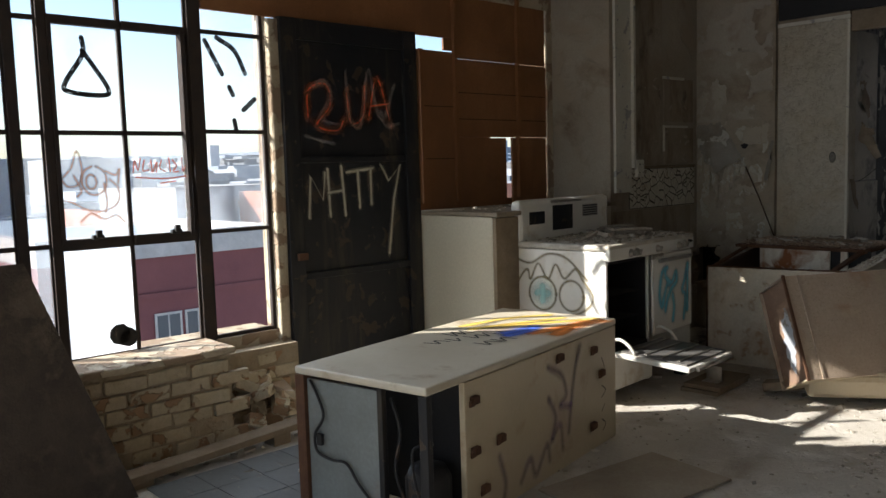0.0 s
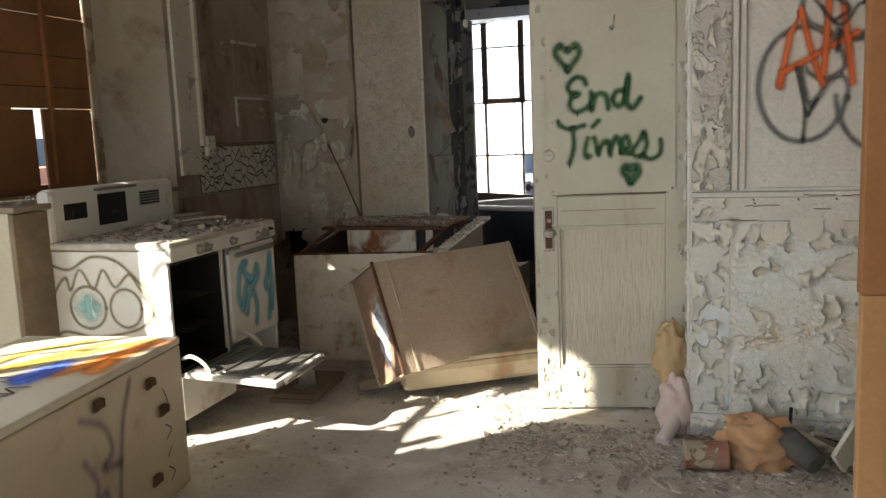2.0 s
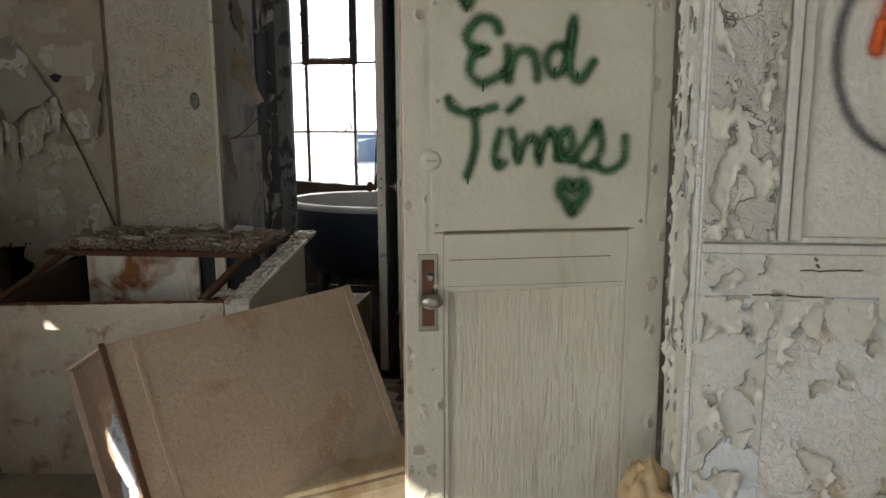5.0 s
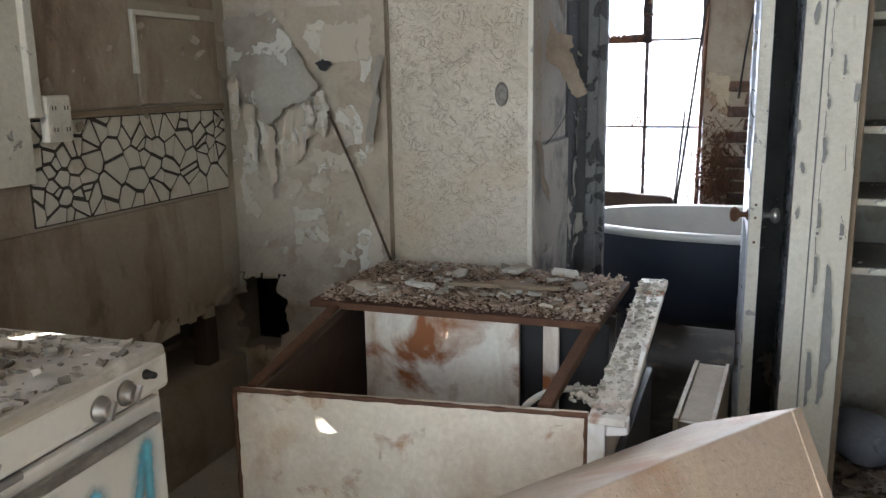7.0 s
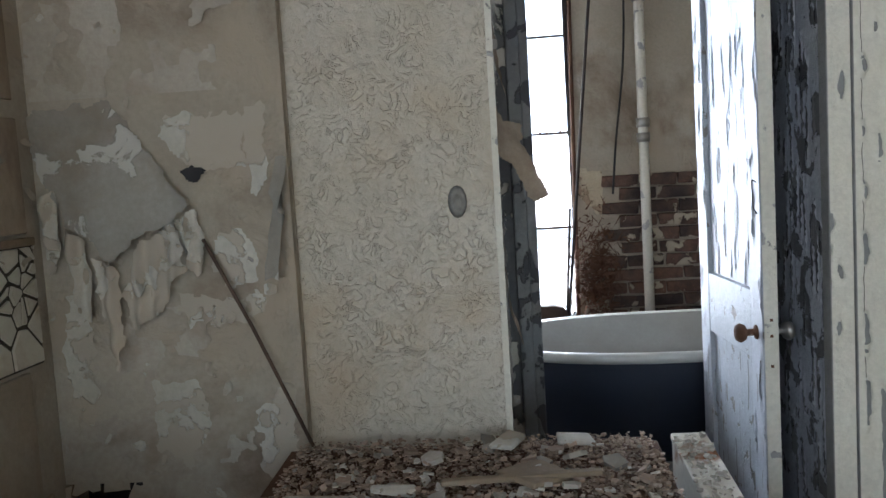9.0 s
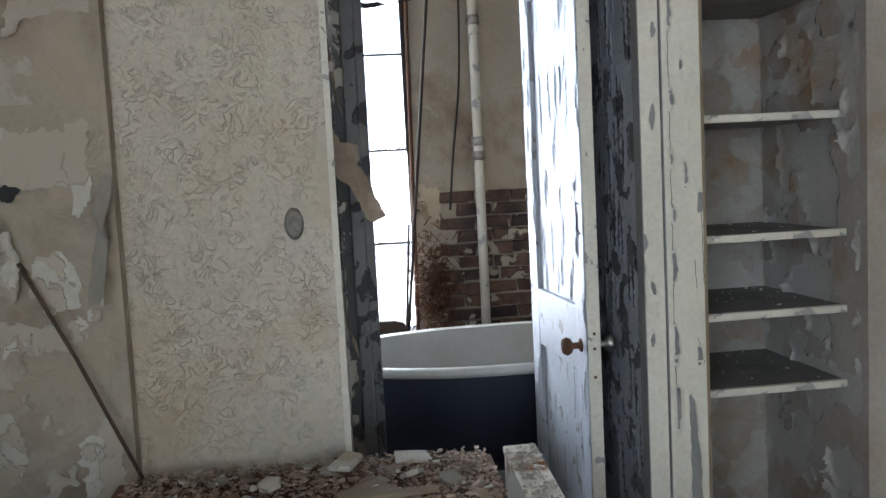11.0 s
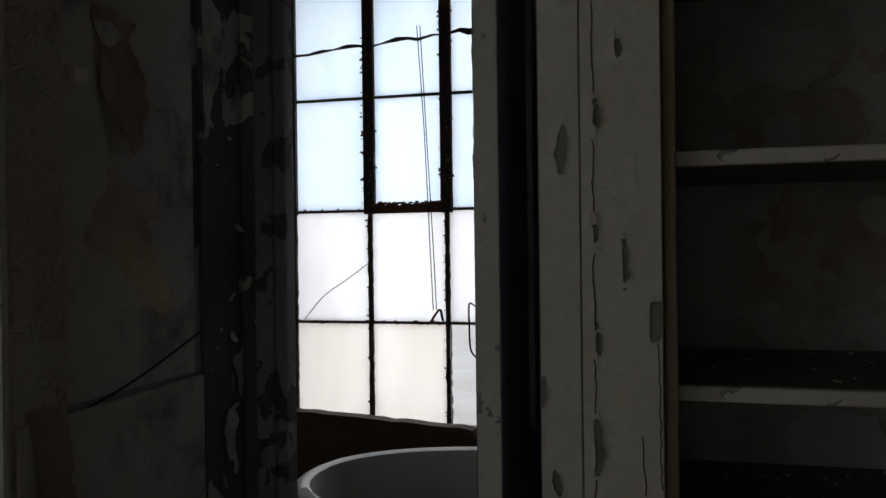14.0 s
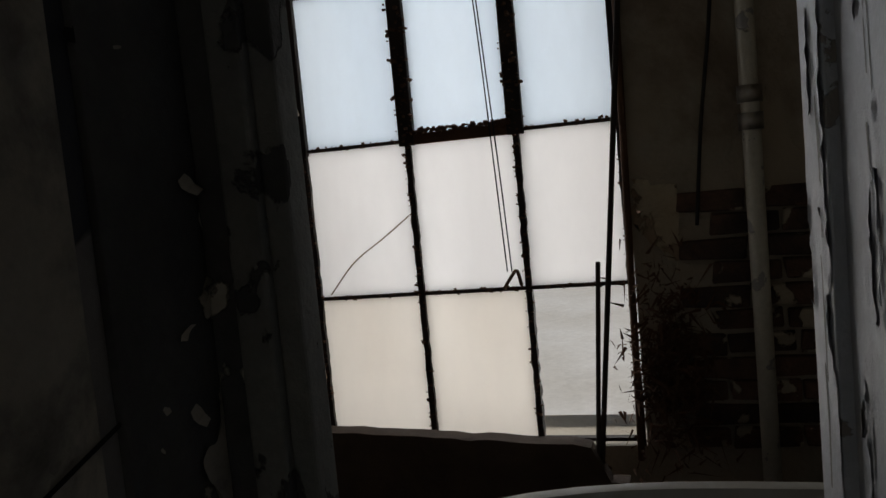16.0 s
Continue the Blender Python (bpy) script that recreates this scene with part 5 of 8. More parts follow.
# ---- refrigerator lying on its side ----
def refrigerator():
    f = thing("refrigerator", pose(1.274, 1.216, 0, 0, 0, 10), "old yellowed refrigerator lying on its side, sprayed with paint", "refrigerator")
    W, L, Z = 0.68, 1.545, 0.607
    bm = B()
    box(bm, 0.02, 0.02, 0.0, 0.655, L - 0.01, 0.03, bevel=0.004)
    box(bm, 0.02, 0.30, 0.03, 0.64, L - 0.02, Z - 0.03)
    part("body", bm, M_FRIDGE, f)
    bm = B()
    box(bm, 0, 0, Z - 0.032, W, L, Z, bevel=0.008)
    part("top_panel", bm, M_FRIDGE_TOP, f, "whitish side panel facing up")
    bm = B()
    box(bm, 0.648, 0.235, 0.0, W - 0.004, L, Z - 0.034, bevel=0.006)
    part("back_panel", bm, M_FRIDGE, f, "yellowed enamel panel with rusty clips")
    part("end_panel", boxes((0.05, 0.02, 0.02, 0.43, 0.03, Z - 0.05)), surf("blue_grey_steel_rust", (0.23, 0.255, 0.255), (0.18, 0.195, 0.19), (0.25, 0.11, 0.045), scale=3, peel=0.22, peel_scale=2.2, peel_soft=0.25, bump=0.2, rough=0.5), f, "grey steel end plate streaked with rust")
    for r in ((0.0, 0.0, 0.0, 0.05, 0.04, Z - 0.034), (0.43, 0.012, 0.0, 0.455, 0.04, Z - 0.034), (0.64, 0.0, 0.0, W, 0.03, Z - 0.034)):
        bm = B()
        box(bm, *r, bevel=0.003)
        part("frame_rail", bm, M_RUST if r[0] < 0.1 else M_STEELBLK, f)
    # Black plates paint the shade inside the compartment.
    part("machine_bay", boxes((0.03, 0.27, 0.03, 0.646, 0.29, Z - 0.04), (0.455, 0.04, 0.0, 0.646, 0.27, 0.03)), M_BLACK, f, "machine compartment, its shade painted black")
    bm = B()
    turned(bm, [(0.02, 0), (0.075, 0.02), (0.09, 0.06), (0.09, 0.16), (0.07, 0.2), (0.02, 0.21)], Matrix.Translation((0.55, 0.16, 0.05)), 18)
    part("compressor", bm, M_STEELBLK, f)
    bm = B()
    tube(bm, smooth_line([(0.64, 0.08, 0.50), (0.60, 0.07, 0.42), (0.62, 0.10, 0.36), (0.56, 0.06, 0.34), (0.58, 0.05, 0.20), (0.62, 0.06, 0.12)]), 0.006, 6)
    tube(bm, smooth_line([(0.47, 0.05, 0.53), (0.50, 0.06, 0.40), (0.48, 0.05, 0.25), (0.52, 0.07, 0.1)]), 0.007, 6)
    part("tubing", bm, M_STEELBLK, f)
    bm = B()
    tube(bm, smooth_line([(0.075, 0.012, 0.555), (0.12, 0.006, 0.50), (0.15, 0.005, 0.42), (0.10, 0.004, 0.34), (0.11, 0.004, 0.27), (0.19, 0.003, 0.25), (0.27, 0.003, 0.25), (0.33, 0.004, 0.18), (0.41, 0.006, 0.11)]), 0.006, 7)
    box(bm, 0.115, -0.004, 0.30, 0.14, 0.012, 0.345)
    part("power_cord", bm, plain("black_cord", (0.012, 0.012, 0.013), 0.5), f, "black power cord")
    for y, z in ((0.28, 0.50), (0.28, 0.30), (0.34, 0.13), (0.46, 0.30), (1.28, 0.50), (0.95, 0.53), (1.27, 0.13), (1.36, 0.37)):
        bm = B()
        box(bm, W - 0.006, y - 0.012, z - 0.02, W + 0.018, y + 0.03, z + 0.012, bevel=0.004)
        box(bm, W + 0.004, y - 0.028, z - 0.026, W + 0.012, y + 0.004, z - 0.002, bevel=0.003)
        part("clip", bm, M_RUST, f)
    T = pose(0, 0, Z)
    spray("orange_paint", T, [[(0.56, 1.12), (0.60, 1.30), (0.64, 1.44)], [(0.50, 1.02), (0.58, 1.22), (0.60, 1.40)], [(0.62, 1.05), (0.60, 1.18)]], 0.075, (0.85, 0.25, 0.03), f, "orange sprayed blotch")
    spray("yellow_paint", T, [[(0.12, 1.0), (0.20, 1.28), (0.34, 1.46)], [(0.20, 0.96), (0.32, 1.20), (0.44, 1.42)], [(0.30, 1.1), (0.46, 1.30), (0.60, 1.48)]], 0.045, (0.88, 0.58, 0.10), f, "yellow sprayed bands")
    spray("blue_paint", T, [[(0.44, 0.92), (0.46, 1.06), (0.44, 1.14)], [(0.40, 0.96), (0.42, 1.06)]], 0.07, (0.06, 0.14, 0.62), f, "blue sprayed blotch", lift=0.006)
    spray("black_scribble", T, [[(0.20, 0.60), (0.27, 0.62), (0.21, 0.655), (0.28, 0.68)], [(0.23, 0.71), (0.31, 0.71), (0.27, 0.75)], [(0.15, 0.80), (0.24, 0.79), (0.16, 0.85), (0.25, 0.84), (0.17, 0.90), (0.26, 0.89)], [(0.27, 0.80), (0.35, 0.80), (0.30, 0.85), (0.37, 0.86), (0.30, 0.91), (0.38, 0.92)], [(0.25, 0.93), (0.33, 0.97), (0.40, 0.96)], [(0.40, 0.70), (0.48, 0.71), (0.42, 0.75), (0.49, 0.78)], [(0.42, 0.80), (0.50, 0.80), (0.44, 0.85), (0.51, 0.87)]], 0.011, (0.02, 0.02, 0.02), f, "black marker scribbles", soft=False)
    S = Matrix(((0, 0, 1, W - 0.003), (1, 0, 0, 0), (0, 1, 0, 0), (0, 0, 0, 1)))
    spray("purple_tag", S, [[(0.86, 0.50), (0.98, 0.44), (1.02, 0.34), (0.96, 0.30), (1.06, 0.28)], [(1.16, 0.54), (1.10, 0.42), (1.06, 0.26), (1.04, 0.16)], [(0.86, 0.36), (0.92, 0.26), (0.88, 0.16), (0.96, 0.22), (0.98, 0.10)], [(0.62, 0.06), (0.70, 0.14), (0.74, 0.05), (0.84, 0.16), (0.86, 0.08)], [(0.46, 0.22), (0.50, 0.10), (0.48, 0.02)]], 0.026, (0.20, 0.11, 0.24), f, "faded purple sprayed tag", alpha=0.55)
    for pts in ([(1.38, 0.44), (1.41, 0.38), (1.38, 0.34)], [(1.38, 0.30), (1.42, 0.27), (1.38, 0.24)], [(1.41, 0.20), (1.38, 0.17)], [(1.38, 0.13), (1.42, 0.10), (1.39, 0.07)]):
        spray("marker_scribble", S, [pts], 0.006, (0.06, 0.05, 0.05), f, soft=False)


refrigerator()


# ---- stove ----
M_GRIMERUB = surf("grimy_grey_rubble", (0.48, 0.43, 0.36), (0.33, 0.28, 0.22), scale=12, bump=0.7, rough=0.95, island=0.6)


def stove():
    s = thing("stove", pose(1.358, 3.231, 0, 0, 0, 2.8), "white enamel kitchen stove with its oven door hanging open", "stove")
    D, Wd = 0.70, 0.98
    bm = B()
    box(bm, -D, 0.0, 0.07, -0.012, 0.02, 0.885, bevel=0.004)
    part("side_panel", bm, M_ENAMEL, s, "white side panel sprayed with a bubble face")
    bm = B()
    box(bm, -D, Wd - 0.02, 0.07, -0.012, Wd, 0.885, bevel=0.004)
    part("side_panel", bm, M_ENAMEL, s)
    part("back_plate", boxes((-D, 0.02, 0.07, -D + 0.02, Wd - 0.02, 0.885)), M_ENAMEL, s)
    part("divider", boxes((-D + 0.02, 0.455, 0.07, -0.02, 0.475, 0.83)), M_ENAMEL, s)
    for nm, r in (("oven_back", (-D + 0.02, 0.02, 0.30, -D + 0.04, 0.455, 0.83)), ("oven_floor", (-D + 0.04, 0.02, 0.30, -0.02, 0.455, 0.32)), ("oven_side", (-D + 0.04, 0.022, 0.32, -0.03, 0.03, 0.82)), ("oven_side", (-D + 0.04, 0.445, 0.32, -0.03, 0.454, 0.82)), ("oven_roof", (-D + 0.04, 0.03, 0.81, -0.03, 0.445, 0.82))):
        part(nm, boxes(r), M_BLACK, s, "black oven lining")
    bm = B()
    for z in (0.47, 0.62):
        for k in range(9):
            tube(bm, [(-0.6, 0.06 + k * 0.045, z), (-0.06, 0.06 + k * 0.045, z)], 0.003, 5)
    part("oven_rack", bm, M_STEELBLK, s)
    bm = B()
    box(bm, -D, -0.006, 0.888, 0.012, Wd + 0.006, 0.925, bevel=0.014)
    part("cooktop", bm, surf("dusty_enamel_top", (0.58, 0.55, 0.49), (0.44, 0.40, 0.33), (0.68, 0.66, 0.6), scale=6, peel=0.2, peel_scale=8, peel_soft=0.2, bump=0.4, rough=0.6), s, "cooktop under a layer of dust")
    bm = B()
    box(bm, -0.02, -0.004, 0.832, 0.014, Wd + 0.004, 0.91, bevel=0.012)
    ctl = part("control_strip", bm, M_ENAMEL, s, "white control strip")
    for y, z, r in ((0.22, 0.866, 0.022), (0.285, 0.866, 0.022), (0.52, 0.866, 0.02), (0.78, 0.862, 0.022), (0.85, 0.866, 0.022), (0.91, 0.882, 0.009)):
        bm = B()
        R = Matrix.Translation((0.014, y, z)) @ pose(0, 0, 0, 0, 90, 0)
        turned(bm, [(r * 1.15, 0), (r * 1.1, 0.006), (r * 0.85, 0.01), (r * 0.75, 0.022), (r * 0.6, 0.024)], R, 18)
        if r > 0.015:
            box(bm, -r * 0.18, -r * 0.8, 0.02, r * 0.18, r * 0.8, 0.032, R @ pose(0, 0, 0, 0, 0, 60))
        kb = part("knob", bm, M_CHROME if r > 0.01 else M_STEELBLK, ctl)
    bm = B()
    box(bm, 0.0, 0.46, 0.80, 0.012, 0.60, 0.83, bevel=0.003)
    part("badge_plate", bm, surf("worn_grey_plate", (0.30, 0.28, 0.26), scale=20), ctl)
    # back guard
    bm = B()
    box(bm, -D - 0.005, -0.004, 0.90, -D + 0.075, Wd + 0.004, 1.175, bevel=0.03)
    g = part("back_guard", bm, M_ENAMEL, s, "white back guard with clock panel")
    for y0, y1, z0, z1 in ((0.09, 0.25, 1.02, 1.10), (0.33, 0.55, 0.97, 1.13), (0.66, 0.84, 1.04, 1.12)):
        bm = B()
        box(bm, -D + 0.07, y0, z0, -D + 0.0765, y1, z1, bevel=0.003)
        part("dial_panel", bm, M_STEELBLK if y0 < 0.6 else M_CHROME, g)
    bm = B()
    for k in range(5):
        box(bm, -D + 0.0765, 0.67, 1.048 + k * 0.015, -D + 0.079, 0.83, 1.054 + k * 0.015)
    part("vent_slots", bm, M_BLACK, g)
    bm = B()
    tube(bm, [(-D + 0.09, 0.30, 1.155), (-D + 0.09, 0.62, 1.155)], 0.008, 8)
    part("lamp_rail", bm, M_CHROME, g)
    # right-hand oven door, shut
    bm = B()
    box(bm, -0.012, 0.475, 0.335, 0.012, 0.955, 0.826, bevel=0.010)
    rd = part("closed_door", bm, M_ENAMEL, s, "closed white door with blue sprayed loops")
    bm = B()
    box(bm, 0.010, 0.53, 0.775, 0.03, 0.93, 0.80, bevel=0.008)
    part("handle", bm, M_CHROME, rd, "grey bar handle")
    Pf = Matrix(((0, 0, 1, 0.011), (1, 0, 0, 0), (0, 1, 0, 0), (0, 0, 0, 1)))
    spray("blue_squiggle", Pf, [[(0.640, 0.735), (0.580, 0.715), (0.555, 0.643), (0.547, 0.560), (0.575, 0.500), (0.600, 0.560), (0.640, 0.640), (0.665, 0.625)], [(0.610, 0.730), (0.620, 0.684), (0.690, 0.640), (0.745, 0.705), (0.750, 0.640), (0.690, 0.600), (0.640, 0.540), (0.615, 0.470)], [(0.885, 0.720), (0.855, 0.640), (0.824, 0.576), (0.865, 0.530), (0.844, 0.392)], [(0.704, 0.560), (0.720, 0.480), (0.705, 0.400)], [(0.895, 0.740), (0.890, 0.560), (0.885, 0.440)]], 0.036, (0.10, 0.48, 0.66), rd, "pale blue sprayed loops", alpha=0.75)
    # open oven door
    dm = pose(0.015, 0.02, 0.318, 0, 3.0, 0)
    bm = B()
    box(bm, 0.0, 0.0, -0.028, 0.47, 0.515, 0.0, bevel=0.008)
    add2 = B()
    add(add2, bm, dm)
    od = part("open_door", add2, M_ENAMEL, s, "oven door hanging open")
    bm = B()
    box(bm, 0.03, 0.03, 0.0, 0.44, 0.485, 0.010, dm, 0)
    part("door_liner", bm, surf("grimy_black_enamel", (0.05, 0.05, 0.052), (0.16, 0.15, 0.14), scale=8, rough=0.35, bump=0.2, spec=0.5), od, "grimy black door liner")
    bm = B()
    for k in range(4):
        box(bm, 0.07 + k * 0.10, 0.05, 0.010, 0.085 + k * 0.10, 0.465, 0.016, dm)
    part("liner_rib", bm, M_CHROME, od)
    for y in (0.02, 0.49):
        bm = B()
        tube(bm, [dm @ Vector(p) for p in smooth_line([(-0.02, y, 0.06), (0.03, y, 0.075), (0.09, y, 0.05), (0.13, y, 0.008)])], 0.010, 6)
        part("hinge_arm", bm, M_ENAMEL, od)
    bm = B()
    tube(bm, [dm @ Vector(p) for p in ((0.485, 0.06, -0.014), (0.485, 0.46, -0.014))], 0.012, 8)
    part("handle", bm, M_CHROME, od, "grey bar handle")
    bm = B()
    box(bm, -0.02, 0.015, 0.085, 0.006, 0.47, 0.296, bevel=0.008)
    part("drawer_front", bm, M_ENAMEL, s, "white drawer front")
    for x in (-0.06, -0.62):
        for y in (0.03, 0.90):
            bm = B()
            box(bm, x - 0.03, y, 0, x + 0.03, y + 0.06, 0.075, bevel=0.006)
            part("leg", bm, M_BLACK, s)
    Sp = Matrix(((1, 0, 0, 0), (0, 0, -1, 0.0), (0, 1, 0, 0), (0, 0, 0, 1)))
    spray("bubble_face", Sp, [ring(-0.46, 0.62, 0.10, 0.10, 0, 360, 16), ring(-0.25, 0.62, 0.085, 0.09, 0, 360, 16), [(-0.68, 0.62), (-0.62, 0.72), (-0.57, 0.76), (-0.55, 0.70), (-0.49, 0.80), (-0.42, 0.71), (-0.36, 0.80), (-0.30, 0.72), (-0.22, 0.78), (-0.17, 0.72), (-0.10, 0.62), (-0.16, 0.54), (-0.28, 0.50), (-0.44, 0.48), (-0.60, 0.50), (-0.68, 0.46)], [(-0.68, 0.83), (-0.55, 0.80), (-0.42, 0.86), (-0.28, 0.84), (-0.14, 0.72)]], 0.014, (0.22, 0.17, 0.07), s, "olive sprayed bubble face", alpha=0.8)
    spray("cyan_spot", Sp, [[(-0.50, 0.62), (-0.42, 0.62)], [(-0.46, 0.66), (-0.46, 0.58)]], 0.07, (0.35, 0.62, 0.60), s, "pale cyan spot", alpha=0.6, lift=0.002)
    bm = B()
    rg = random.Random(5)
    debris(bm, rg, 1500, lambda r: (min(-0.02, max(-0.62, r.gauss(-0.33, 0.16))), min(0.94, max(0.05, r.gauss(0.58, 0.22))), 0.925), 0.004, 0.024, 0.4)
    debris(bm, rg, 40, lambda r: (max(-0.6, r.gauss(-0.30, 0.1)), r.gauss(0.62, 0.14), 0.935), 0.02, 0.045, 0.5)
    part("rubble", bm, M_GRIMERUB, s, "plaster rubble on the cooktop", kind="stuff")
    bm = B()
    for k in range(16):
        a, c = rg.uniform(0, 3.14), Vector((rg.gauss(-0.38, 0.08), rg.gauss(0.68, 0.13), 0.945 + rg.random() * 0.02))
        d = Vector((math.cos(a), math.sin(a), rg.uniform(-0.08, 0.08))) * rg.uniform(0.05, 0.12)
        tube(bm, [c - d, c + d * 0.2 + Vector((0, 0, 0.005)), c + d], rg.uniform(0.006, 0.011), 5)
    part("broken_stick", bm, M_GRIMERUB, s, "broken sticks of lath", kind="stuff")


stove()


# ---- cabinet behind the stove ----
c = thing("base_cabinet", pose(0.03, 3.0, 0), "cream base cabinet with a dusty worn top", "cabinet")
bm = B()
box(bm, 0, 0, 0.05, 0.66, 0.20, 1.085, bevel=0.004)
box(bm, 0, 0.201, 0.05, 0.56, 1.34, 1.085, bevel=0.004)
part("body", bm, surf("cream_cabinet_paint", (0.62, 0.58, 0.46), (0.56, 0.51, 0.39), scale=1.5, bump=0.1, rough=0.5), c)
part("plinth", boxes((0.02, 0.03, 0, 0.62, 1.3, 0.05)), M_BLACK, c)
bm = B()
box(bm, 0.661, 0.0, 0.06, 0.69, 0.20, 1.08, bevel=0.004)
part("face_frame", bm, M_WOODOLD, c, "bare wooden face frame")
bm = B()
box(bm, -0.02, -0.01, 1.088, 0.71, 0.21, 1.115, bevel=0.005)
box(bm, -0.02, 0.211, 1.088, 0.60, 1.35, 1.115, bevel=0.005)
part("worktop", bm, surf("dusty_linoleum_top", (0.30, 0.25, 0.19), (0.22, 0.18, 0.13), scale=6, bump=0.5), c, "dusty brown worktop")
bm = B()
debris(bm, random.Random(9), 90, lambda r: (r.uniform(0.05, 0.6), r.uniform(0.05, 1.3), 1.116), 0.004, 0.02, 0.4)
part("grit", bm, M_DEBRIS, c, kind="stuff")


# ---- rusted sink cabinet ----
def sink_cabinet():
    k = thing("sink_cabinet", pose(1.2, 4.6, 0), "rusted enamelled steel sink cabinet without its top, full of rubble", "cabinet")

    def slab(name, pts, mat, th, label=""):
        """A plate over four floor-plan corners, from (x, y, z0, z1) at each end, th thick."""
        (ax, ay, a0, a1), (bx, by, b0, b1) = pts
        d = Vector((bx - ax, by - ay, 0)).normalized()
        n = Vector((-d.y, d.x, 0)) * th
        bm = B()
        q = [Vector((ax, ay, a0)), Vector((bx, by, b0)), Vector((bx, by, b1)), Vector((ax, ay, a1))]
        f = [bm.verts.new(p) for p in q]
        g = [bm.verts.new(p + n) for p in q]
        bm.faces.new(f)
        bm.faces.new(g[::-1])
        for i in range(4):
            bm.faces.new((f[i], g[i], g[(i + 1) % 4], f[(i + 1) % 4]))
        bmesh.ops.bevel(bm, geom=bm.edges[:], offset=0.003, segments=1, affect="EDGES")
        return part(name, bm, mat, k, label)

    slab("front_panel", ((0.0, 0.0, 0.0, 0.662), (0.895, 0.09, 0.0, 0.675)), surf("yellowed_stained_enamel", (0.76, 0.69, 0.57), (0.62, 0.53, 0.41), (0.36, 0.19, 0.085), scale=3, peel=0.14, peel_scale=13, peel_soft=0.16, bump=0.5, rough=0.6, stain=(0.46, 0.33, 0.21), stain_amount=0.42, stain_scale=3.5, streak=1.4, relief=0.08, relief_scale=30), 0.03, "cream enamel panel with rust stains")
    slab("back_panel", ((0.03, 0.02, 0.0, 0.66), (0.0, 1.0, 0.0, 0.775)), surf("dark_rusted_steel", (0.12, 0.07, 0.045), (0.07, 0.045, 0.035), scale=5, bump=0.4), -0.03, "dark rusted inner wall")
    slab("left_rim", ((0.045, 0.03, 0.655, 0.668), (0.065, 0.46, 0.755, 0.772)), M_RUST, 0.03)
    slab("partition", ((0.14, 0.48, 0.0, 0.765), (0.62, 0.50, 0.0, 0.770)), M_RUSTEN, 0.02, "white inner wall blotched with orange rust")
    slab("upright", ((0.69, 0.50, 0.0, 0.765), (0.735, 0.502, 0.0, 0.765)), M_RUSTEN, 0.02)
    # Black plate stands for shade in the opening beside the partition.
    slab("opening_shade", ((0.60, 0.53, 0.0, 0.76), (0.87, 0.54, 0.0, 0.76)), M_BLACK, 0.005)
    slab("floor_plate", ((0.05, 0.05, 0.05, 0.06), (0.85, 0.12, 0.05, 0.06)), M_RUST, 0.85)
    bm = B()
    m = pose(0, 0, 0, 0, 0, 1.2)
    box(bm, -0.03, 0.47, 0.755, 0.86, 1.0, 0.775, m)
    part("back_shelf", bm, M_RUST, k, "rusted shelf under the rubble")
    for a, b in (((0.0, -0.002, 0.0), (0.0, -0.002, 0.662)), ((0.0, -0.001, 0.664), (0.895, 0.088, 0.676)), ((0.892, 0.086, 0.02), (0.892, 0.086, 0.67))):
        bm = B()
        n = 30
        a, b = Vector(a), Vector(b)
        tube(bm, [a + (b - a) * (q / n) for q in range(n + 1)], [0.006 + 0.004 * noise.noise(Vector((q * 0.9, a.x * 9, b.z * 7))) for q in range(n + 1)], 6)
        part("rust_edge", bm, M_RUST, k, "rusted edge")
    # inner rail and outer channel along the open side
    slab("inner_rail", ((0.80, 0.13, 0.650, 0.672), (0.845, 0.48, 0.745, 0.768)), M_RUST, 0.035)
    slab("inner_rail", ((0.845, 0.48, 0.745, 0.768), (0.865, 0.98, 0.755, 0.778)), M_RUST, 0.035)
    slab("channel_top", ((0.985, 0.06, 0.668, 0.686), (0.985, 1.0, 0.77, 0.788)), M_RUSTEN, 0.085, "white steel channel covered with grit")
    slab("channel_leg", ((0.925, 0.075, 0.0, 0.67), (0.925, 1.0, 0.50, 0.772)), M_RUSTEN, 0.022)
    slab("end_post", ((0.90, 0.06, 0.0, 0.676), (0.94, 0.062, 0.0, 0.676)), M_ENAMEL, 0.03, "chipped white end post")
    slab("end_post", ((0.94, 0.065, 0.640, 0.686), (0.99, 0.066, 0.650, 0.686)), M_ENAMEL, 0.03)
    # The open side's inner shade, painted as a black plate.
    part("door_shade", boxes((0.93, 0.12, 0.02, 0.95, 0.95, 0.50)), M_BLACK, k)
    bm = B()
    tube(bm, smooth_line([(0.66, 0.30, 0.50), (0.70, 0.28, 0.60), (0.78, 0.29, 0.65), (0.90, 0.30, 0.655), (0.95, 0.30, 0.655)]), 0.009, 8)
    part("hose", bm, M_TRIM, k, "pale curved pipe")
    bm = B()
    tube(bm, [(0.88, 0.30, 0.655), (0.93, 0.30, 0.655)], 0.017, 10)
    part("pipe_fitting", bm, M_CHROME, k)
    bm = B()
    rg = random.Random(21)
    debris(bm, rg, 6500, lambda r: (r.uniform(-0.02, 0.85), 0.485 + 0.51 * r.random(), 0.776 + 0.022 * r.random()), 0.003, 0.011, 0.45)
    debris(bm, rg, 70, lambda r: (r.uniform(0.0, 0.82), r.uniform(0.52, 0.96), 0.79 + 0.012 * r.random()), 0.012, 0.034, 0.3)
    chunks = B()
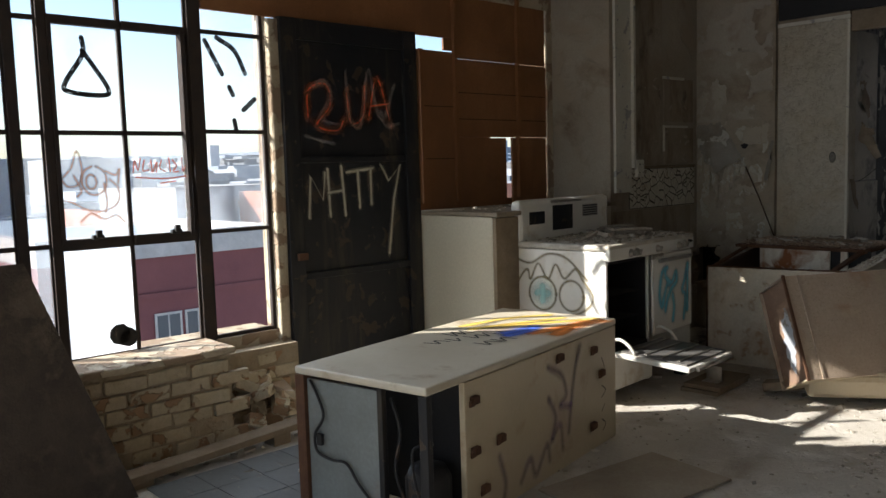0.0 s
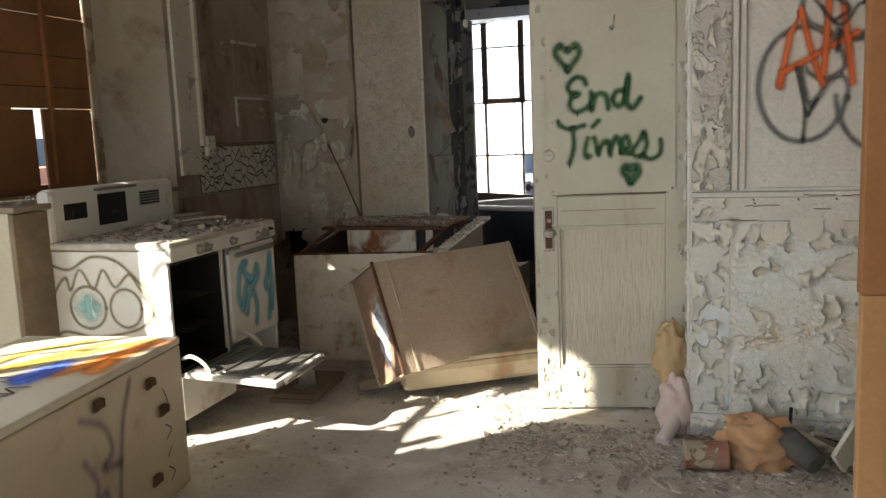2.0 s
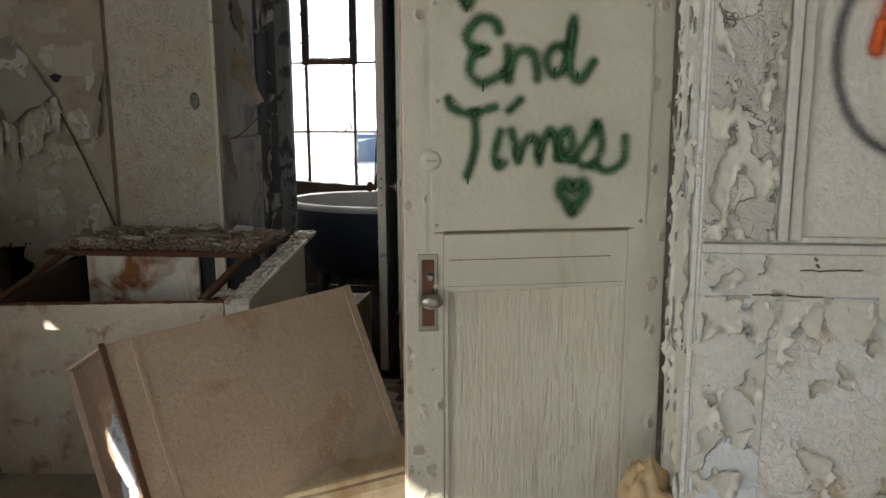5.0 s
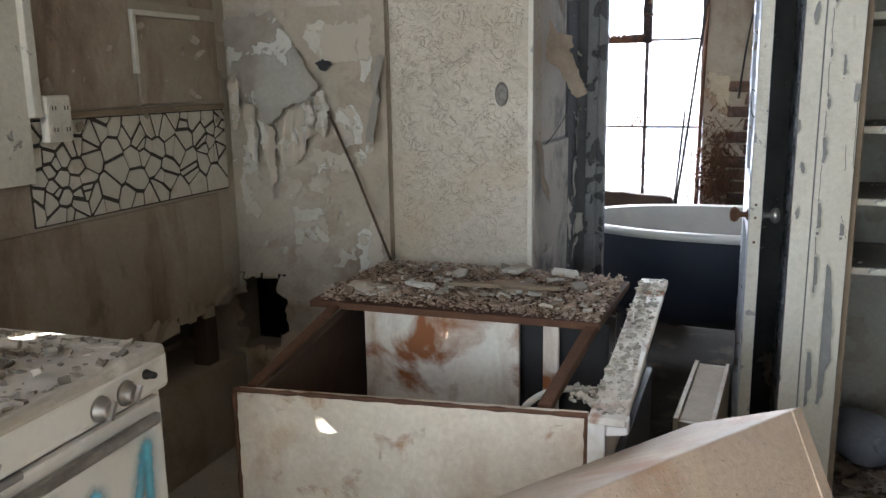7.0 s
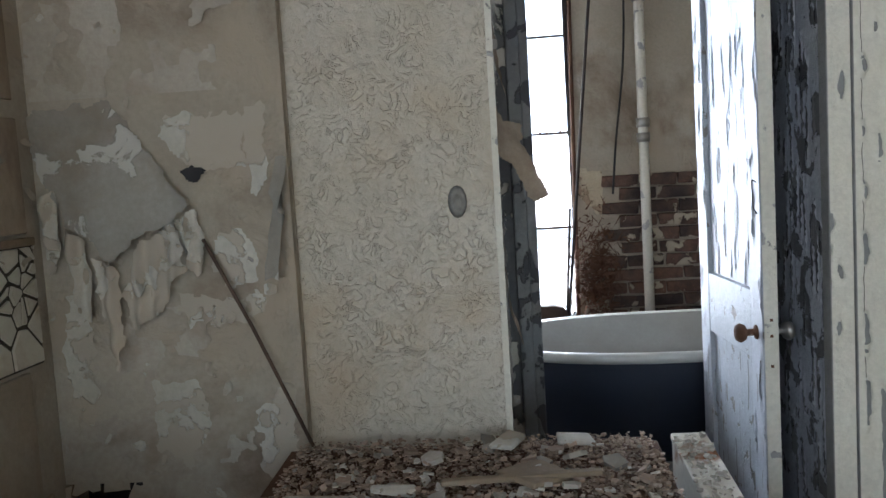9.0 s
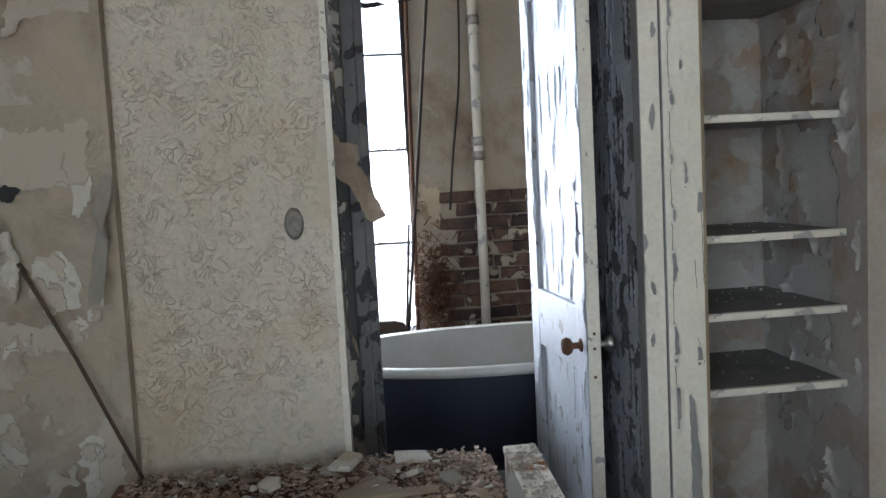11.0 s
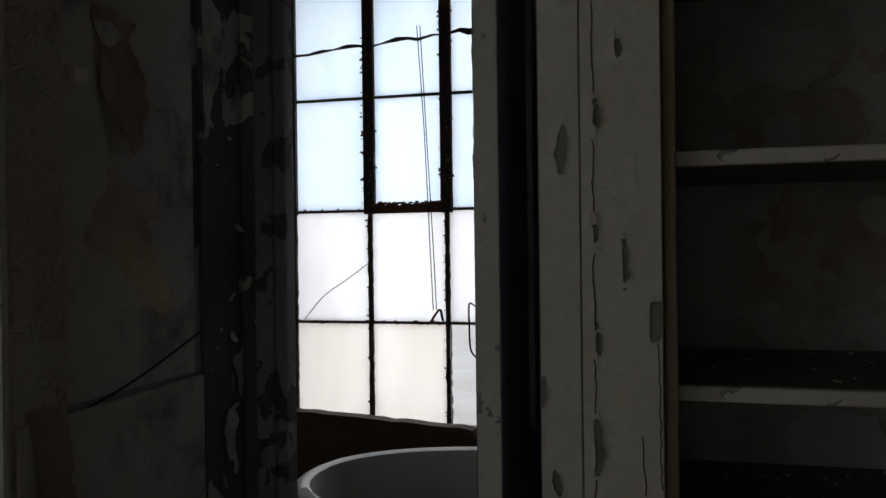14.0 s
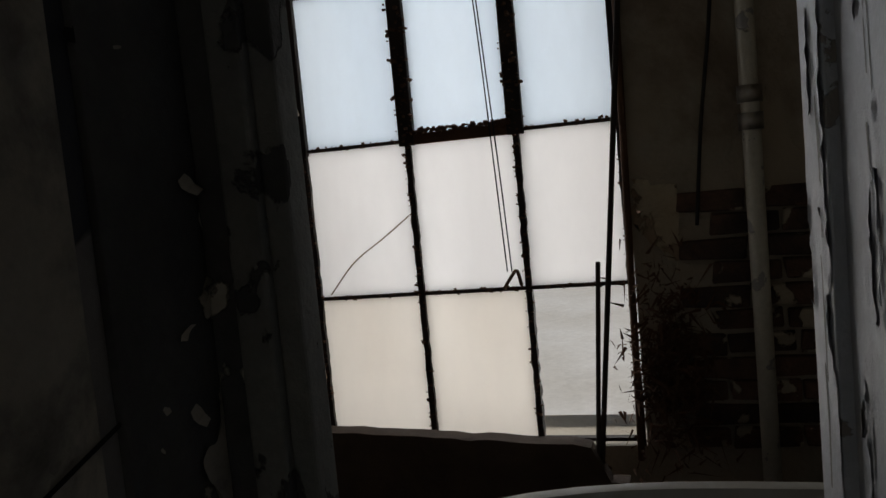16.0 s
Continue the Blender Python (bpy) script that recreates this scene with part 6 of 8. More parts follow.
    debris(chunks, rg, 100, lambda r: (r.uniform(0.0, 0.83), r.uniform(0.50, 0.97), 0.792 + 0.012 * r.random()), 0.008, 0.035, 0.35)
    part("plaster_bit", chunks, M_DEBRIS, k, "pale bits of plaster", kind="stuff")
    part("rubble", bm, surf("brown_plaster_rubble", (0.56, 0.45, 0.36), (0.40, 0.28, 0.20), scale=12, bump=0.6, rough=0.95, island=0.55), k, "heap of plaster rubble", kind="stuff")
    bm = B()
    debris(bm, rg, 420, lambda r: (lambda t: (r.uniform(0.90, 0.975), 0.08 + t * 0.9, 0.687 + t * 0.102))(r.random()), 0.004, 0.015, 0.5)
    debris(bm, rg, 60, lambda r: (r.uniform(0.83, 0.90), r.uniform(0.18, 0.30), 0.665), 0.006, 0.018, 0.5)
    part("grit", bm, M_DEBRIS, k, kind="stuff")
    for x, y, z, w, d, rz, mt in ((0.04, 0.54, 0.79, 0.15, 0.09, 5, M_WHITEPL), (0.55, 0.62, 0.80, 0.12, 0.11, 40, M_WOODOLD), (0.46, 0.88, 0.80, 0.05, 0.10, -20, M_WHITEPL), (0.22, 0.62, 0.80, 0.09, 0.03, 15, M_WHITEPL), (0.62, 0.90, 0.80, 0.09, 0.05, 8, M_WHITEPL)):
        bm = lump(w, d, 0.014, int(x * 100), 0.014)
        o = part("plaster_chunk", bm, mt, k)
        o.matrix_local = pose(x, y, z, 4, 5, rz)
    bm = B()
    box(bm, 0, 0, 0, 0.34, 0.022, 0.012, bevel=0.003)
    o = part("lath", bm, M_WOODOLD, k)
    o.matrix_local = pose(0.36, 0.64, 0.808, 0, 0, 6)


sink_cabinet()

# narrow box beside it
nb = thing("narrow_box", pose(2.24, 5.30, 0, 0, 0, -3), "narrow scuffed white wooden box beside the sink cabinet", "box")
M_SCUFF = surf("scuffed_grey_white_board", (0.40, 0.36, 0.30), (0.28, 0.22, 0.16), scale=5, bump=0.5, stain=(0.22, 0.15, 0.10), stain_amount=0.4, stain_scale=6)
for nm, r in (("side", (0, 0, 0, 0.015, 0.55, 0.44)), ("side", (0.105, 0, 0, 0.12, 0.55, 0.44)), ("front", (0.015, 0.0, 0, 0.105, 0.02, 0.43)), ("back", (0.015, 0.53, 0, 0.105, 0.55, 0.43)), ("lid", (0.015, 0.02, 0.40, 0.105, 0.53, 0.43))):
    bm = B()
    box(bm, *r, bevel=0.003)
    part(nm, bm, M_SCUFF if nm != "lid" else M_WOODOLD, nb)


# ---- tipped brown cabinet ----
def tipped_box():
    tl, tr, bl = Vector((1.995, 4.009, 0.717)), Vector((2.54, 4.737, 0.736)), Vector((2.262, 3.965, 0.235))
    e1 = (tr - tl).normalized()
    e2 = (bl - tl)
    e2 = (e2 - e1 * e2.dot(e1)).normalized()
    e3 = e1.cross(e2)
    if e3.z > 0:
        e3 = -e3
    M = Matrix((( e1.x, e2.x, e3.x, tl.x), (e1.y, e2.y, e3.y, tl.y), (e1.z, e2.z, e3.z, tl.z), (0, 0, 0, 1)))
    L, W, D = 0.91, 0.60, 0.31
    k = thing("steel_wall_cabinet", M, "brown dusty steel cabinet tipped over on its corner", "cabinet")
    bm = B()
    box(bm, 0.0, 0, 0, L, W, 0.008, bevel=0.003)
    fc = part("side_sheet", bm, M_BOX, k, "dusty brown steel sheet")
    part("seam_strip", boxes((0.085, 0.0, -0.005, 0.097, W, 0.001)), M_BOX, fc)
    bm = B()
    debris(bm, random.Random(31), 1500, lambda r: (abs(r.gauss(0.0, 0.14)) if r.random() < 0.5 else r.gauss(0.45, 0.16), r.uniform(0.01, W - 0.02), -0.0005), 0.0015, 0.0055, 0.5)
    part("dust", bm, surf("dust", (0.44, 0.36, 0.26), scale=20), fc, kind="stuff")
    part("edge_strip", boxes((L - 0.03, 0.0, -0.004, L, W, 0.001)), M_BOX, fc)
    part("far_sheet", boxes((0.0, 0, D - 0.008, L, W, D)), M_BOX, k)
    part("top_sheet", boxes((0.0, 0, 0.008, L, 0.008, D - 0.008)), M_BOX, k)
    part("bottom_sheet", boxes((0.0, W - 0.008, 0.008, L, W, D - 0.008)), M_FRIDGE, k, "cream painted underside")
    part("end_sheet", boxes((L - 0.008, 0.008, 0.008, L, W - 0.008, D - 0.008)), M_BOX, k)
    part("inner_sheet", boxes((0.018, 0.010, 0.010, 0.026, W - 0.010, D - 0.010)), surf("rusted_brown_inner_sheet", (0.30, 0.20, 0.14), (0.19, 0.12, 0.085), (0.38, 0.25, 0.165), scale=4, peel=0.3, peel_scale=5, peel_soft=0.2, bump=0.5, rough=0.85), k, "rusted sheet set into the open end")
    bm = B()
    torn(bm, Matrix(((0, 0, -1, 0.0175), (1, 0, 0, 0), (0, 1, 0, 0), (0, 0, 0, 1))), [(0.16, 0.08), (0.24, 0.17), (0.44, 0.19), (0.56, 0.13), (0.44, 0.09), (0.30, 0.05)], 0.010, 0.02, None, 2, 0.001, 0.001)
    part("pale_stain", bm, M_BLUEDOOR, k, "patch of pale paint left on the sheet")
    bm = B()
    box(bm, -0.005, -0.006, -0.006, 0.012, W + 0.004, 0.006, bevel=0.002)
    part("rim", bm, M_RUST, k)


tipped_box()
cd = thing("cabinet_door", pose(2.155, 3.985, 0.035, 14, 0, 36), "cream cabinet door with a rounded edge on the floor", "door")
bm = B()
box(bm, 0, 0, 0, 0.86, 0.26, 0.15, bevel=0.035)
part("leaf", bm, M_FRIDGE, cd)
bm = B()
box(bm, 0.02, 0.02, 0.13, 0.84, 0.24, 0.165, bevel=0.012)
part("liner", bm, M_FRIDGE, cd)
wk = thing("broken_batten", pose(1.88, 4.02, 0.02, 0, -12, 8), "splintered piece of old wooden batten", "wood")
bm = B()
box(bm, 0, 0, 0, 0.34, 0.09, 0.05, bevel=0.006)
rough_edge(bm, 0.012, 5)
part("piece", bm, M_WOODOLD, wk)
pb = thing("plank_stack", pose(1.47, 3.80, 0.0, 0, 0, 4), "short dusty boards stacked beneath the oven door", "boards")
for z, dx in ((0, 0), (0.026, 0.012)):
    bm = B()
    box(bm, dx, dx, z, 0.235 + dx, 0.44, z + 0.024, bevel=0.003)
    part("board", bm, M_WOODOLD, pb)
bm = B()
box(bm, 0.09, 0.16, 0.05, 0.19, 0.165, 0.14)
box(bm, 0.09, 0.10, 0.05, 0.19, 0.17, 0.056)
tagged(part("metal_bracket", bm, M_CHROME), "bent grey metal bracket on the boards", "bracket").matrix_world = pose(1.47, 3.80, 0.0, 0, 0, 4)


# ---- panel door with green lettering ----
def panel_door():
    d = thing("door_2", pose(2.868, 4.0, 0.012, 0, 0, 13.8), "cream panelled door standing ajar, sprayed with green words", "door")
    d["kind"] = "structure"
    W, T, Z = 0.712, 0.042, 2.20

    def bx(name, x0, z0, x1, z1, y0=0.0, y1=T, mat=M_DOOR, label="", bv=0.003):
        bm = B()
        box(bm, x0, y0, z0, x1, y1, z1, bevel=bv)
        return part(name, bm, mat, d, label)

    bx("stile", 0, 0, 0.105, Z, mat=M_DOOR)
    bx("stile", W - 0.105, 0, W, Z)
    bx("rail", 0.105, 0, W - 0.105, 0.20)
    bx("rail", 0.105, 0.895, W - 0.105, 1.035)
    bx("rail", 0.105, Z - 0.12, W - 0.105, Z)
    bx("lower_panel", 0.105, 0.20, W - 0.105, 0.895, 0.014, 0.028, surf("cracked_door_paint", (0.64, 0.61, 0.52), (0.57, 0.53, 0.44), scale=3, bump=0.45, relief=0.35, relief_scale=75, relief_streak=9, rough=0.45), "panel with paint cracked into vertical ridges")
    bx("upper_board", 0.072, 1.045, W - 0.06, Z - 0.1, -0.007, 0.0, M_DOOR, "plywood board screwed over the upper panel", 0.002)
    for x0, z0, x1, z1 in ((0.105, 0.88, W - 0.105, 0.895), (0.105, 0.20, 0.118, 0.89), (W - 0.118, 0.20, W - 0.105, 0.89), (0.105, 0.20, W - 0.105, 0.214)):
        bx("bead", x0, z0, x1, z1, 0.002, 0.016)
    part("edge", boxes((-0.003, 0.006, 0.0, 0.0, T - 0.004, Z)), surf("bare_red_edge", (0.42, 0.20, 0.13), (0.55, 0.45, 0.36), scale=6), d, "bare reddish door edge")
    part("crack", boxes((0.12, -0.001, 0.965, 0.56, 0.001, 0.968), (0.08, -0.001, 1.038, 0.62, 0.001, 1.0415)), M_WOODOLD, d)
    # chipped paint low on the lock stile and along the foot
    DF = Matrix(((1, 0, 0, 0), (0, 0, -1, 0), (0, 1, 0, 0), (0, 0, 0, 1)))
    BARE = surf("bare_weathered_door_wood", (0.50, 0.45, 0.37), (0.40, 0.33, 0.25), scale=8, bump=0.6)
    for x0, z0, x1, z1, sd, share in ((0.004, 0.01, 0.100, 0.74, 1.0, 0.16), (0.104, 0.01, W - 0.006, 0.19, 2.0, 0.10), (0.004, 1.0, 0.060, 2.15, 4.0, 0.05), (W - 0.050, 0.2, W - 0.004, 2.0, 5.0, 0.10)):
        part("bare_wood", boxes((x0, -0.0012, z0, x1, 0.001, z1)), BARE, d)
        bm = B()
        flaking(bm, DF @ Matrix.Translation((0, 0, 0.001)), x0 - 0.001, z0 - 0.001, x1 + 0.001, z1 + 0.001, 0.005, sd, 0.016, 1.7, share * 0.5, 0.006)
        part("paint_skin", bm, M_DOOR, d, "chipped cream paint")
    # vertical ridges of paint
    bm = B()
    rg = random.Random(15)
    for _ in range(150):
        x, z = rg.uniform(0.125, W - 0.125), rg.uniform(0.22, 0.82)
        h = rg.uniform(0.02, 0.09)
        box(bm, x, 0.012, z, x + rg.uniform(0.0015, 0.003), 0.0145, z + h)
    part("paint_ridge", bm, M_DOOR, d, kind="stuff")
    bm = B()
    flakes(bm, rg, Matrix(((1, 0, 0, 0.0), (0, 0, -1, 0.0), (0, 1, 0, 0.0), (0, 0, 0, 1))), 0.10, 1.0, 40, 0.006, 0.02, 0.4)
    flakes(bm, rg, Matrix(((1, 0, 0, 0.0), (0, 0, -1, 0.0), (0, 1, 0, 0.0), (0, 0, 0, 1))), W, 0.18, 50, 0.008, 0.03, 0.4)
    part("paint_flakes", bm, M_DOOR, d, kind="stuff")
    # hardware
    bm = B()
    box(bm, 0.035, -0.004, 0.775, 0.088, 0.0, 0.985, bevel=0.002)
    pl = part("lock_plate", bm, M_CHROME, d, "tarnished lock plate")
    bm = B()
    box(bm, 0.045, -0.006, 0.79, 0.078, -0.003, 0.97, bevel=0.002)
    part("plate_inset", bm, M_RUST, pl)
    bm = B()
    R = Matrix.Translation((0.066, -0.005, 0.868)) @ pose(0, 0, 0, 90, 0, 0)
    turned(bm, [(0.010, 0), (0.009, 0.025), (0.020, 0.03), (0.027, 0.042), (0.022, 0.055), (0.010, 0.06)], R @ Matrix.Diagonal((1.15, 0.8, 1, 1)), 18)
    part("knob", bm, M_CHROME, pl, "oval metal knob")
    bm = B()
    turned(bm, [(0.008, 0), (0.012, 0.006), (0.006, 0.02)], Matrix.Translation((0.066, -0.005, 0.925)) @ pose(0, 0, 0, 90, 0, 0), 10)
    part("thumb_turn", bm, M_CHROME, pl)
    bm = B()
    turned(bm, [(0.030, 0), (0.030, 0.004), (0.022, 0.008), (0.018, 0.012)], Matrix.Translation((0.073, -0.001, 1.23)) @ pose(0, 0, 0, 90, 0, 0), 24)
    cy = part("cylinder_lock", bm, M_DOOR, d, "painted cylinder lock")
    part("keyhole", boxes((0.060, -0.0155, 1.2275, 0.086, -0.0125, 1.2325)), M_CHROME, cy)
    for x, z in ((0.085, 1.06), (W - 0.075, 1.06), (0.085, 1.62), (W - 0.075, 1.62), (0.09, 1.38)):
        bm = B()
        turned(bm, [(0.006, 0), (0.005, 0.003)], Matrix.Translation((x, -0.007, z)) @ pose(0, 0, 0, 90, 0, 0), 10)
        part("screw", bm, M_CHROME, d)
    bm = B()
    turned(bm, [(0.012, 0), (0.010, 0.004)], Matrix.Translation((0.365, -0.007, 1.80)) @ pose(0, 0, 0, 90, 0, 0), 12)
    tube(bm, smooth_line([(0.365, -0.01, 1.80), (0.365, -0.04, 1.79), (0.37, -0.05, 1.82), (0.375, -0.045, 1.85)]), 0.004, 6)
    part("coat_hook", bm, M_CHROME, d, "small metal hook")
    for z in (0.25, 1.9):
        part("hinge", boxes((W - 0.002, -0.012, z, W + 0.014, 0.03, z + 0.09)), M_DOOR, d)
    # the words, stroke by stroke
    Pd = Matrix(((1, 0, 0, 0), (0, 0, -1, -0.008), (0, 1, 0, 0), (0, 0, 0, 1)))
    GREEN = (0.009, 0.085, 0.02)
    spray("word_end", Pd, [
        [(0.246, 1.552), (0.232, 1.578), (0.196, 1.582), (0.164, 1.545), (0.178, 1.514), (0.214, 1.508), (0.18, 1.490), (0.172, 1.450), (0.205, 1.426), (0.262, 1.450)],
        [(0.269, 1.512), (0.272, 1.432)], [(0.271, 1.455), (0.296, 1.500), (0.330, 1.502), (0.342, 1.470), (0.346, 1.436)],
        [(0.418, 1.515), (0.385, 1.512), (0.368, 1.476), (0.391, 1.444), (0.420, 1.478), (0.438, 1.585)], [(0.436, 1.56), (0.430, 1.465), (0.455, 1.432), (0.492, 1.478)]], 0.024, GREEN, d, "green sprayed word End")
    spray("word_times", Pd, [
        [(0.116, 1.385), (0.124, 1.366), (0.168, 1.350), (0.236, 1.364)], [(0.184, 1.350), (0.185, 1.262), (0.165, 1.190)],
        [(0.250, 1.302), (0.236, 1.240), (0.246, 1.214), (0.262, 1.222)], [(0.302, 1.383), (0.274, 1.356)],
        [(0.280, 1.304), (0.298, 1.226)], [(0.298, 1.240), (0.330, 1.290), (0.348, 1.270), (0.353, 1.220)], [(0.353, 1.240), (0.378, 1.305), (0.396, 1.280), (0.404, 1.235)],
        [(0.404, 1.235), (0.438, 1.262), (0.432, 1.305), (0.410, 1.290), (0.412, 1.235), (0.448, 1.228)], [(0.448, 1.230), (0.490, 1.292), (0.506, 1.325), (0.520, 1.265), (0.500, 1.218), (0.468, 1.212)],
        [(0.500, 1.212), (0.540, 1.198), (0.580, 1.225), (0.582, 1.284)]], 0.022, GREEN, d, "green sprayed word Times")

    def heart(x, z, s):
        return [(x, z - 0.5 * s), (x - 0.48 * s, z + 0.15 * s), (x - 0.28 * s, z + 0.5 * s), (x, z + 0.22 * s), (x + 0.30 * s, z + 0.5 * s), (x + 0.46 * s, z + 0.12 * s), (x, z - 0.5 * s)]

    spray("heart", Pd, [heart(0.164, 1.675, 0.115)], 0.026, GREEN, d, "green sprayed heart")
    spray("heart", Pd, [heart(0.447, 1.132, 0.075)], 0.030, GREEN, d, "green sprayed heart")
    spray("drip", Pd, [[(0.164, 1.63), (0.164, 1.60)], [(0.205, 1.43), (0.205, 1.405)], [(0.166, 1.19), (0.166, 1.17)]], 0.005, GREEN, d, soft=False)


panel_door()


# ---- bathroom door ----
M_BLUESKIN = surf("flaking_blue_grey_paint", (0.55, 0.58, 0.63), (0.46, 0.48, 0.53), scale=3, bump=0.4, rough=0.5)
def bath_door():
    d = thing("door_3", pose(2.462, 5.895, 0.012, 0, 0, 92), "peeling blue-grey panelled door standing open", "door")
    d["kind"] = "structure"
    W, T, Z = 0.62, 0.042, 2.18

    def bx(name, x0, z0, x1, z1, y0=0.0, y1=T, mat=M_BLUEDOOR, label="", bv=0.003):
        bm = B()
        box(bm, x0, y0, z0, x1, y1, z1, bevel=bv)
        return part(name, bm, mat, d, label)

    bx("stile", 0, 0, 0.10, Z)
    bx("stile", W - 0.10, 0, W, Z)
    bx("rail", 0.10, 0, W - 0.10, 0.2)
    bx("rail", 0.10, 0.86, W - 0.10, 1.06)
    bx("rail", 0.10, Z - 0.12, W - 0.10, Z)
    bx("panel", 0.10, 0.2, W - 0.10, 0.86, 0.014, 0.028)
    bx("panel", 0.10, 1.06, W - 0.10, Z - 0.12, 0.014, 0.028)
    part("latch_edge", boxes((-0.003, 0.002, 0, 0.0, T - 0.002, Z)), M_TRIM, d, "cream latch edge")
    part("latch_plate", boxes((-0.006, 0.010, 0.84, -0.002, 0.034, 1.0)), M_TRIM, d, "painted latch plate")
    for z in (0.855, 0.94, 0.985):
        part("screw", boxes((-0.008, 0.018, z, -0.005, 0.026, z + 0.008)), M_RUST, d)
    for y, sgn, mt in ((T, 1, M_RUST), (0.0, -1, M_CHROME)):
        bm = B()
        R = Matrix.Translation((0.055, y, 0.945)) @ pose(0, 0, 0, -90 * sgn, 0, 0)
        turned(bm, [(0.022, 0), (0.020, 0.004), (0.010, 0.008), (0.010, 0.028), (0.022, 0.034), (0.028, 0.046), (0.022, 0.058), (0.008, 0.062)], R, 20)
        part("knob", bm, mt, d, "rusty round knob" if sgn > 0 else "dull metal knob")
    bm = B()
    tube(bm, smooth_line([(0.02, T + 0.002, 1.37), (0.02, T + 0.014, 1.375), (0.018, T + 0.014, 1.34), (0.018, T + 0.012, 1.30), (0.02, T + 0.002, 1.285), (0.03, T + 0.004, 1.285)]), 0.0016, 6)
    part("hook", bm, M_STEELBLK, d, "small wire hook")
    bm = B()
    Pf = Matrix(((1, 0, 0, 0), (0, 0, 1, T), (0, 1, 0, 0), (0, 0, 0, 1)))
    flaking(bm, Pf, 0.004, 0.02, 0.098, Z - 0.02, 0.005, 91.0, 0.014, 6.0, 0.10, 0.003)
    flaking(bm, Pf, W - 0.098, 0.02, W - 0.004, Z - 0.02, 0.006, 92.0, 0.016, 6.0, 0.12, 0.003)
    flaking(bm, Pf @ Matrix.Translation((0, 0, -0.014)), 0.102, 1.062, W - 0.102, Z - 0.125, 0.006, 93.0, 0.016, 8.0, 0.13, 0.002)
    part("paint_skin", bm, M_BLUESKIN, d, "blue-grey paint flaking in long streaks")
    bm = B()
    rg = random.Random(82)
    for _ in range(60):
        x, z, h = rg.uniform(0.01, W - 0.02), rg.uniform(0.3, 2.1), rg.uniform(0.03, 0.14)
        if abs(z - 0.95) > 0.12:
            ribbon(bm, Pf, [(x, z), (x + rg.uniform(-0.006, 0.006), z + h / 2), (x + rg.uniform(-0.004, 0.004), z + h)], rg.uniform(0.002, 0.008), 0.0015 if x < 0.1 or x > W - 0.1 else -0.0125)
    part("bare_streak", bm, M_GREYUNDER, d, kind="stuff")


bath_door()


# ---- bathtub ----
def bathtub():
    t = thing("bathtub", pose(1.60, 7.045, 0), "cast iron bathtub, white inside and dark blue outside", "bathtub")
    L, Wd, top = 1.55, 0.92, 0.757

    def loop(grow, z, n=40, rimlift=0.0):
        pts = []
        for k in range(n):
            a = 2 * math.pi * k / n
            ca, sa = math.cos(a), math.sin(a)
            x = (L / 2 + grow) * math.copysign(abs(ca) ** (0.9 if ca < 0 else 0.35), ca)
            y = (Wd / 2 + grow) * math.copysign(abs(sa) ** (0.9 if ca < 0 else 0.45), sa)
            pts.append(Vector((L / 2 + x, y, z)))
        return pts

    def skin(bm, loops):
        rings = [[bm.verts.new(p) for p in lp] for lp in loops]
        for a, b in zip(rings, rings[1:]):
            for i in range(len(a)):
                f = bm.faces.new((a[i], a[(i + 1) % len(a)], b[(i + 1) % len(a)], b[i]))
                f.smooth = True
        return rings

    bm = B()
    r = skin(bm, [loop(-0.03, top - 0.035), loop(-0.04, top - 0.12), loop(-0.075, top - 0.25), loop(-0.13, top - 0.40), loop(-0.21, top - 0.48)])
    bm.faces.new(r[-1])
    part("outside", bm, M_TUBBLUE, t, "dark blue painted outside")
    bm = B()
    r = skin(bm, [loop(-0.04, top - 0.004), loop(-0.055, top - 0.05), loop(-0.09, top - 0.22), loop(-0.14, top - 0.36), loop(-0.22, top - 0.43)])
    bm.faces.new(r[-1][::-1])
    part("inside", bm, surf("dirty_tub_enamel", (0.34, 0.335, 0.32), (0.26, 0.25, 0.23), scale=3, rough=0.35, bump=0.1, spec=0.5), t, "white enamel inside")
    bm = B()
    skin(bm, [loop(-0.035, top - 0.04), loop(-0.004, top - 0.036), loop(0.004, top - 0.02), loop(0.0, top - 0.004), loop(-0.02, top + 0.004), loop(-0.042, top - 0.004)])
    part("rim", bm, surf("grimy_tub_rim_enamel", (0.52, 0.51, 0.48), (0.40, 0.385, 0.35), scale=4, bump=0.1, rough=0.3, spec=0.5), t, "rolled white rim, chipped")
    bm = B()
    bm.faces.new([bm.verts.new(p) for p in ((0.055, -0.20, top + 0.002), (0.12, -0.29, top + 0.002), (0.15, -0.27, top + 0.007), (0.085, -0.185, top + 0.007))])
    part("chip", bm, M_GREYUNDER, t)
    for x, y in ((0.28, -0.20), (0.28, 0.20), (1.18, -0.20), (1.18, 0.20)):
        bm = B()
        tube(bm, [(x, y, 0.30), (x, y * 1.25, 0.18), (x, y * 1.1, 0.05), (x, y * 1.2, 0.0)], [0.04, 0.035, 0.022, 0.035], 8)
        part("claw_foot", bm, M_BLACK, t)
    bm = B()
    debris(bm, random.Random(91), 3, lambda r: (0.4, 0, 0.315), 0.01, 0.02)
    part("crumbs", bm, M_DEBRIS, t, kind="stuff")


bathtub()

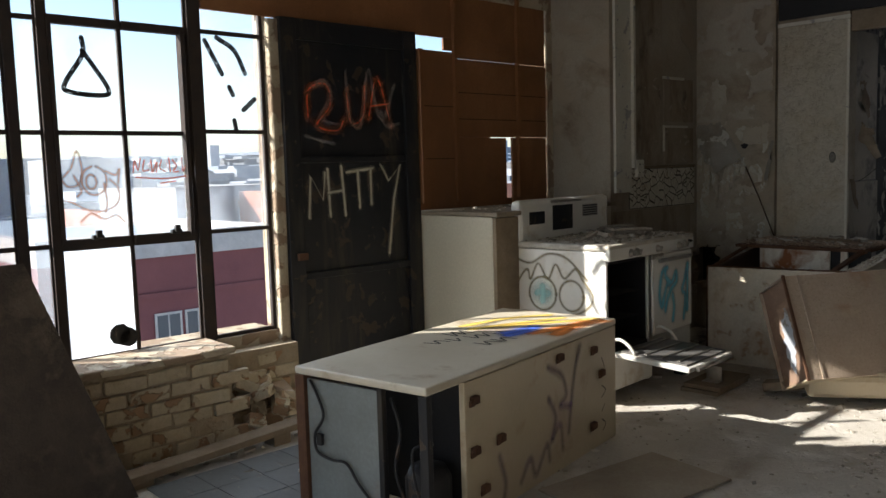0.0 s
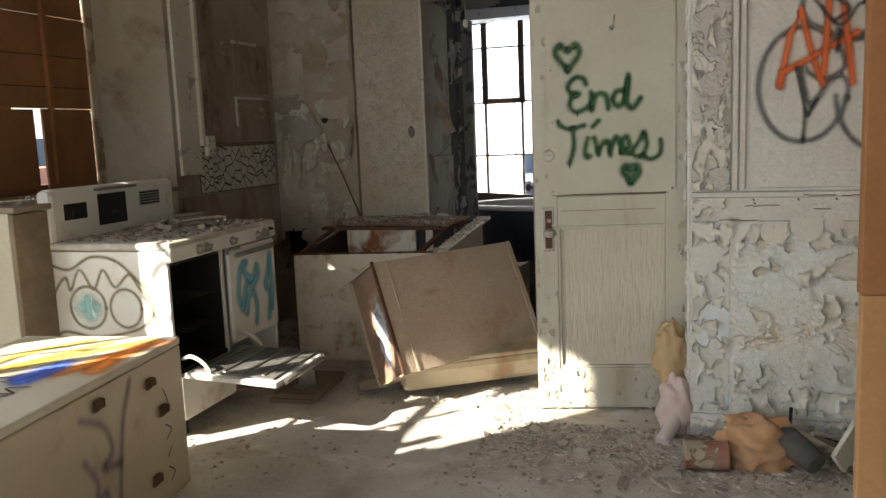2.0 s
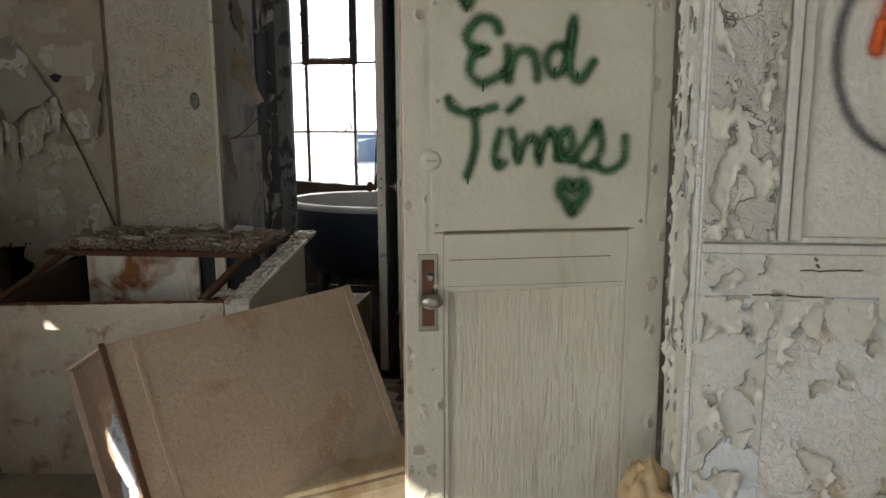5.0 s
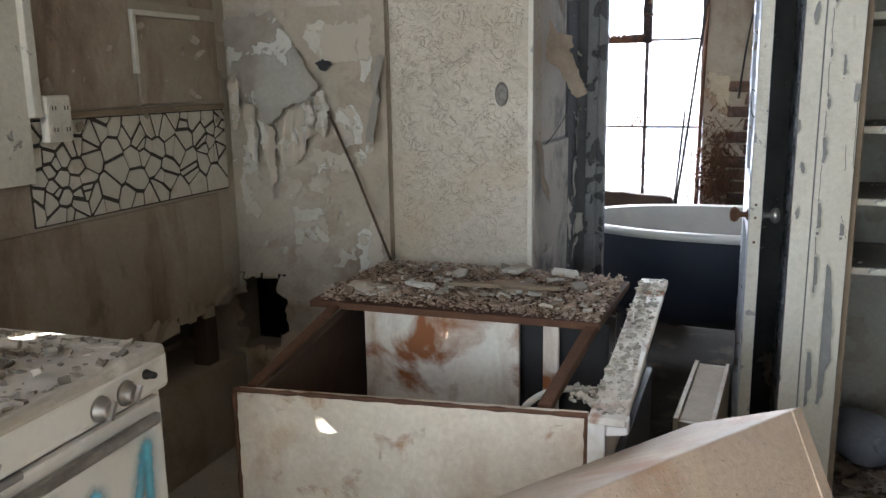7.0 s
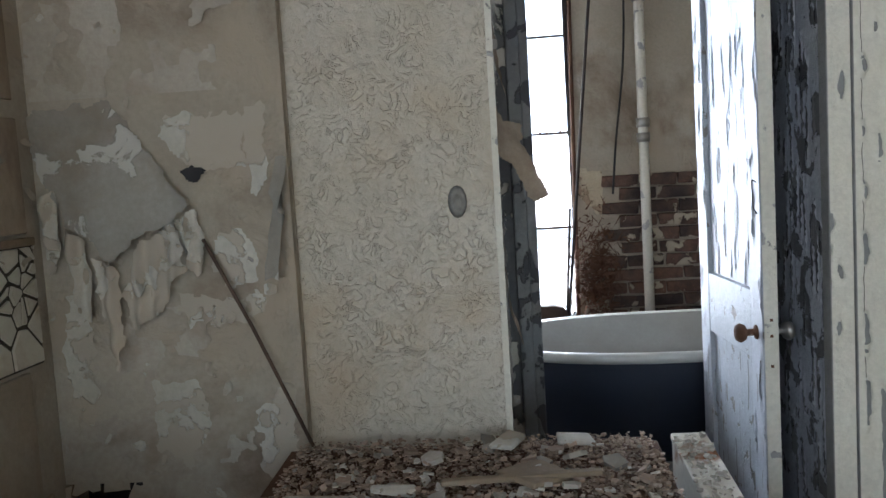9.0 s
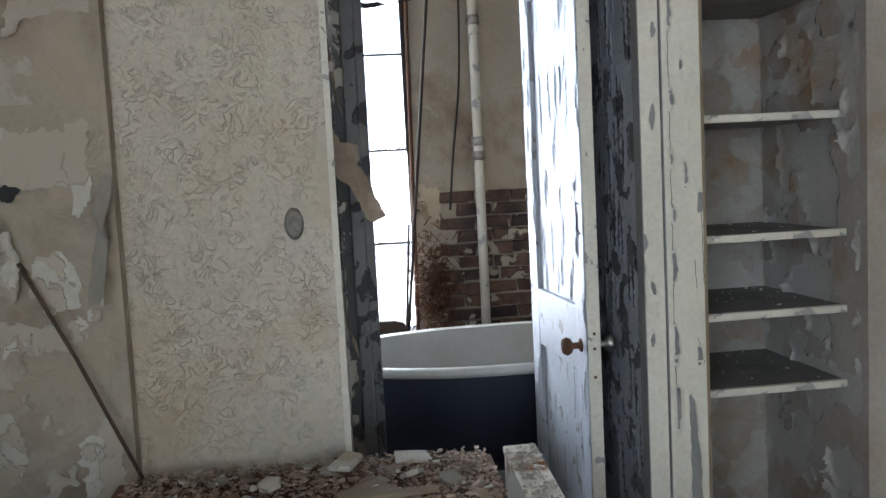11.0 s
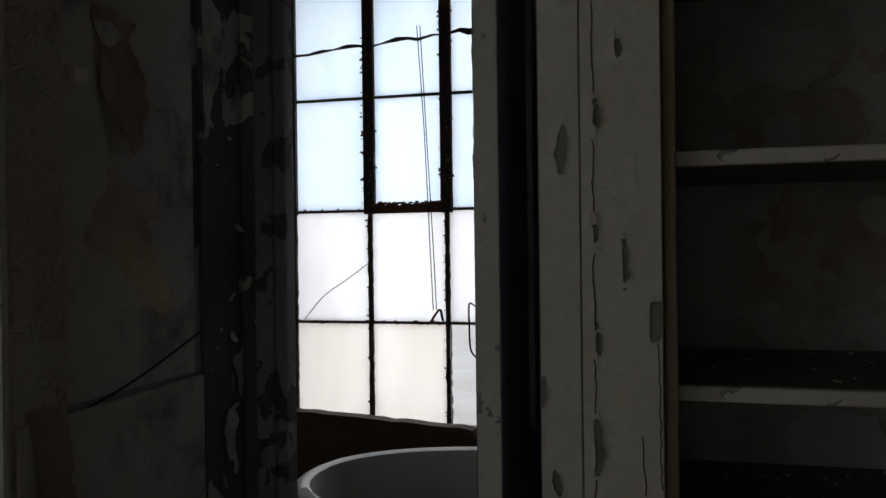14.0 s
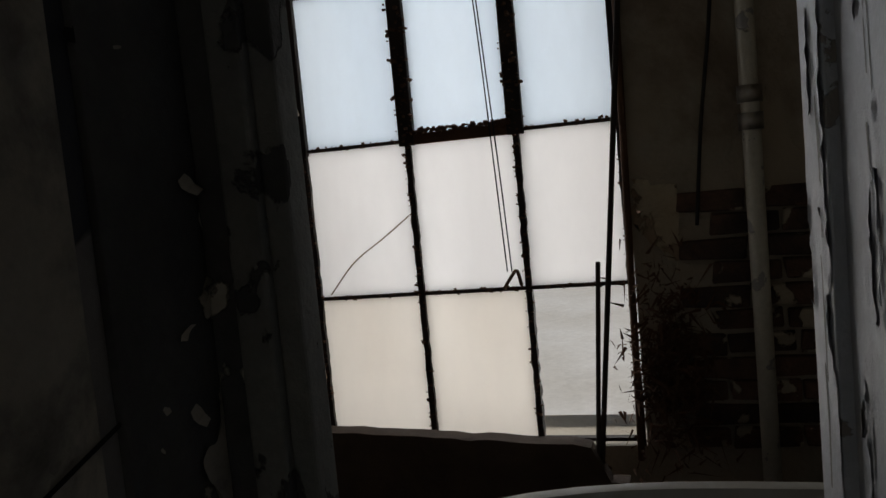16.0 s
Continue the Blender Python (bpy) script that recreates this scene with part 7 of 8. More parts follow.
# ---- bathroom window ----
# Row tints paint the outside light's gradient into the glass: bluish above, cream below.
G_FROST_LOW = glass_mat("cream_tinted_frosted_glass", 0.95, (0.90, 0.85, 0.79), 0.4)
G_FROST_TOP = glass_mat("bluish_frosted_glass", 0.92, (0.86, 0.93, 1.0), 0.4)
bw = structure("window_2", boxes((0.99, 8.27, 0.56, 1.02, 8.33, 2.8)), M_RUSTBAR, "rusty steel bathroom window with frosted panes, one pane missing", "window")
BX, BZ = (1.016, 1.403, 1.780, 2.115), (0.60, 1.124, 1.654, 2.190, 2.74)
for i, x in enumerate(BX):
    up = boxes((x - 0.010, 8.245, 0.58, x + 0.010, 8.285, 1.66))
    bmesh.ops.subdivide_edges(up, edges=[e for e in up.edges if abs(e.verts[0].co.z - e.verts[1].co.z) > 0.5], cuts=40)
    rough_edge(up, 0.005, i, 40)
    part("glazing_bar", up, M_RUSTBAR, bw)
    w = 0.027 if i in (1, 2) else 0.014
    up = B()
    box(up, x - w, 8.238, 1.64, x + w, 8.29, 2.78, bevel=0.003)
    part("sash_stile" if i in (1, 2) else "glazing_bar", up, M_RUSTBAR, bw)
for j, z in enumerate(BZ):
    for i in range(3):
        th = 0.024 if (j, i) == (2, 1) else 0.008
        part("sash_rail" if th > 0.01 else "glazing_bar", boxes((BX[i] + 0.008, 8.242 if th > 0.01 else 8.25, z - th * 0.5, BX[i + 1] - 0.008, 8.28, z + th)), M_RUST if th > 0.01 else M_RUSTBAR, bw)
        if j < 4 and (i, j) != (2, 0):
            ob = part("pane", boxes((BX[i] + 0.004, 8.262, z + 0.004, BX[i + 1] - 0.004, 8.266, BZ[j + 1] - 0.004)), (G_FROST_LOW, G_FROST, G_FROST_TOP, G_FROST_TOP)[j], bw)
            ob.visible_shadow = False
            WB = Matrix(((1, 0, 0, 0), (0, 0, -1, 8.262), (0, 1, 0, 0), (0, 0, 0, 1)))
            if (i, j) == (0, 1):
                bm = B()
                ribbon(bm, WB, [(1.06, 1.14), (1.16, 1.25), (1.28, 1.33), (1.38, 1.40)], 0.005, 0.002)
                part("crack", bm, M_WOODOLD, bw)
bm = B()
tube(bm, smooth_line([(1.66, 8.20, 2.5), (1.69, 8.20, 2.0), (1.71, 8.20, 1.5), (1.72, 8.21, 1.19)]), 0.0025, 5)
tube(bm, smooth_line([(1.675, 8.20, 2.5), (1.70, 8.20, 2.0), (1.725, 8.20, 1.5), (1.735, 8.21, 1.19)]), 0.0025, 5)
tagged(part("pull_chain", bm, M_STEELBLK), "thin dark pull chain hanging at the window", "chain")
bm = B()
tube(bm, smooth_line([(1.70, 8.23, 1.13), (1.73, 8.21, 1.17), (1.75, 8.22, 1.19), (1.76, 8.23, 1.14)]), 0.006, 6)
tagged(part("window_catch", bm, M_RUST), "rusty iron catch at the window", "catch")
for a, b, r in (((2.23, 7.78, 2.6), (1.952, 7.78, 0.0), 0.008), ((2.057, 7.78, 1.254), (1.965, 7.78, 0.0), 0.007), ((2.14, 8.235, 2.5), (2.11, 8.20, 0.55), 0.012)):
    bm = B()
    tube(bm, [a, b], r, 6)
    tagged(part("iron_rod", bm, M_RUSTBAR if r < 0.01 else M_RUST), "rusty iron rod leaning at the window", "rod")
bm = B()
rg = random.Random(97)
for bx in BX:
    debris(bm, rg, 130, lambda r: (bx + r.uniform(-0.014, 0.014), 8.240, r.uniform(0.6, 1.66)), 0.003, 0.010, 0.8)
for bz in BZ[1:3]:
    debris(bm, rg, 160, lambda r: (r.uniform(1.02, 2.11), 8.246, bz + r.uniform(-0.006, 0.010)), 0.003, 0.010, 0.8)
debris(bm, rg, 260, lambda r: (r.uniform(1.42, 1.77), 8.232 + r.uniform(-0.006, 0.012), 1.676 + 0.012 * r.random()), 0.004, 0.014, 0.7)
debris(bm, rg, 160, lambda r: (1.405 + r.uniform(-0.034, 0.034), 8.232, r.uniform(1.66, 2.6)), 0.004, 0.013, 0.8)
debris(bm, rg, 160, lambda r: (1.782 + r.uniform(-0.034, 0.034), 8.232, r.uniform(1.66, 2.6)), 0.004, 0.013, 0.8)
part("rust_scale", bm, M_RUST, bw, "flaking rust scale on the sash", kind="stuff")
bm = B()
sheet(bm, Matrix(((1, 0, 0, 0), (0, 0, -1, 8.18), (0, 1, 0, 0), (0, 0, 0, 1))), [(0.95, 2.385, 0), (2.16, 2.46, 0), (2.16, 2.475, 0), (0.95, 2.40, 0)], 20, 1, 0.01, 2)
tagged(part("hanging_wire", bm, M_RUSTBAR), "sagging wire strip across the window", "wire")
# brick reveal on both sides of the window
M_BRICKOLD = surf("old_orange_brick", (0.56, 0.34, 0.20), (0.64, 0.50, 0.34), (0.70, 0.62, 0.48), vary=True, scale=5, peel=0.3, peel_scale=9, bump=1.0, relief=0.3, relief_scale=20, island=0.3)
bath = bpy.data.objects["wall_bath"]
bmeshes = [mesh_of("brick", lump(0.10, 0.05, 0.066, 30 + k, 0.020), M_BRICKOLD) for k in range(4)]
for r in range(28):
    o = new("brick", bmeshes[r % 4])
    o.parent = bath
    o.matrix_world = pose(0.895 + rng.uniform(-0.02, 0.022), 8.20 + rng.uniform(-0.012, 0.006), 0.62 + r * 0.078, rng.uniform(-5, 5), rng.uniform(-7, 7), rng.uniform(-14, 14))
M_BRICKDARK = surf("sooty_dark_brick", (0.22, 0.12, 0.08), (0.07, 0.05, 0.042), (0.42, 0.36, 0.27), vary=True, stain=(0.025, 0.02, 0.02), stain_amount=0.55, stain_scale=3, scale=6, peel=0.12, peel_scale=8, bump=1.0, relief=0.3, relief_scale=22)
dmeshes = [mesh_of("brick", lump(0.20, 0.03, 0.064, 50 + k, 0.014), M_BRICKDARK) for k in range(4)]
for r in range(11):
    x = 2.27 + (0.1 if r % 2 else 0) - (0.08 if r < 5 else 0)
    while x < 2.86:
        o = new("brick", dmeshes[rng.randrange(4)])
        o.parent = bath
        o.matrix_world = pose(x, 8.225 + rng.uniform(-0.004, 0.004), 0.58 + r * 0.076, 0, 0, rng.uniform(-1, 1))
        x += 0.212
bm = B()
rg = random.Random(95)
for _ in range(1500):
    a = rg.uniform(0, 6.28)
    c = Vector((2.22 + 0.12 * rg.gauss(0, 0.5), 8.17 + 0.02 * rg.gauss(0, 1), 0.86 + 0.18 * rg.gauss(0, 0.8)))
    tip = c + Vector((rg.gauss(0, 0.03), -abs(rg.gauss(0, 0.03)), rg.gauss(0, 0.03)))
    s = Vector((rg.gauss(0, 1), rg.gauss(0, 1), rg.gauss(0, 1))).normalized() * 0.006
    bm.faces.new([bm.verts.new(p) for p in (c + s, c - s, tip)])
tagged(part("rusted_mass", bm, M_RUST), "crumbling dark rusted mass on the brick wall", "debris", kind="stuff")
pp = thing("waste_pipe", pose(2.50, 8.15, 0), "pale painted vertical pipe against brick", "pipe")
bm = B()
tube(bm, [(0, 0, 0), (0, 0, H)], 0.027, 14)
part("pipe", bm, M_TRIM, pp)
for z in (1.68, 1.60, 2.35):
    bm = B()
    tube(bm, [(0, 0, z - 0.025), (0, 0, z + 0.025)], 0.036, 14)
    part("collar", bm, M_CHROME, pp)
bm = B()
tube(bm, smooth_line([(2.44, 8.19, 2.9), (2.42, 8.2, 2.1), (2.36, 8.2, 1.6), (2.33, 8.2, 1.3)]), 0.006, 6)
tagged(part("hanging_cable", bm, M_STEELBLK), "thin dark cable hanging on the plaster", "cable")
# charred board leaning before the window
bo = thing("fallen_board", pose(0.93, 7.74, 0), "charred curved board fallen against the window", "board")
bm = B()
n = 24
prof = [(k / n * 1.17, 0.815 - 0.065 * (k / n) ** 1.1 + 0.012 * noise.noise(Vector((k * 0.7, 0, 0))) - (0.10 if k > n - 2 else 0)) for k in range(n + 1)]
# Extended down to the floor to block window light under the tub.
rowa = [bm.verts.new((x, 0.0, z)) for x, z in prof] + [bm.verts.new((x, 0.0, 0.02)) for x, _ in prof[::-1]]
rowb = [bm.verts.new((v.co.x, 0.035 + 0.04 * v.co.z, v.co.z)) for v in rowa]
bm.faces.new(rowa)
bm.faces.new(rowb[::-1])
for i in range(len(rowa)):
    j = (i + 1) % len(rowa)
    bm.faces.new((rowa[i], rowb[i], rowb[j], rowa[j]))
part("board", bm, M_DARKWOOD, bo)
for x in (0.05, 1.1):
    part("support", boxes((x, -0.06, 0, x + 0.05, -0.004, 0.32)), M_DARKWOOD, bo)
bs = bpy.data.objects["wall_bath"]
bm = B()
sheet(bm, Matrix(((1, 0, 0, 0), (0, 0, -1, 8.245), (0, 1, 0, 0), (0, 0, 0, 1))), [(2.14, 1.30, 0.01), (2.27, 1.16, 0.014), (2.28, 1.43, 0.012), (2.14, 1.46, 0.01)], wave=0.01, seed=5)
part("plaster_patch", bm, M_BRICKPAINT, bs, "cream plaster patch")

# ---- loose boards ----
lb = thing("leaning_board", pose(0, 0, 0), "large dark stained board leaning beside the window", "board")
bm = B()
q = [Vector((0.62, 0.80, 0.0)), Vector((0.62, -0.55, 0.0)), Vector((0.42, -0.55, 1.03)), Vector((0.42, 0.47, 1.04))]
n = (q[1] - q[0]).cross(q[3] - q[0]).normalized() * 0.02
a = [bm.verts.new(p) for p in q]
b = [bm.verts.new(p - n) for p in q]
bm.faces.new(a)
bm.faces.new(b[::-1])
for i in range(4):
    bm.faces.new((a[i], b[i], b[(i + 1) % 4], a[(i + 1) % 4]))
part("sheet", bm, surf("dark_stained_board", (0.10, 0.078, 0.06), (0.055, 0.042, 0.034), scale=5, grain=120, bump=0.8, relief=0.2, relief_scale=45, stain=(0.14, 0.11, 0.08), stain_amount=0.35, stain_scale=5), lb)
pk = thing("floor_plank", pose(0.47, 0.70, 0.03, 1.5, 0, 4), "dusty grey wooden plank lying along the wall", "plank")
bm = B()
box(bm, 0, 0, 0, 0.11, 1.05, 0.035, bevel=0.004)
rough_edge(bm, 0.003, 2)
part("plank", bm, M_WOODOLD, pk)
part("block", boxes((0.01, 0.1, -0.03, 0.1, 0.2, 0.0), (0.01, 0.85, -0.055, 0.1, 0.95, 0.0)), M_WOODOLD, pk)
fb = thing("floor_board", pose(1.86, 2.02, 0.004, 0, 0, -8), "thin plywood piece lying on the floor", "board")
bm = B()
box(bm, 0, 0, 0, 0.44, 0.72, 0.012, bevel=0.003)
part("sheet", bm, surf("grey_brown_plywood", (0.46, 0.41, 0.33), (0.37, 0.31, 0.24), scale=4, bump=0.4), fb)
# pale floor tiles by the plank
ft = structure("floor_tiles", boxes((0.55, 0.95, 0.0, 1.30, 1.75, 0.003)), M_FLOOR, "patch of old pale vinyl tiles", "floor")
M_VINYL = surf("pale_vinyl_tile", (0.15, 0.16, 0.16), (0.11, 0.115, 0.115), (0.17, 0.145, 0.12), scale=3, peel=0.2, peel_scale=6, peel_soft=0.15, bump=0.3, rough=0.5)
tile = B()
box(tile, 0, 0, 0.003, 0.222, 0.222, 0.007)
tile_mesh = mesh_of("vinyl_tile", tile, M_VINYL)
for i in range(3):
    for j in range(4):
        o = new("vinyl_tile", tile_mesh)
        o.parent = ft
        o.matrix_world = pose(0.58 + i * 0.226, 0.86 + j * 0.226, 0, 0, 0, rng.uniform(-0.6, 0.6))
# rubble under the window end
rc = thing("brick_rubble", pose(0.15, 1.5, 0), "heap of broken brick and plaster beside the low wall", "rubble")
for k in range(16):
    bm = lump(rng.uniform(0.08, 0.2), rng.uniform(0.07, 0.12), rng.uniform(0.05, 0.08), 200 + k, 0.02)
    o = part("broken_brick", bm, M_BRICKLOW if k % 3 else M_BRICKOLD, rc)
    o.matrix_local = pose(rng.uniform(-0.08, 0.22), rng.uniform(0.02, 0.38), 0.0 + (k % 4) * 0.07, rng.uniform(-25, 25), rng.uniform(-25, 25), rng.uniform(0, 180))
bm = B()
debris(bm, random.Random(101), 120, lambda r: (r.uniform(0.1, 0.35), r.uniform(-0.75, 0.3), 0.001), 0.008, 0.05, 0.35)
part("chips", bm, M_DEBRIS, rc, kind="stuff")

# ---- plywood edge seen beside the right wall ----
rp = thing("plywood_door", pose(3.99, 2.0, 0, 0, 0, 8), "brown plywood sheet standing on end", "board")
bm = B()
box(bm, 0, 0, 1.01, 0.55, 0.03, 2.3, bevel=0.003)
part("upper_sheet", bm, M_PLY, rp, "dark varnished upper part")
bm = B()
box(bm, 0.004, 0.003, 0.0, 0.55, 0.028, 1.008, bevel=0.003)
part("lower_sheet", bm, surf("pale_brown_plywood", (0.44, 0.25, 0.12), (0.36, 0.19, 0.085), scale=2.5, bump=0.2, streak=5, stain=(0.28, 0.14, 0.06), stain_amount=0.4, stain_scale=3), rp, "paler lower part")
gp = thing("plasterboard_sheet", pose(4.29, 3.26, 0, -4, 0, 6), "thin grey-white panel leaning behind the plywood", "panel")
bm = B()
box(bm, 0, 0, 0, 0.45, 0.012, 0.54, bevel=0.002)
part("sheet", bm, M_SCUFF, gp)


# ---- clutter at the foot of the right wall ----
def crumple(bm, c, rx, ry, rz, amount, seed, n=14, m=18):
    """A crumpled closed bag."""
    rows = []
    for i in range(n + 1):
        ph = math.pi * i / n
        row = []
        for j in range(m):
            th = 2 * math.pi * j / m
            d = Vector((math.sin(ph) * math.cos(th), math.sin(ph) * math.sin(th), math.cos(ph)))
            k = 1 + amount * noise.noise(d * 2.2 + Vector((seed, 0, 0))) + amount * 0.5 * abs(noise.noise(d * 5 + Vector((0, seed, 0)))) + amount * 0.25 * abs(noise.noise(d * 12 + Vector((0, 0, seed))))
            row.append(bm.verts.new(Vector(c) + Vector((d.x * rx, d.y * ry, d.z * rz)) * k))
        rows.append(row)
    for a, b in zip(rows, rows[1:]):
        for j in range(m):
            f = bm.faces.new((a[j], a[(j + 1) % m], b[(j + 1) % m], b[j]))
            f.smooth = True
    bmesh.ops.remove_doubles(bm, verts=bm.verts[:], dist=1e-5)


bm = B()
crumple(bm, (3.495, 3.89, 0.34), 0.072, 0.05, 0.14, 0.36, 3, 28, 36)
tagged(part("tan_bag", bm, surf("tan_plastic_bag", (0.52, 0.38, 0.22), (0.42, 0.29, 0.15), scale=8, rough=0.4, bump=0.5, spec=0.5)), "crumpled tan plastic bag against the wall corner", "bag")
bm = B()
crumple(bm, (3.525, 3.84, 0.12), 0.075, 0.05, 0.13, 0.36, 9, 28, 36)
tagged(part("pink_bag", bm, surf("pale_pink_plastic_bag", (0.66, 0.54, 0.50), (0.58, 0.45, 0.40), scale=8, rough=0.4, bump=0.5, spec=0.5)), "crumpled pale pink plastic bag on the floor", "bag")
bt = thing("plastic_bottle", pose(3.50, 3.76, 0.045, 62, 20, 150), "crushed clear plastic bottle with a red cap", "bottle")
bm = B()
turned(bm, [(0.030, -0.09), (0.036, -0.08), (0.033, -0.03), (0.037, 0.0), (0.034, 0.05), (0.036, 0.08), (0.014, 0.12), (0.013, 0.135)], Matrix(), 16)
rough_edge(bm, 0.006, 7, 20)
part("body", bm, surf("cloudy_plastic", (0.62, 0.58, 0.55), (0.55, 0.50, 0.47), scale=10, rough=0.25, spec=0.6, bump=0.2), bt)
bm = B()
turned(bm, [(0.016, 0.133), (0.016, 0.155), (0.013, 0.158)], Matrix(), 16)
part("cap", bm, plain("red_plastic_cap", (0.45, 0.04, 0.05), 0.4), bt, "red cap")
cn = thing("paint_can", pose(3.66, 3.46, 0.062, 0, 90, 8), "rusty red paint can lying on its side", "can")
bm = B()
turned(bm, [(0.055, -0.085), (0.060, -0.085), (0.060, -0.078), (0.056, -0.072), (0.056, 0.07), (0.060, 0.078), (0.060, 0.085), (0.054, 0.085), (0.052, 0.07), (0.052, -0.06)], Matrix(), 26)
part("body", bm, surf("rusty_red_tin", (0.30, 0.06, 0.045), (0.28, 0.20, 0.14), (0.42, 0.36, 0.28), scale=6, peel=0.3, peel_scale=9, bump=0.5, rough=0.6), cn)
bm = B()
turned(bm, [(0.050, -0.083), (0.050, -0.080)], Matrix(), 22)
part("lid", bm, M_CHROME, cn)
bm = B()
crumple(bm, (3.86, 3.56, 0.085), 0.14, 0.10, 0.11, 0.45, 14, 28, 36)
tagged(part("orange_cloth", bm, surf("faded_orange_cloth", (0.58, 0.33, 0.16), (0.48, 0.30, 0.18), scale=9, rough=0.9, bump=0.4)), "faded orange cloth crumpled on the floor", "cloth")
bm = B()
tube(bm, [(3.92, 3.62, 0.13), (3.98, 3.52, 0.11), (4.06, 3.44, 0.07)], [0.05, 0.055, 0.045], 12)
tagged(part("grey_pipe_piece", bm, surf("dark_grey_cast_iron", (0.08, 0.08, 0.085), (0.12, 0.11, 0.10), scale=8, bump=0.6)), "short piece of dark grey pipe", "pipe")
for k, (x, y, z, l, w, h, rx, ry, rz, mt) in enumerate(((4.0, 3.66, 0.10, 0.30, 0.035, 0.015, 0, 16, -30, M_TRIM), (4.06, 3.70, 0.06, 0.28, 0.04, 0.02, 0, 10, -20, M_WOODOLD), (4.10, 3.62, 0.05, 0.22, 0.03, 0.02, 0, 4, -8, M_TRIM), (4.16, 3.46, 0.04, 0.22, 0.02, 0.10, 0, -40, 50, M_TRIM), (3.70, 3.70, 0.03, 0.20, 0.03, 0.012, 0, -6, 8, M_WOODOLD), (3.60, 3.60, 0.02, 0.12, 0.05, 0.02, 10, 5, 70, M_WOODOLD))):
    bm = B()
    box(bm, 0, 0, 0, l, w, h, bevel=0.003)
    rough_edge(bm, 0.004, k)
    o = tagged(part("wood_scrap", bm, mt), "broken strip of painted wood among the rubbish", "wood", "wood scraps")
    o.matrix_world = pose(x, y, z, rx, ry, rz)
bm = B()
tube(bm, smooth_line([(3.99, 3.79, 0.17), (3.985, 3.75, 0.10), (3.99, 3.74, 0.05), (3.97, 3.76, 0.02)]), 0.007, 6)
tagged(part("black_cable", bm, M_BLACK), "short black cable at the wall foot", "cable")

# ---- closet floor ----
for x, y, rz, mt, lb2 in ((2.86, 6.12, 20, surf("grey_blue_plastic", (0.26, 0.28, 0.32), (0.20, 0.21, 0.24), scale=5, rough=0.5), "dusty grey-blue plastic container"), (3.06, 6.12, 70, surf("dusty_grey_jug_plastic", (0.30, 0.29, 0.27), (0.22, 0.21, 0.19), scale=5, rough=0.6), "dusty grey plastic jug lying down")):
    j = thing("plastic_jug", pose(x, y, 0.11, 78, 0, rz), lb2, "jug")
    bm = B()
    turned(bm, [(0.07, -0.13), (0.095, -0.12), (0.10, -0.05), (0.10, 0.05), (0.085, 0.10), (0.04, 0.14), (0.028, 0.145)], Matrix(), 20)
    part("body", bm, mt, j)
    bm = B()
    turned(bm, [(0.03, 0.14), (0.033, 0.145), (0.033, 0.17), (0.02, 0.172), (0.018, 0.15)], Matrix(), 18)
    part("neck", bm, mt, j)
bm = B()
debris(bm, random.Random(120), 500, lambda r: (r.uniform(2.7, 3.2), r.uniform(5.80, 6.33), 0.0), 0.006, 0.03, 0.3)
debris(bm, random.Random(121), 70, lambda r: (r.uniform(2.72, 3.18), r.uniform(5.75, 6.30), r.uniform(0.0, 0.05)), 0.03, 0.085, 0.2)
debris(bm, random.Random(122), 160, lambda r: (r.uniform(2.3, 3.2), r.uniform(5.0, 5.75), 0.0), 0.01, 0.07, 0.25)
tagged(part("closet_litter", bm, surf("brown_grey_litter", (0.42, 0.37, 0.30), (0.26, 0.20, 0.15), scale=9, bump=0.6, rough=0.95, island=0.7)), "plaster crumbs on the closet floor", "debris", kind="stuff")
bm = B()
box(bm, 0, 0, 0, 0.10, 0.02, 0.55, bevel=0.004)
o = tagged(part("broken_stick", bm, M_DARKWOOD), "dark broken slat leaning in the closet", "wood")
o.matrix_world = pose(3.10, 6.20, 0.02, 0, 40, 0)

# ---- grit and rubble on the floor ----
def on_floor(r):
    while True:
        x, y = r.uniform(0.3, 5.4), r.uniform(-1.0, 5.6)
        if x > 3.5 and y > 3.78:
            continue
        if r.random() < 0.30 + 0.7 * max(0, noise.noise(Vector((x * 0.9, y * 0.9, 3)))) + (0.5 if x > 2.6 and y > 3.0 else 0):
            return (x, y, 0.0)


bm = B()
r7 = random.Random(140)
debris(bm, r7, 5200, on_floor, 0.003, 0.016, 0.4)
debris(bm, r7, 240, on_floor, 0.015, 0.045, 0.3)
tagged(part("floor_grit", bm, M_DEBRIS), "scattered plaster grit and chips on the floor", "debris", kind="stuff")
bm = B()
debris(bm, r7, 5200, lambda r: (r.uniform(2.7, 4.3), 3.85 - abs(r.gauss(0, 0.30)), 0.0), 0.003, 0.016, 0.5)
debris(bm, r7, 420, lambda r: (r.uniform(2.7, 4.3), 3.80 - abs(r.gauss(0, 0.35)), 0.004), 0.010, 0.045, 0.22)
debris(bm, r7, 500, lambda r: (r.uniform(0.75, 1.3), r.uniform(4.5, 5.55), 0.0), 0.006, 0.05, 0.4)
debris(bm, r7, 260, lambda r: (r.uniform(1.7, 2.9), r.uniform(3.9, 4.6), 0.0), 0.004, 0.03, 0.4)
tagged(part("plaster_rubble", bm, M_DEBRIS), "heaps of grey plaster rubble along the walls", "debris", kind="stuff")
bm = B()
tube(bm, [(2.02, 5.70, 2.29), (2.02, 5.70, 2.12)], 0.003, 6)
turned(bm, [(0.012, 0), (0.02, 0.02), (0.012, 0.05)], Matrix.Translation((2.02, 5.70, 2.08)), 10)
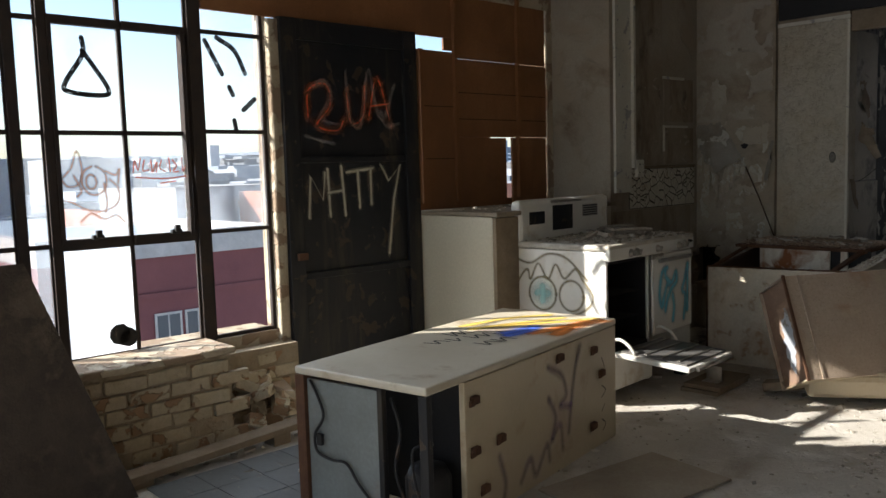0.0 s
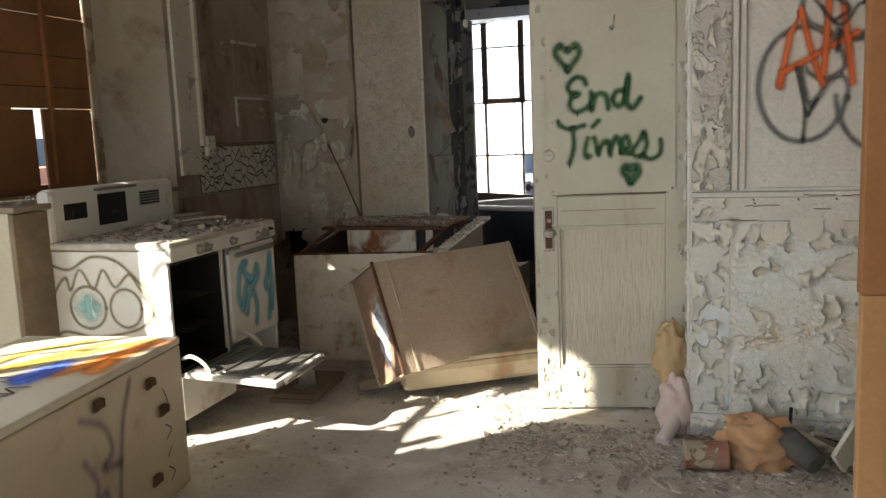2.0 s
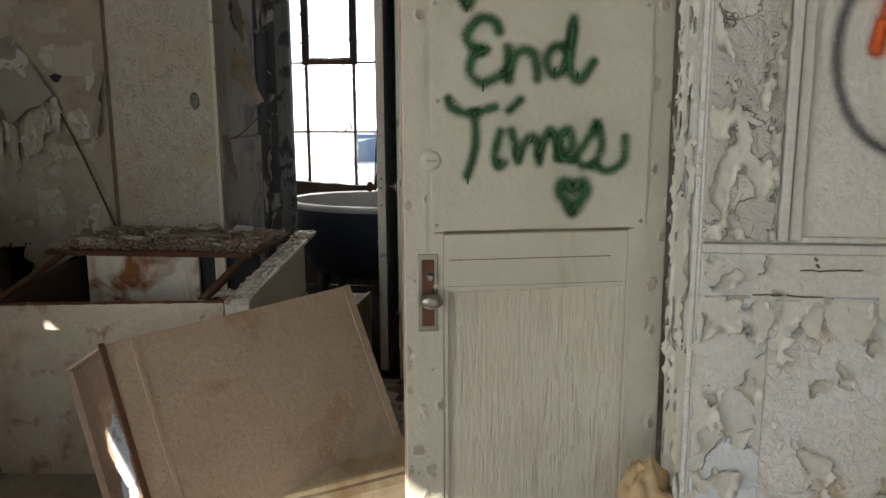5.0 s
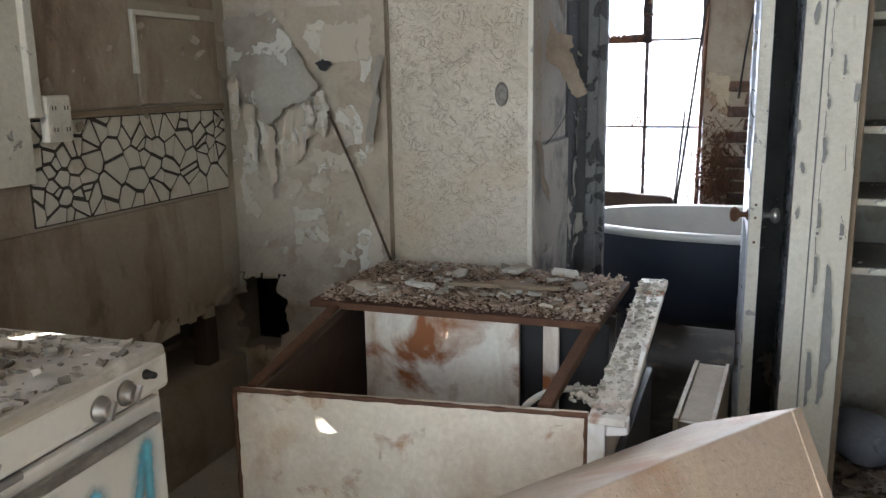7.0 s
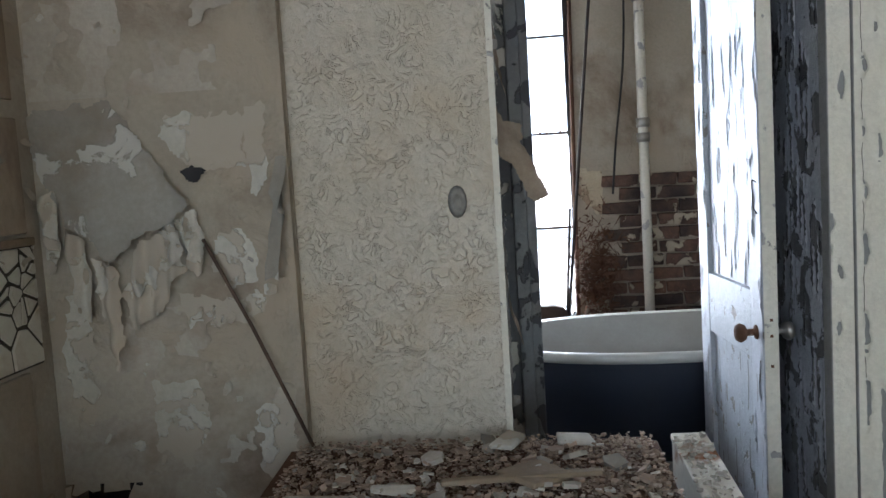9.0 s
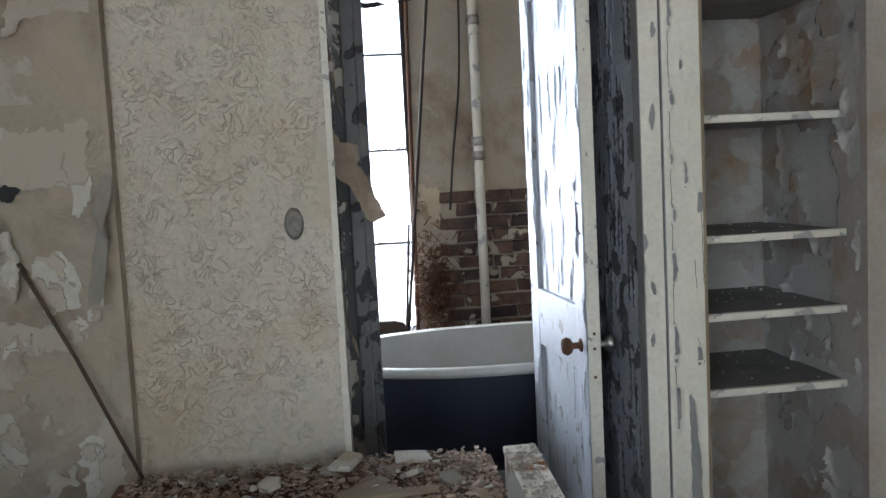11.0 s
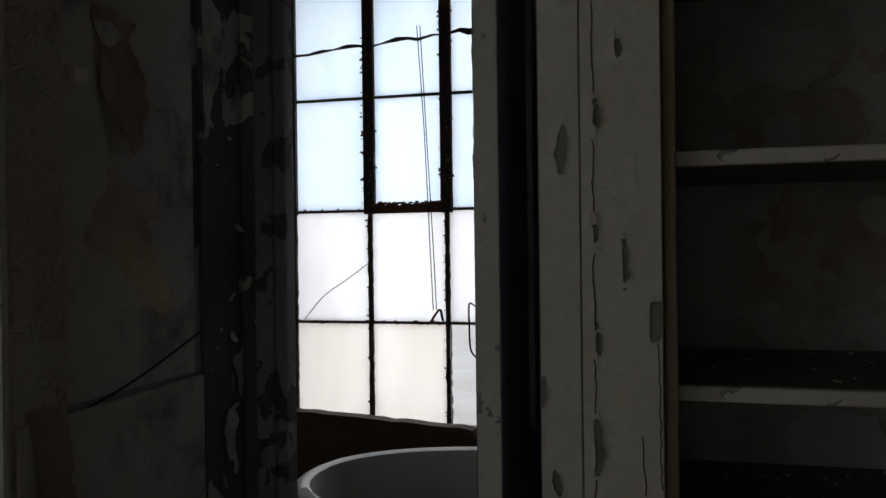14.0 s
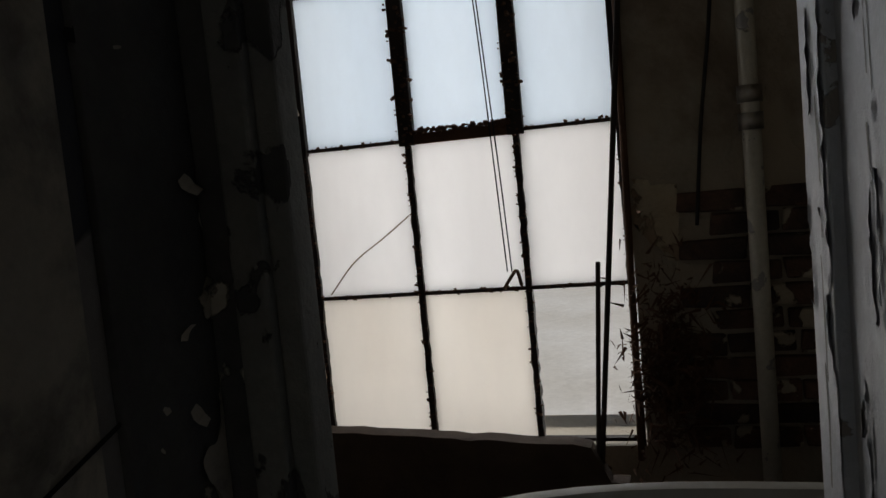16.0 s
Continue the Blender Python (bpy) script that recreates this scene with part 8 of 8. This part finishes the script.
tagged(part("hanging_socket", bm, M_TRIM), "old lamp socket hanging on a cord", "lamp socket")

# ---- outside: city below ----
GZ = -24.0
# Distance haze is put into the bluish ground, roof and far block colours.
M_CITY = surf("haze_painted_city_ground", (0.22, 0.28, 0.34), (0.16, 0.21, 0.27), (0.40, 0.42, 0.44), scale=0.02, grain=0.5, peel=0.35, peel_scale=0.03, bump=0.0)


def land(x, y):
    """The land is flat below the building and climbs slowly to the horizon."""
    return GZ + 0.036 * max(0.0, math.hypot(x, y) - 90)


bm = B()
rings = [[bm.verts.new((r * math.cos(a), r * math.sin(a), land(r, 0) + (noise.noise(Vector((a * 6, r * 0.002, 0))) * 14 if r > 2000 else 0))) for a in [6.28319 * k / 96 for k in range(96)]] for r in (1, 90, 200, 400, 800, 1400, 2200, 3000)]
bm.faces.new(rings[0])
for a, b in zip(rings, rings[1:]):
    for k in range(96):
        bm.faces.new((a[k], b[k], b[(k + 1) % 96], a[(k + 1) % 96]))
structure("ground", bm, M_CITY, "city ground far below, haze painted into its colour", "ground")
M_REDBR = surf("dark_red_brick_front", (0.22, 0.08, 0.075), (0.17, 0.06, 0.06), scale=0.6, grain=20, bump=0.2)
M_ORBR = surf("orange_brick_front", (0.42, 0.19, 0.12), (0.34, 0.15, 0.10), scale=0.6, grain=20, bump=0.2)
M_PALE = surf("pale_concrete_front", (0.36, 0.36, 0.36), (0.28, 0.29, 0.30), scale=0.4, grain=10, bump=0.2)
M_ROOF = surf("pale_hazed_roof_gravel", (0.28, 0.33, 0.38), (0.20, 0.25, 0.30), scale=0.2, grain=4, bump=0.1)
M_PANE = plain("dark_window_glass", (0.06, 0.07, 0.08), 0.15, 0, 0.6)
M_BAND = surf("pale_stone_band", (0.55, 0.50, 0.46), scale=2)


def building(name, x, y, w, d, z, rz, wall_mat, label, storey=3.2, step=2.6, bands=True, roof_mat=None):
    """A block with its near front at local x = 0, roof at z, windows on the front and one side."""
    b = thing(name, pose(x, y, GZ, 0, 0, rz), label, "building")
    h = z - GZ
    part("wall", boxes((-d, 0, 0, 0, w, h)), wall_mat, b)
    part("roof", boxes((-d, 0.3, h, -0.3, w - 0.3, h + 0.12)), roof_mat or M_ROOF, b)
    part("parapet", boxes((-0.35, -0.05, h - 0.3, 0.12, w + 0.05, h + 0.5), (-d, -0.05, h - 0.3, -0.35, 0.3, h + 0.5), (-d, w - 0.3, h - 0.3, -0.35, w + 0.05, h + 0.5)), M_BAND if bands else wall_mat, b)
    zz = h - 2.2
    while zz > max(3, h - 13):
        for k in range(int((w - 0.8) / step)):
            for s in (0, 1.05):
                yy = 0.9 + k * step + s
                win_o = part("window", boxes((0.0, yy - 0.02, zz - 1.55, 0.05, yy + 0.92, zz + 0.02)), M_BAND, b)
                part("pane", boxes((0.05, yy + 0.06, zz - 1.48, 0.06, yy + 0.42, zz - 0.06), (0.05, yy + 0.48, zz - 1.48, 0.06, yy + 0.84, zz - 0.06)), M_PANE, win_o)
        if bands:
            part("band", boxes((0.0, 0, zz + 0.55, 0.08, w, zz + 0.72)), wall_mat, b)
        zz -= storey
    return b


building("brick_block", -22, 7.0, 8.2, 14, -0.9, 0, M_REDBR, "dark red brick block with pale cornice and paired windows")
building("orange_block", -24, 20.4, 10, 10, 0.1, 0, M_ORBR, "sunlit orange brick block with flat roof", bands=False)
building("pale_block", -34, 17.0, 6.5, 10, 0.4, 0, M_PALE, "pale concrete block with rows of windows", bands=False)
building("long_warehouse", -62, -40, 130, 40, -3.2, 0, M_PALE, "long low warehouse with a wide pale roof", storey=4, step=9, bands=False)
building("brick_warehouse", -46, 18, 24, 10, -1.0, 0, M_ORBR, "low orange brick warehouse", step=5, bands=False)
building("bath_side_block", -40, 27, 60, 55, -6, -90, M_PALE, "pale low block with a white roof seen from the bathroom", step=6, bands=False, roof_mat=surf("white_roof_sheet", (0.78, 0.78, 0.77), (0.62, 0.60, 0.56), scale=0.15, grain=4, bump=0.1))
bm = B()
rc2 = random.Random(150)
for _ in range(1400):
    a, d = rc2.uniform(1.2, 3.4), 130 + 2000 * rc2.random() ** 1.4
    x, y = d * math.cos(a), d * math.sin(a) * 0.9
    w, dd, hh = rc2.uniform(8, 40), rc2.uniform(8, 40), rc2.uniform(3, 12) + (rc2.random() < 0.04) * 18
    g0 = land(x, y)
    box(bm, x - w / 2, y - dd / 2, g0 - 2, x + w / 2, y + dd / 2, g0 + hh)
tagged(part("far_city", bm, surf("far_city_blocks", (0.52, 0.54, 0.56), (0.26, 0.31, 0.38), scale=0.01, grain=0.2, bump=0.0, island=0.75)), "low city blocks in the distance, haze painted into their colour", "city", kind="stuff")
tw2 = thing("water_tower", pose(-330, 235, land(330, 235)), "slim water tower on the horizon", "tower")
bm = B()
turned(bm, [(3, 0), (2.6, 22), (5, 24), (5, 31), (1, 34)], Matrix(), 12)
part("tank", bm, M_BAND, tw2)
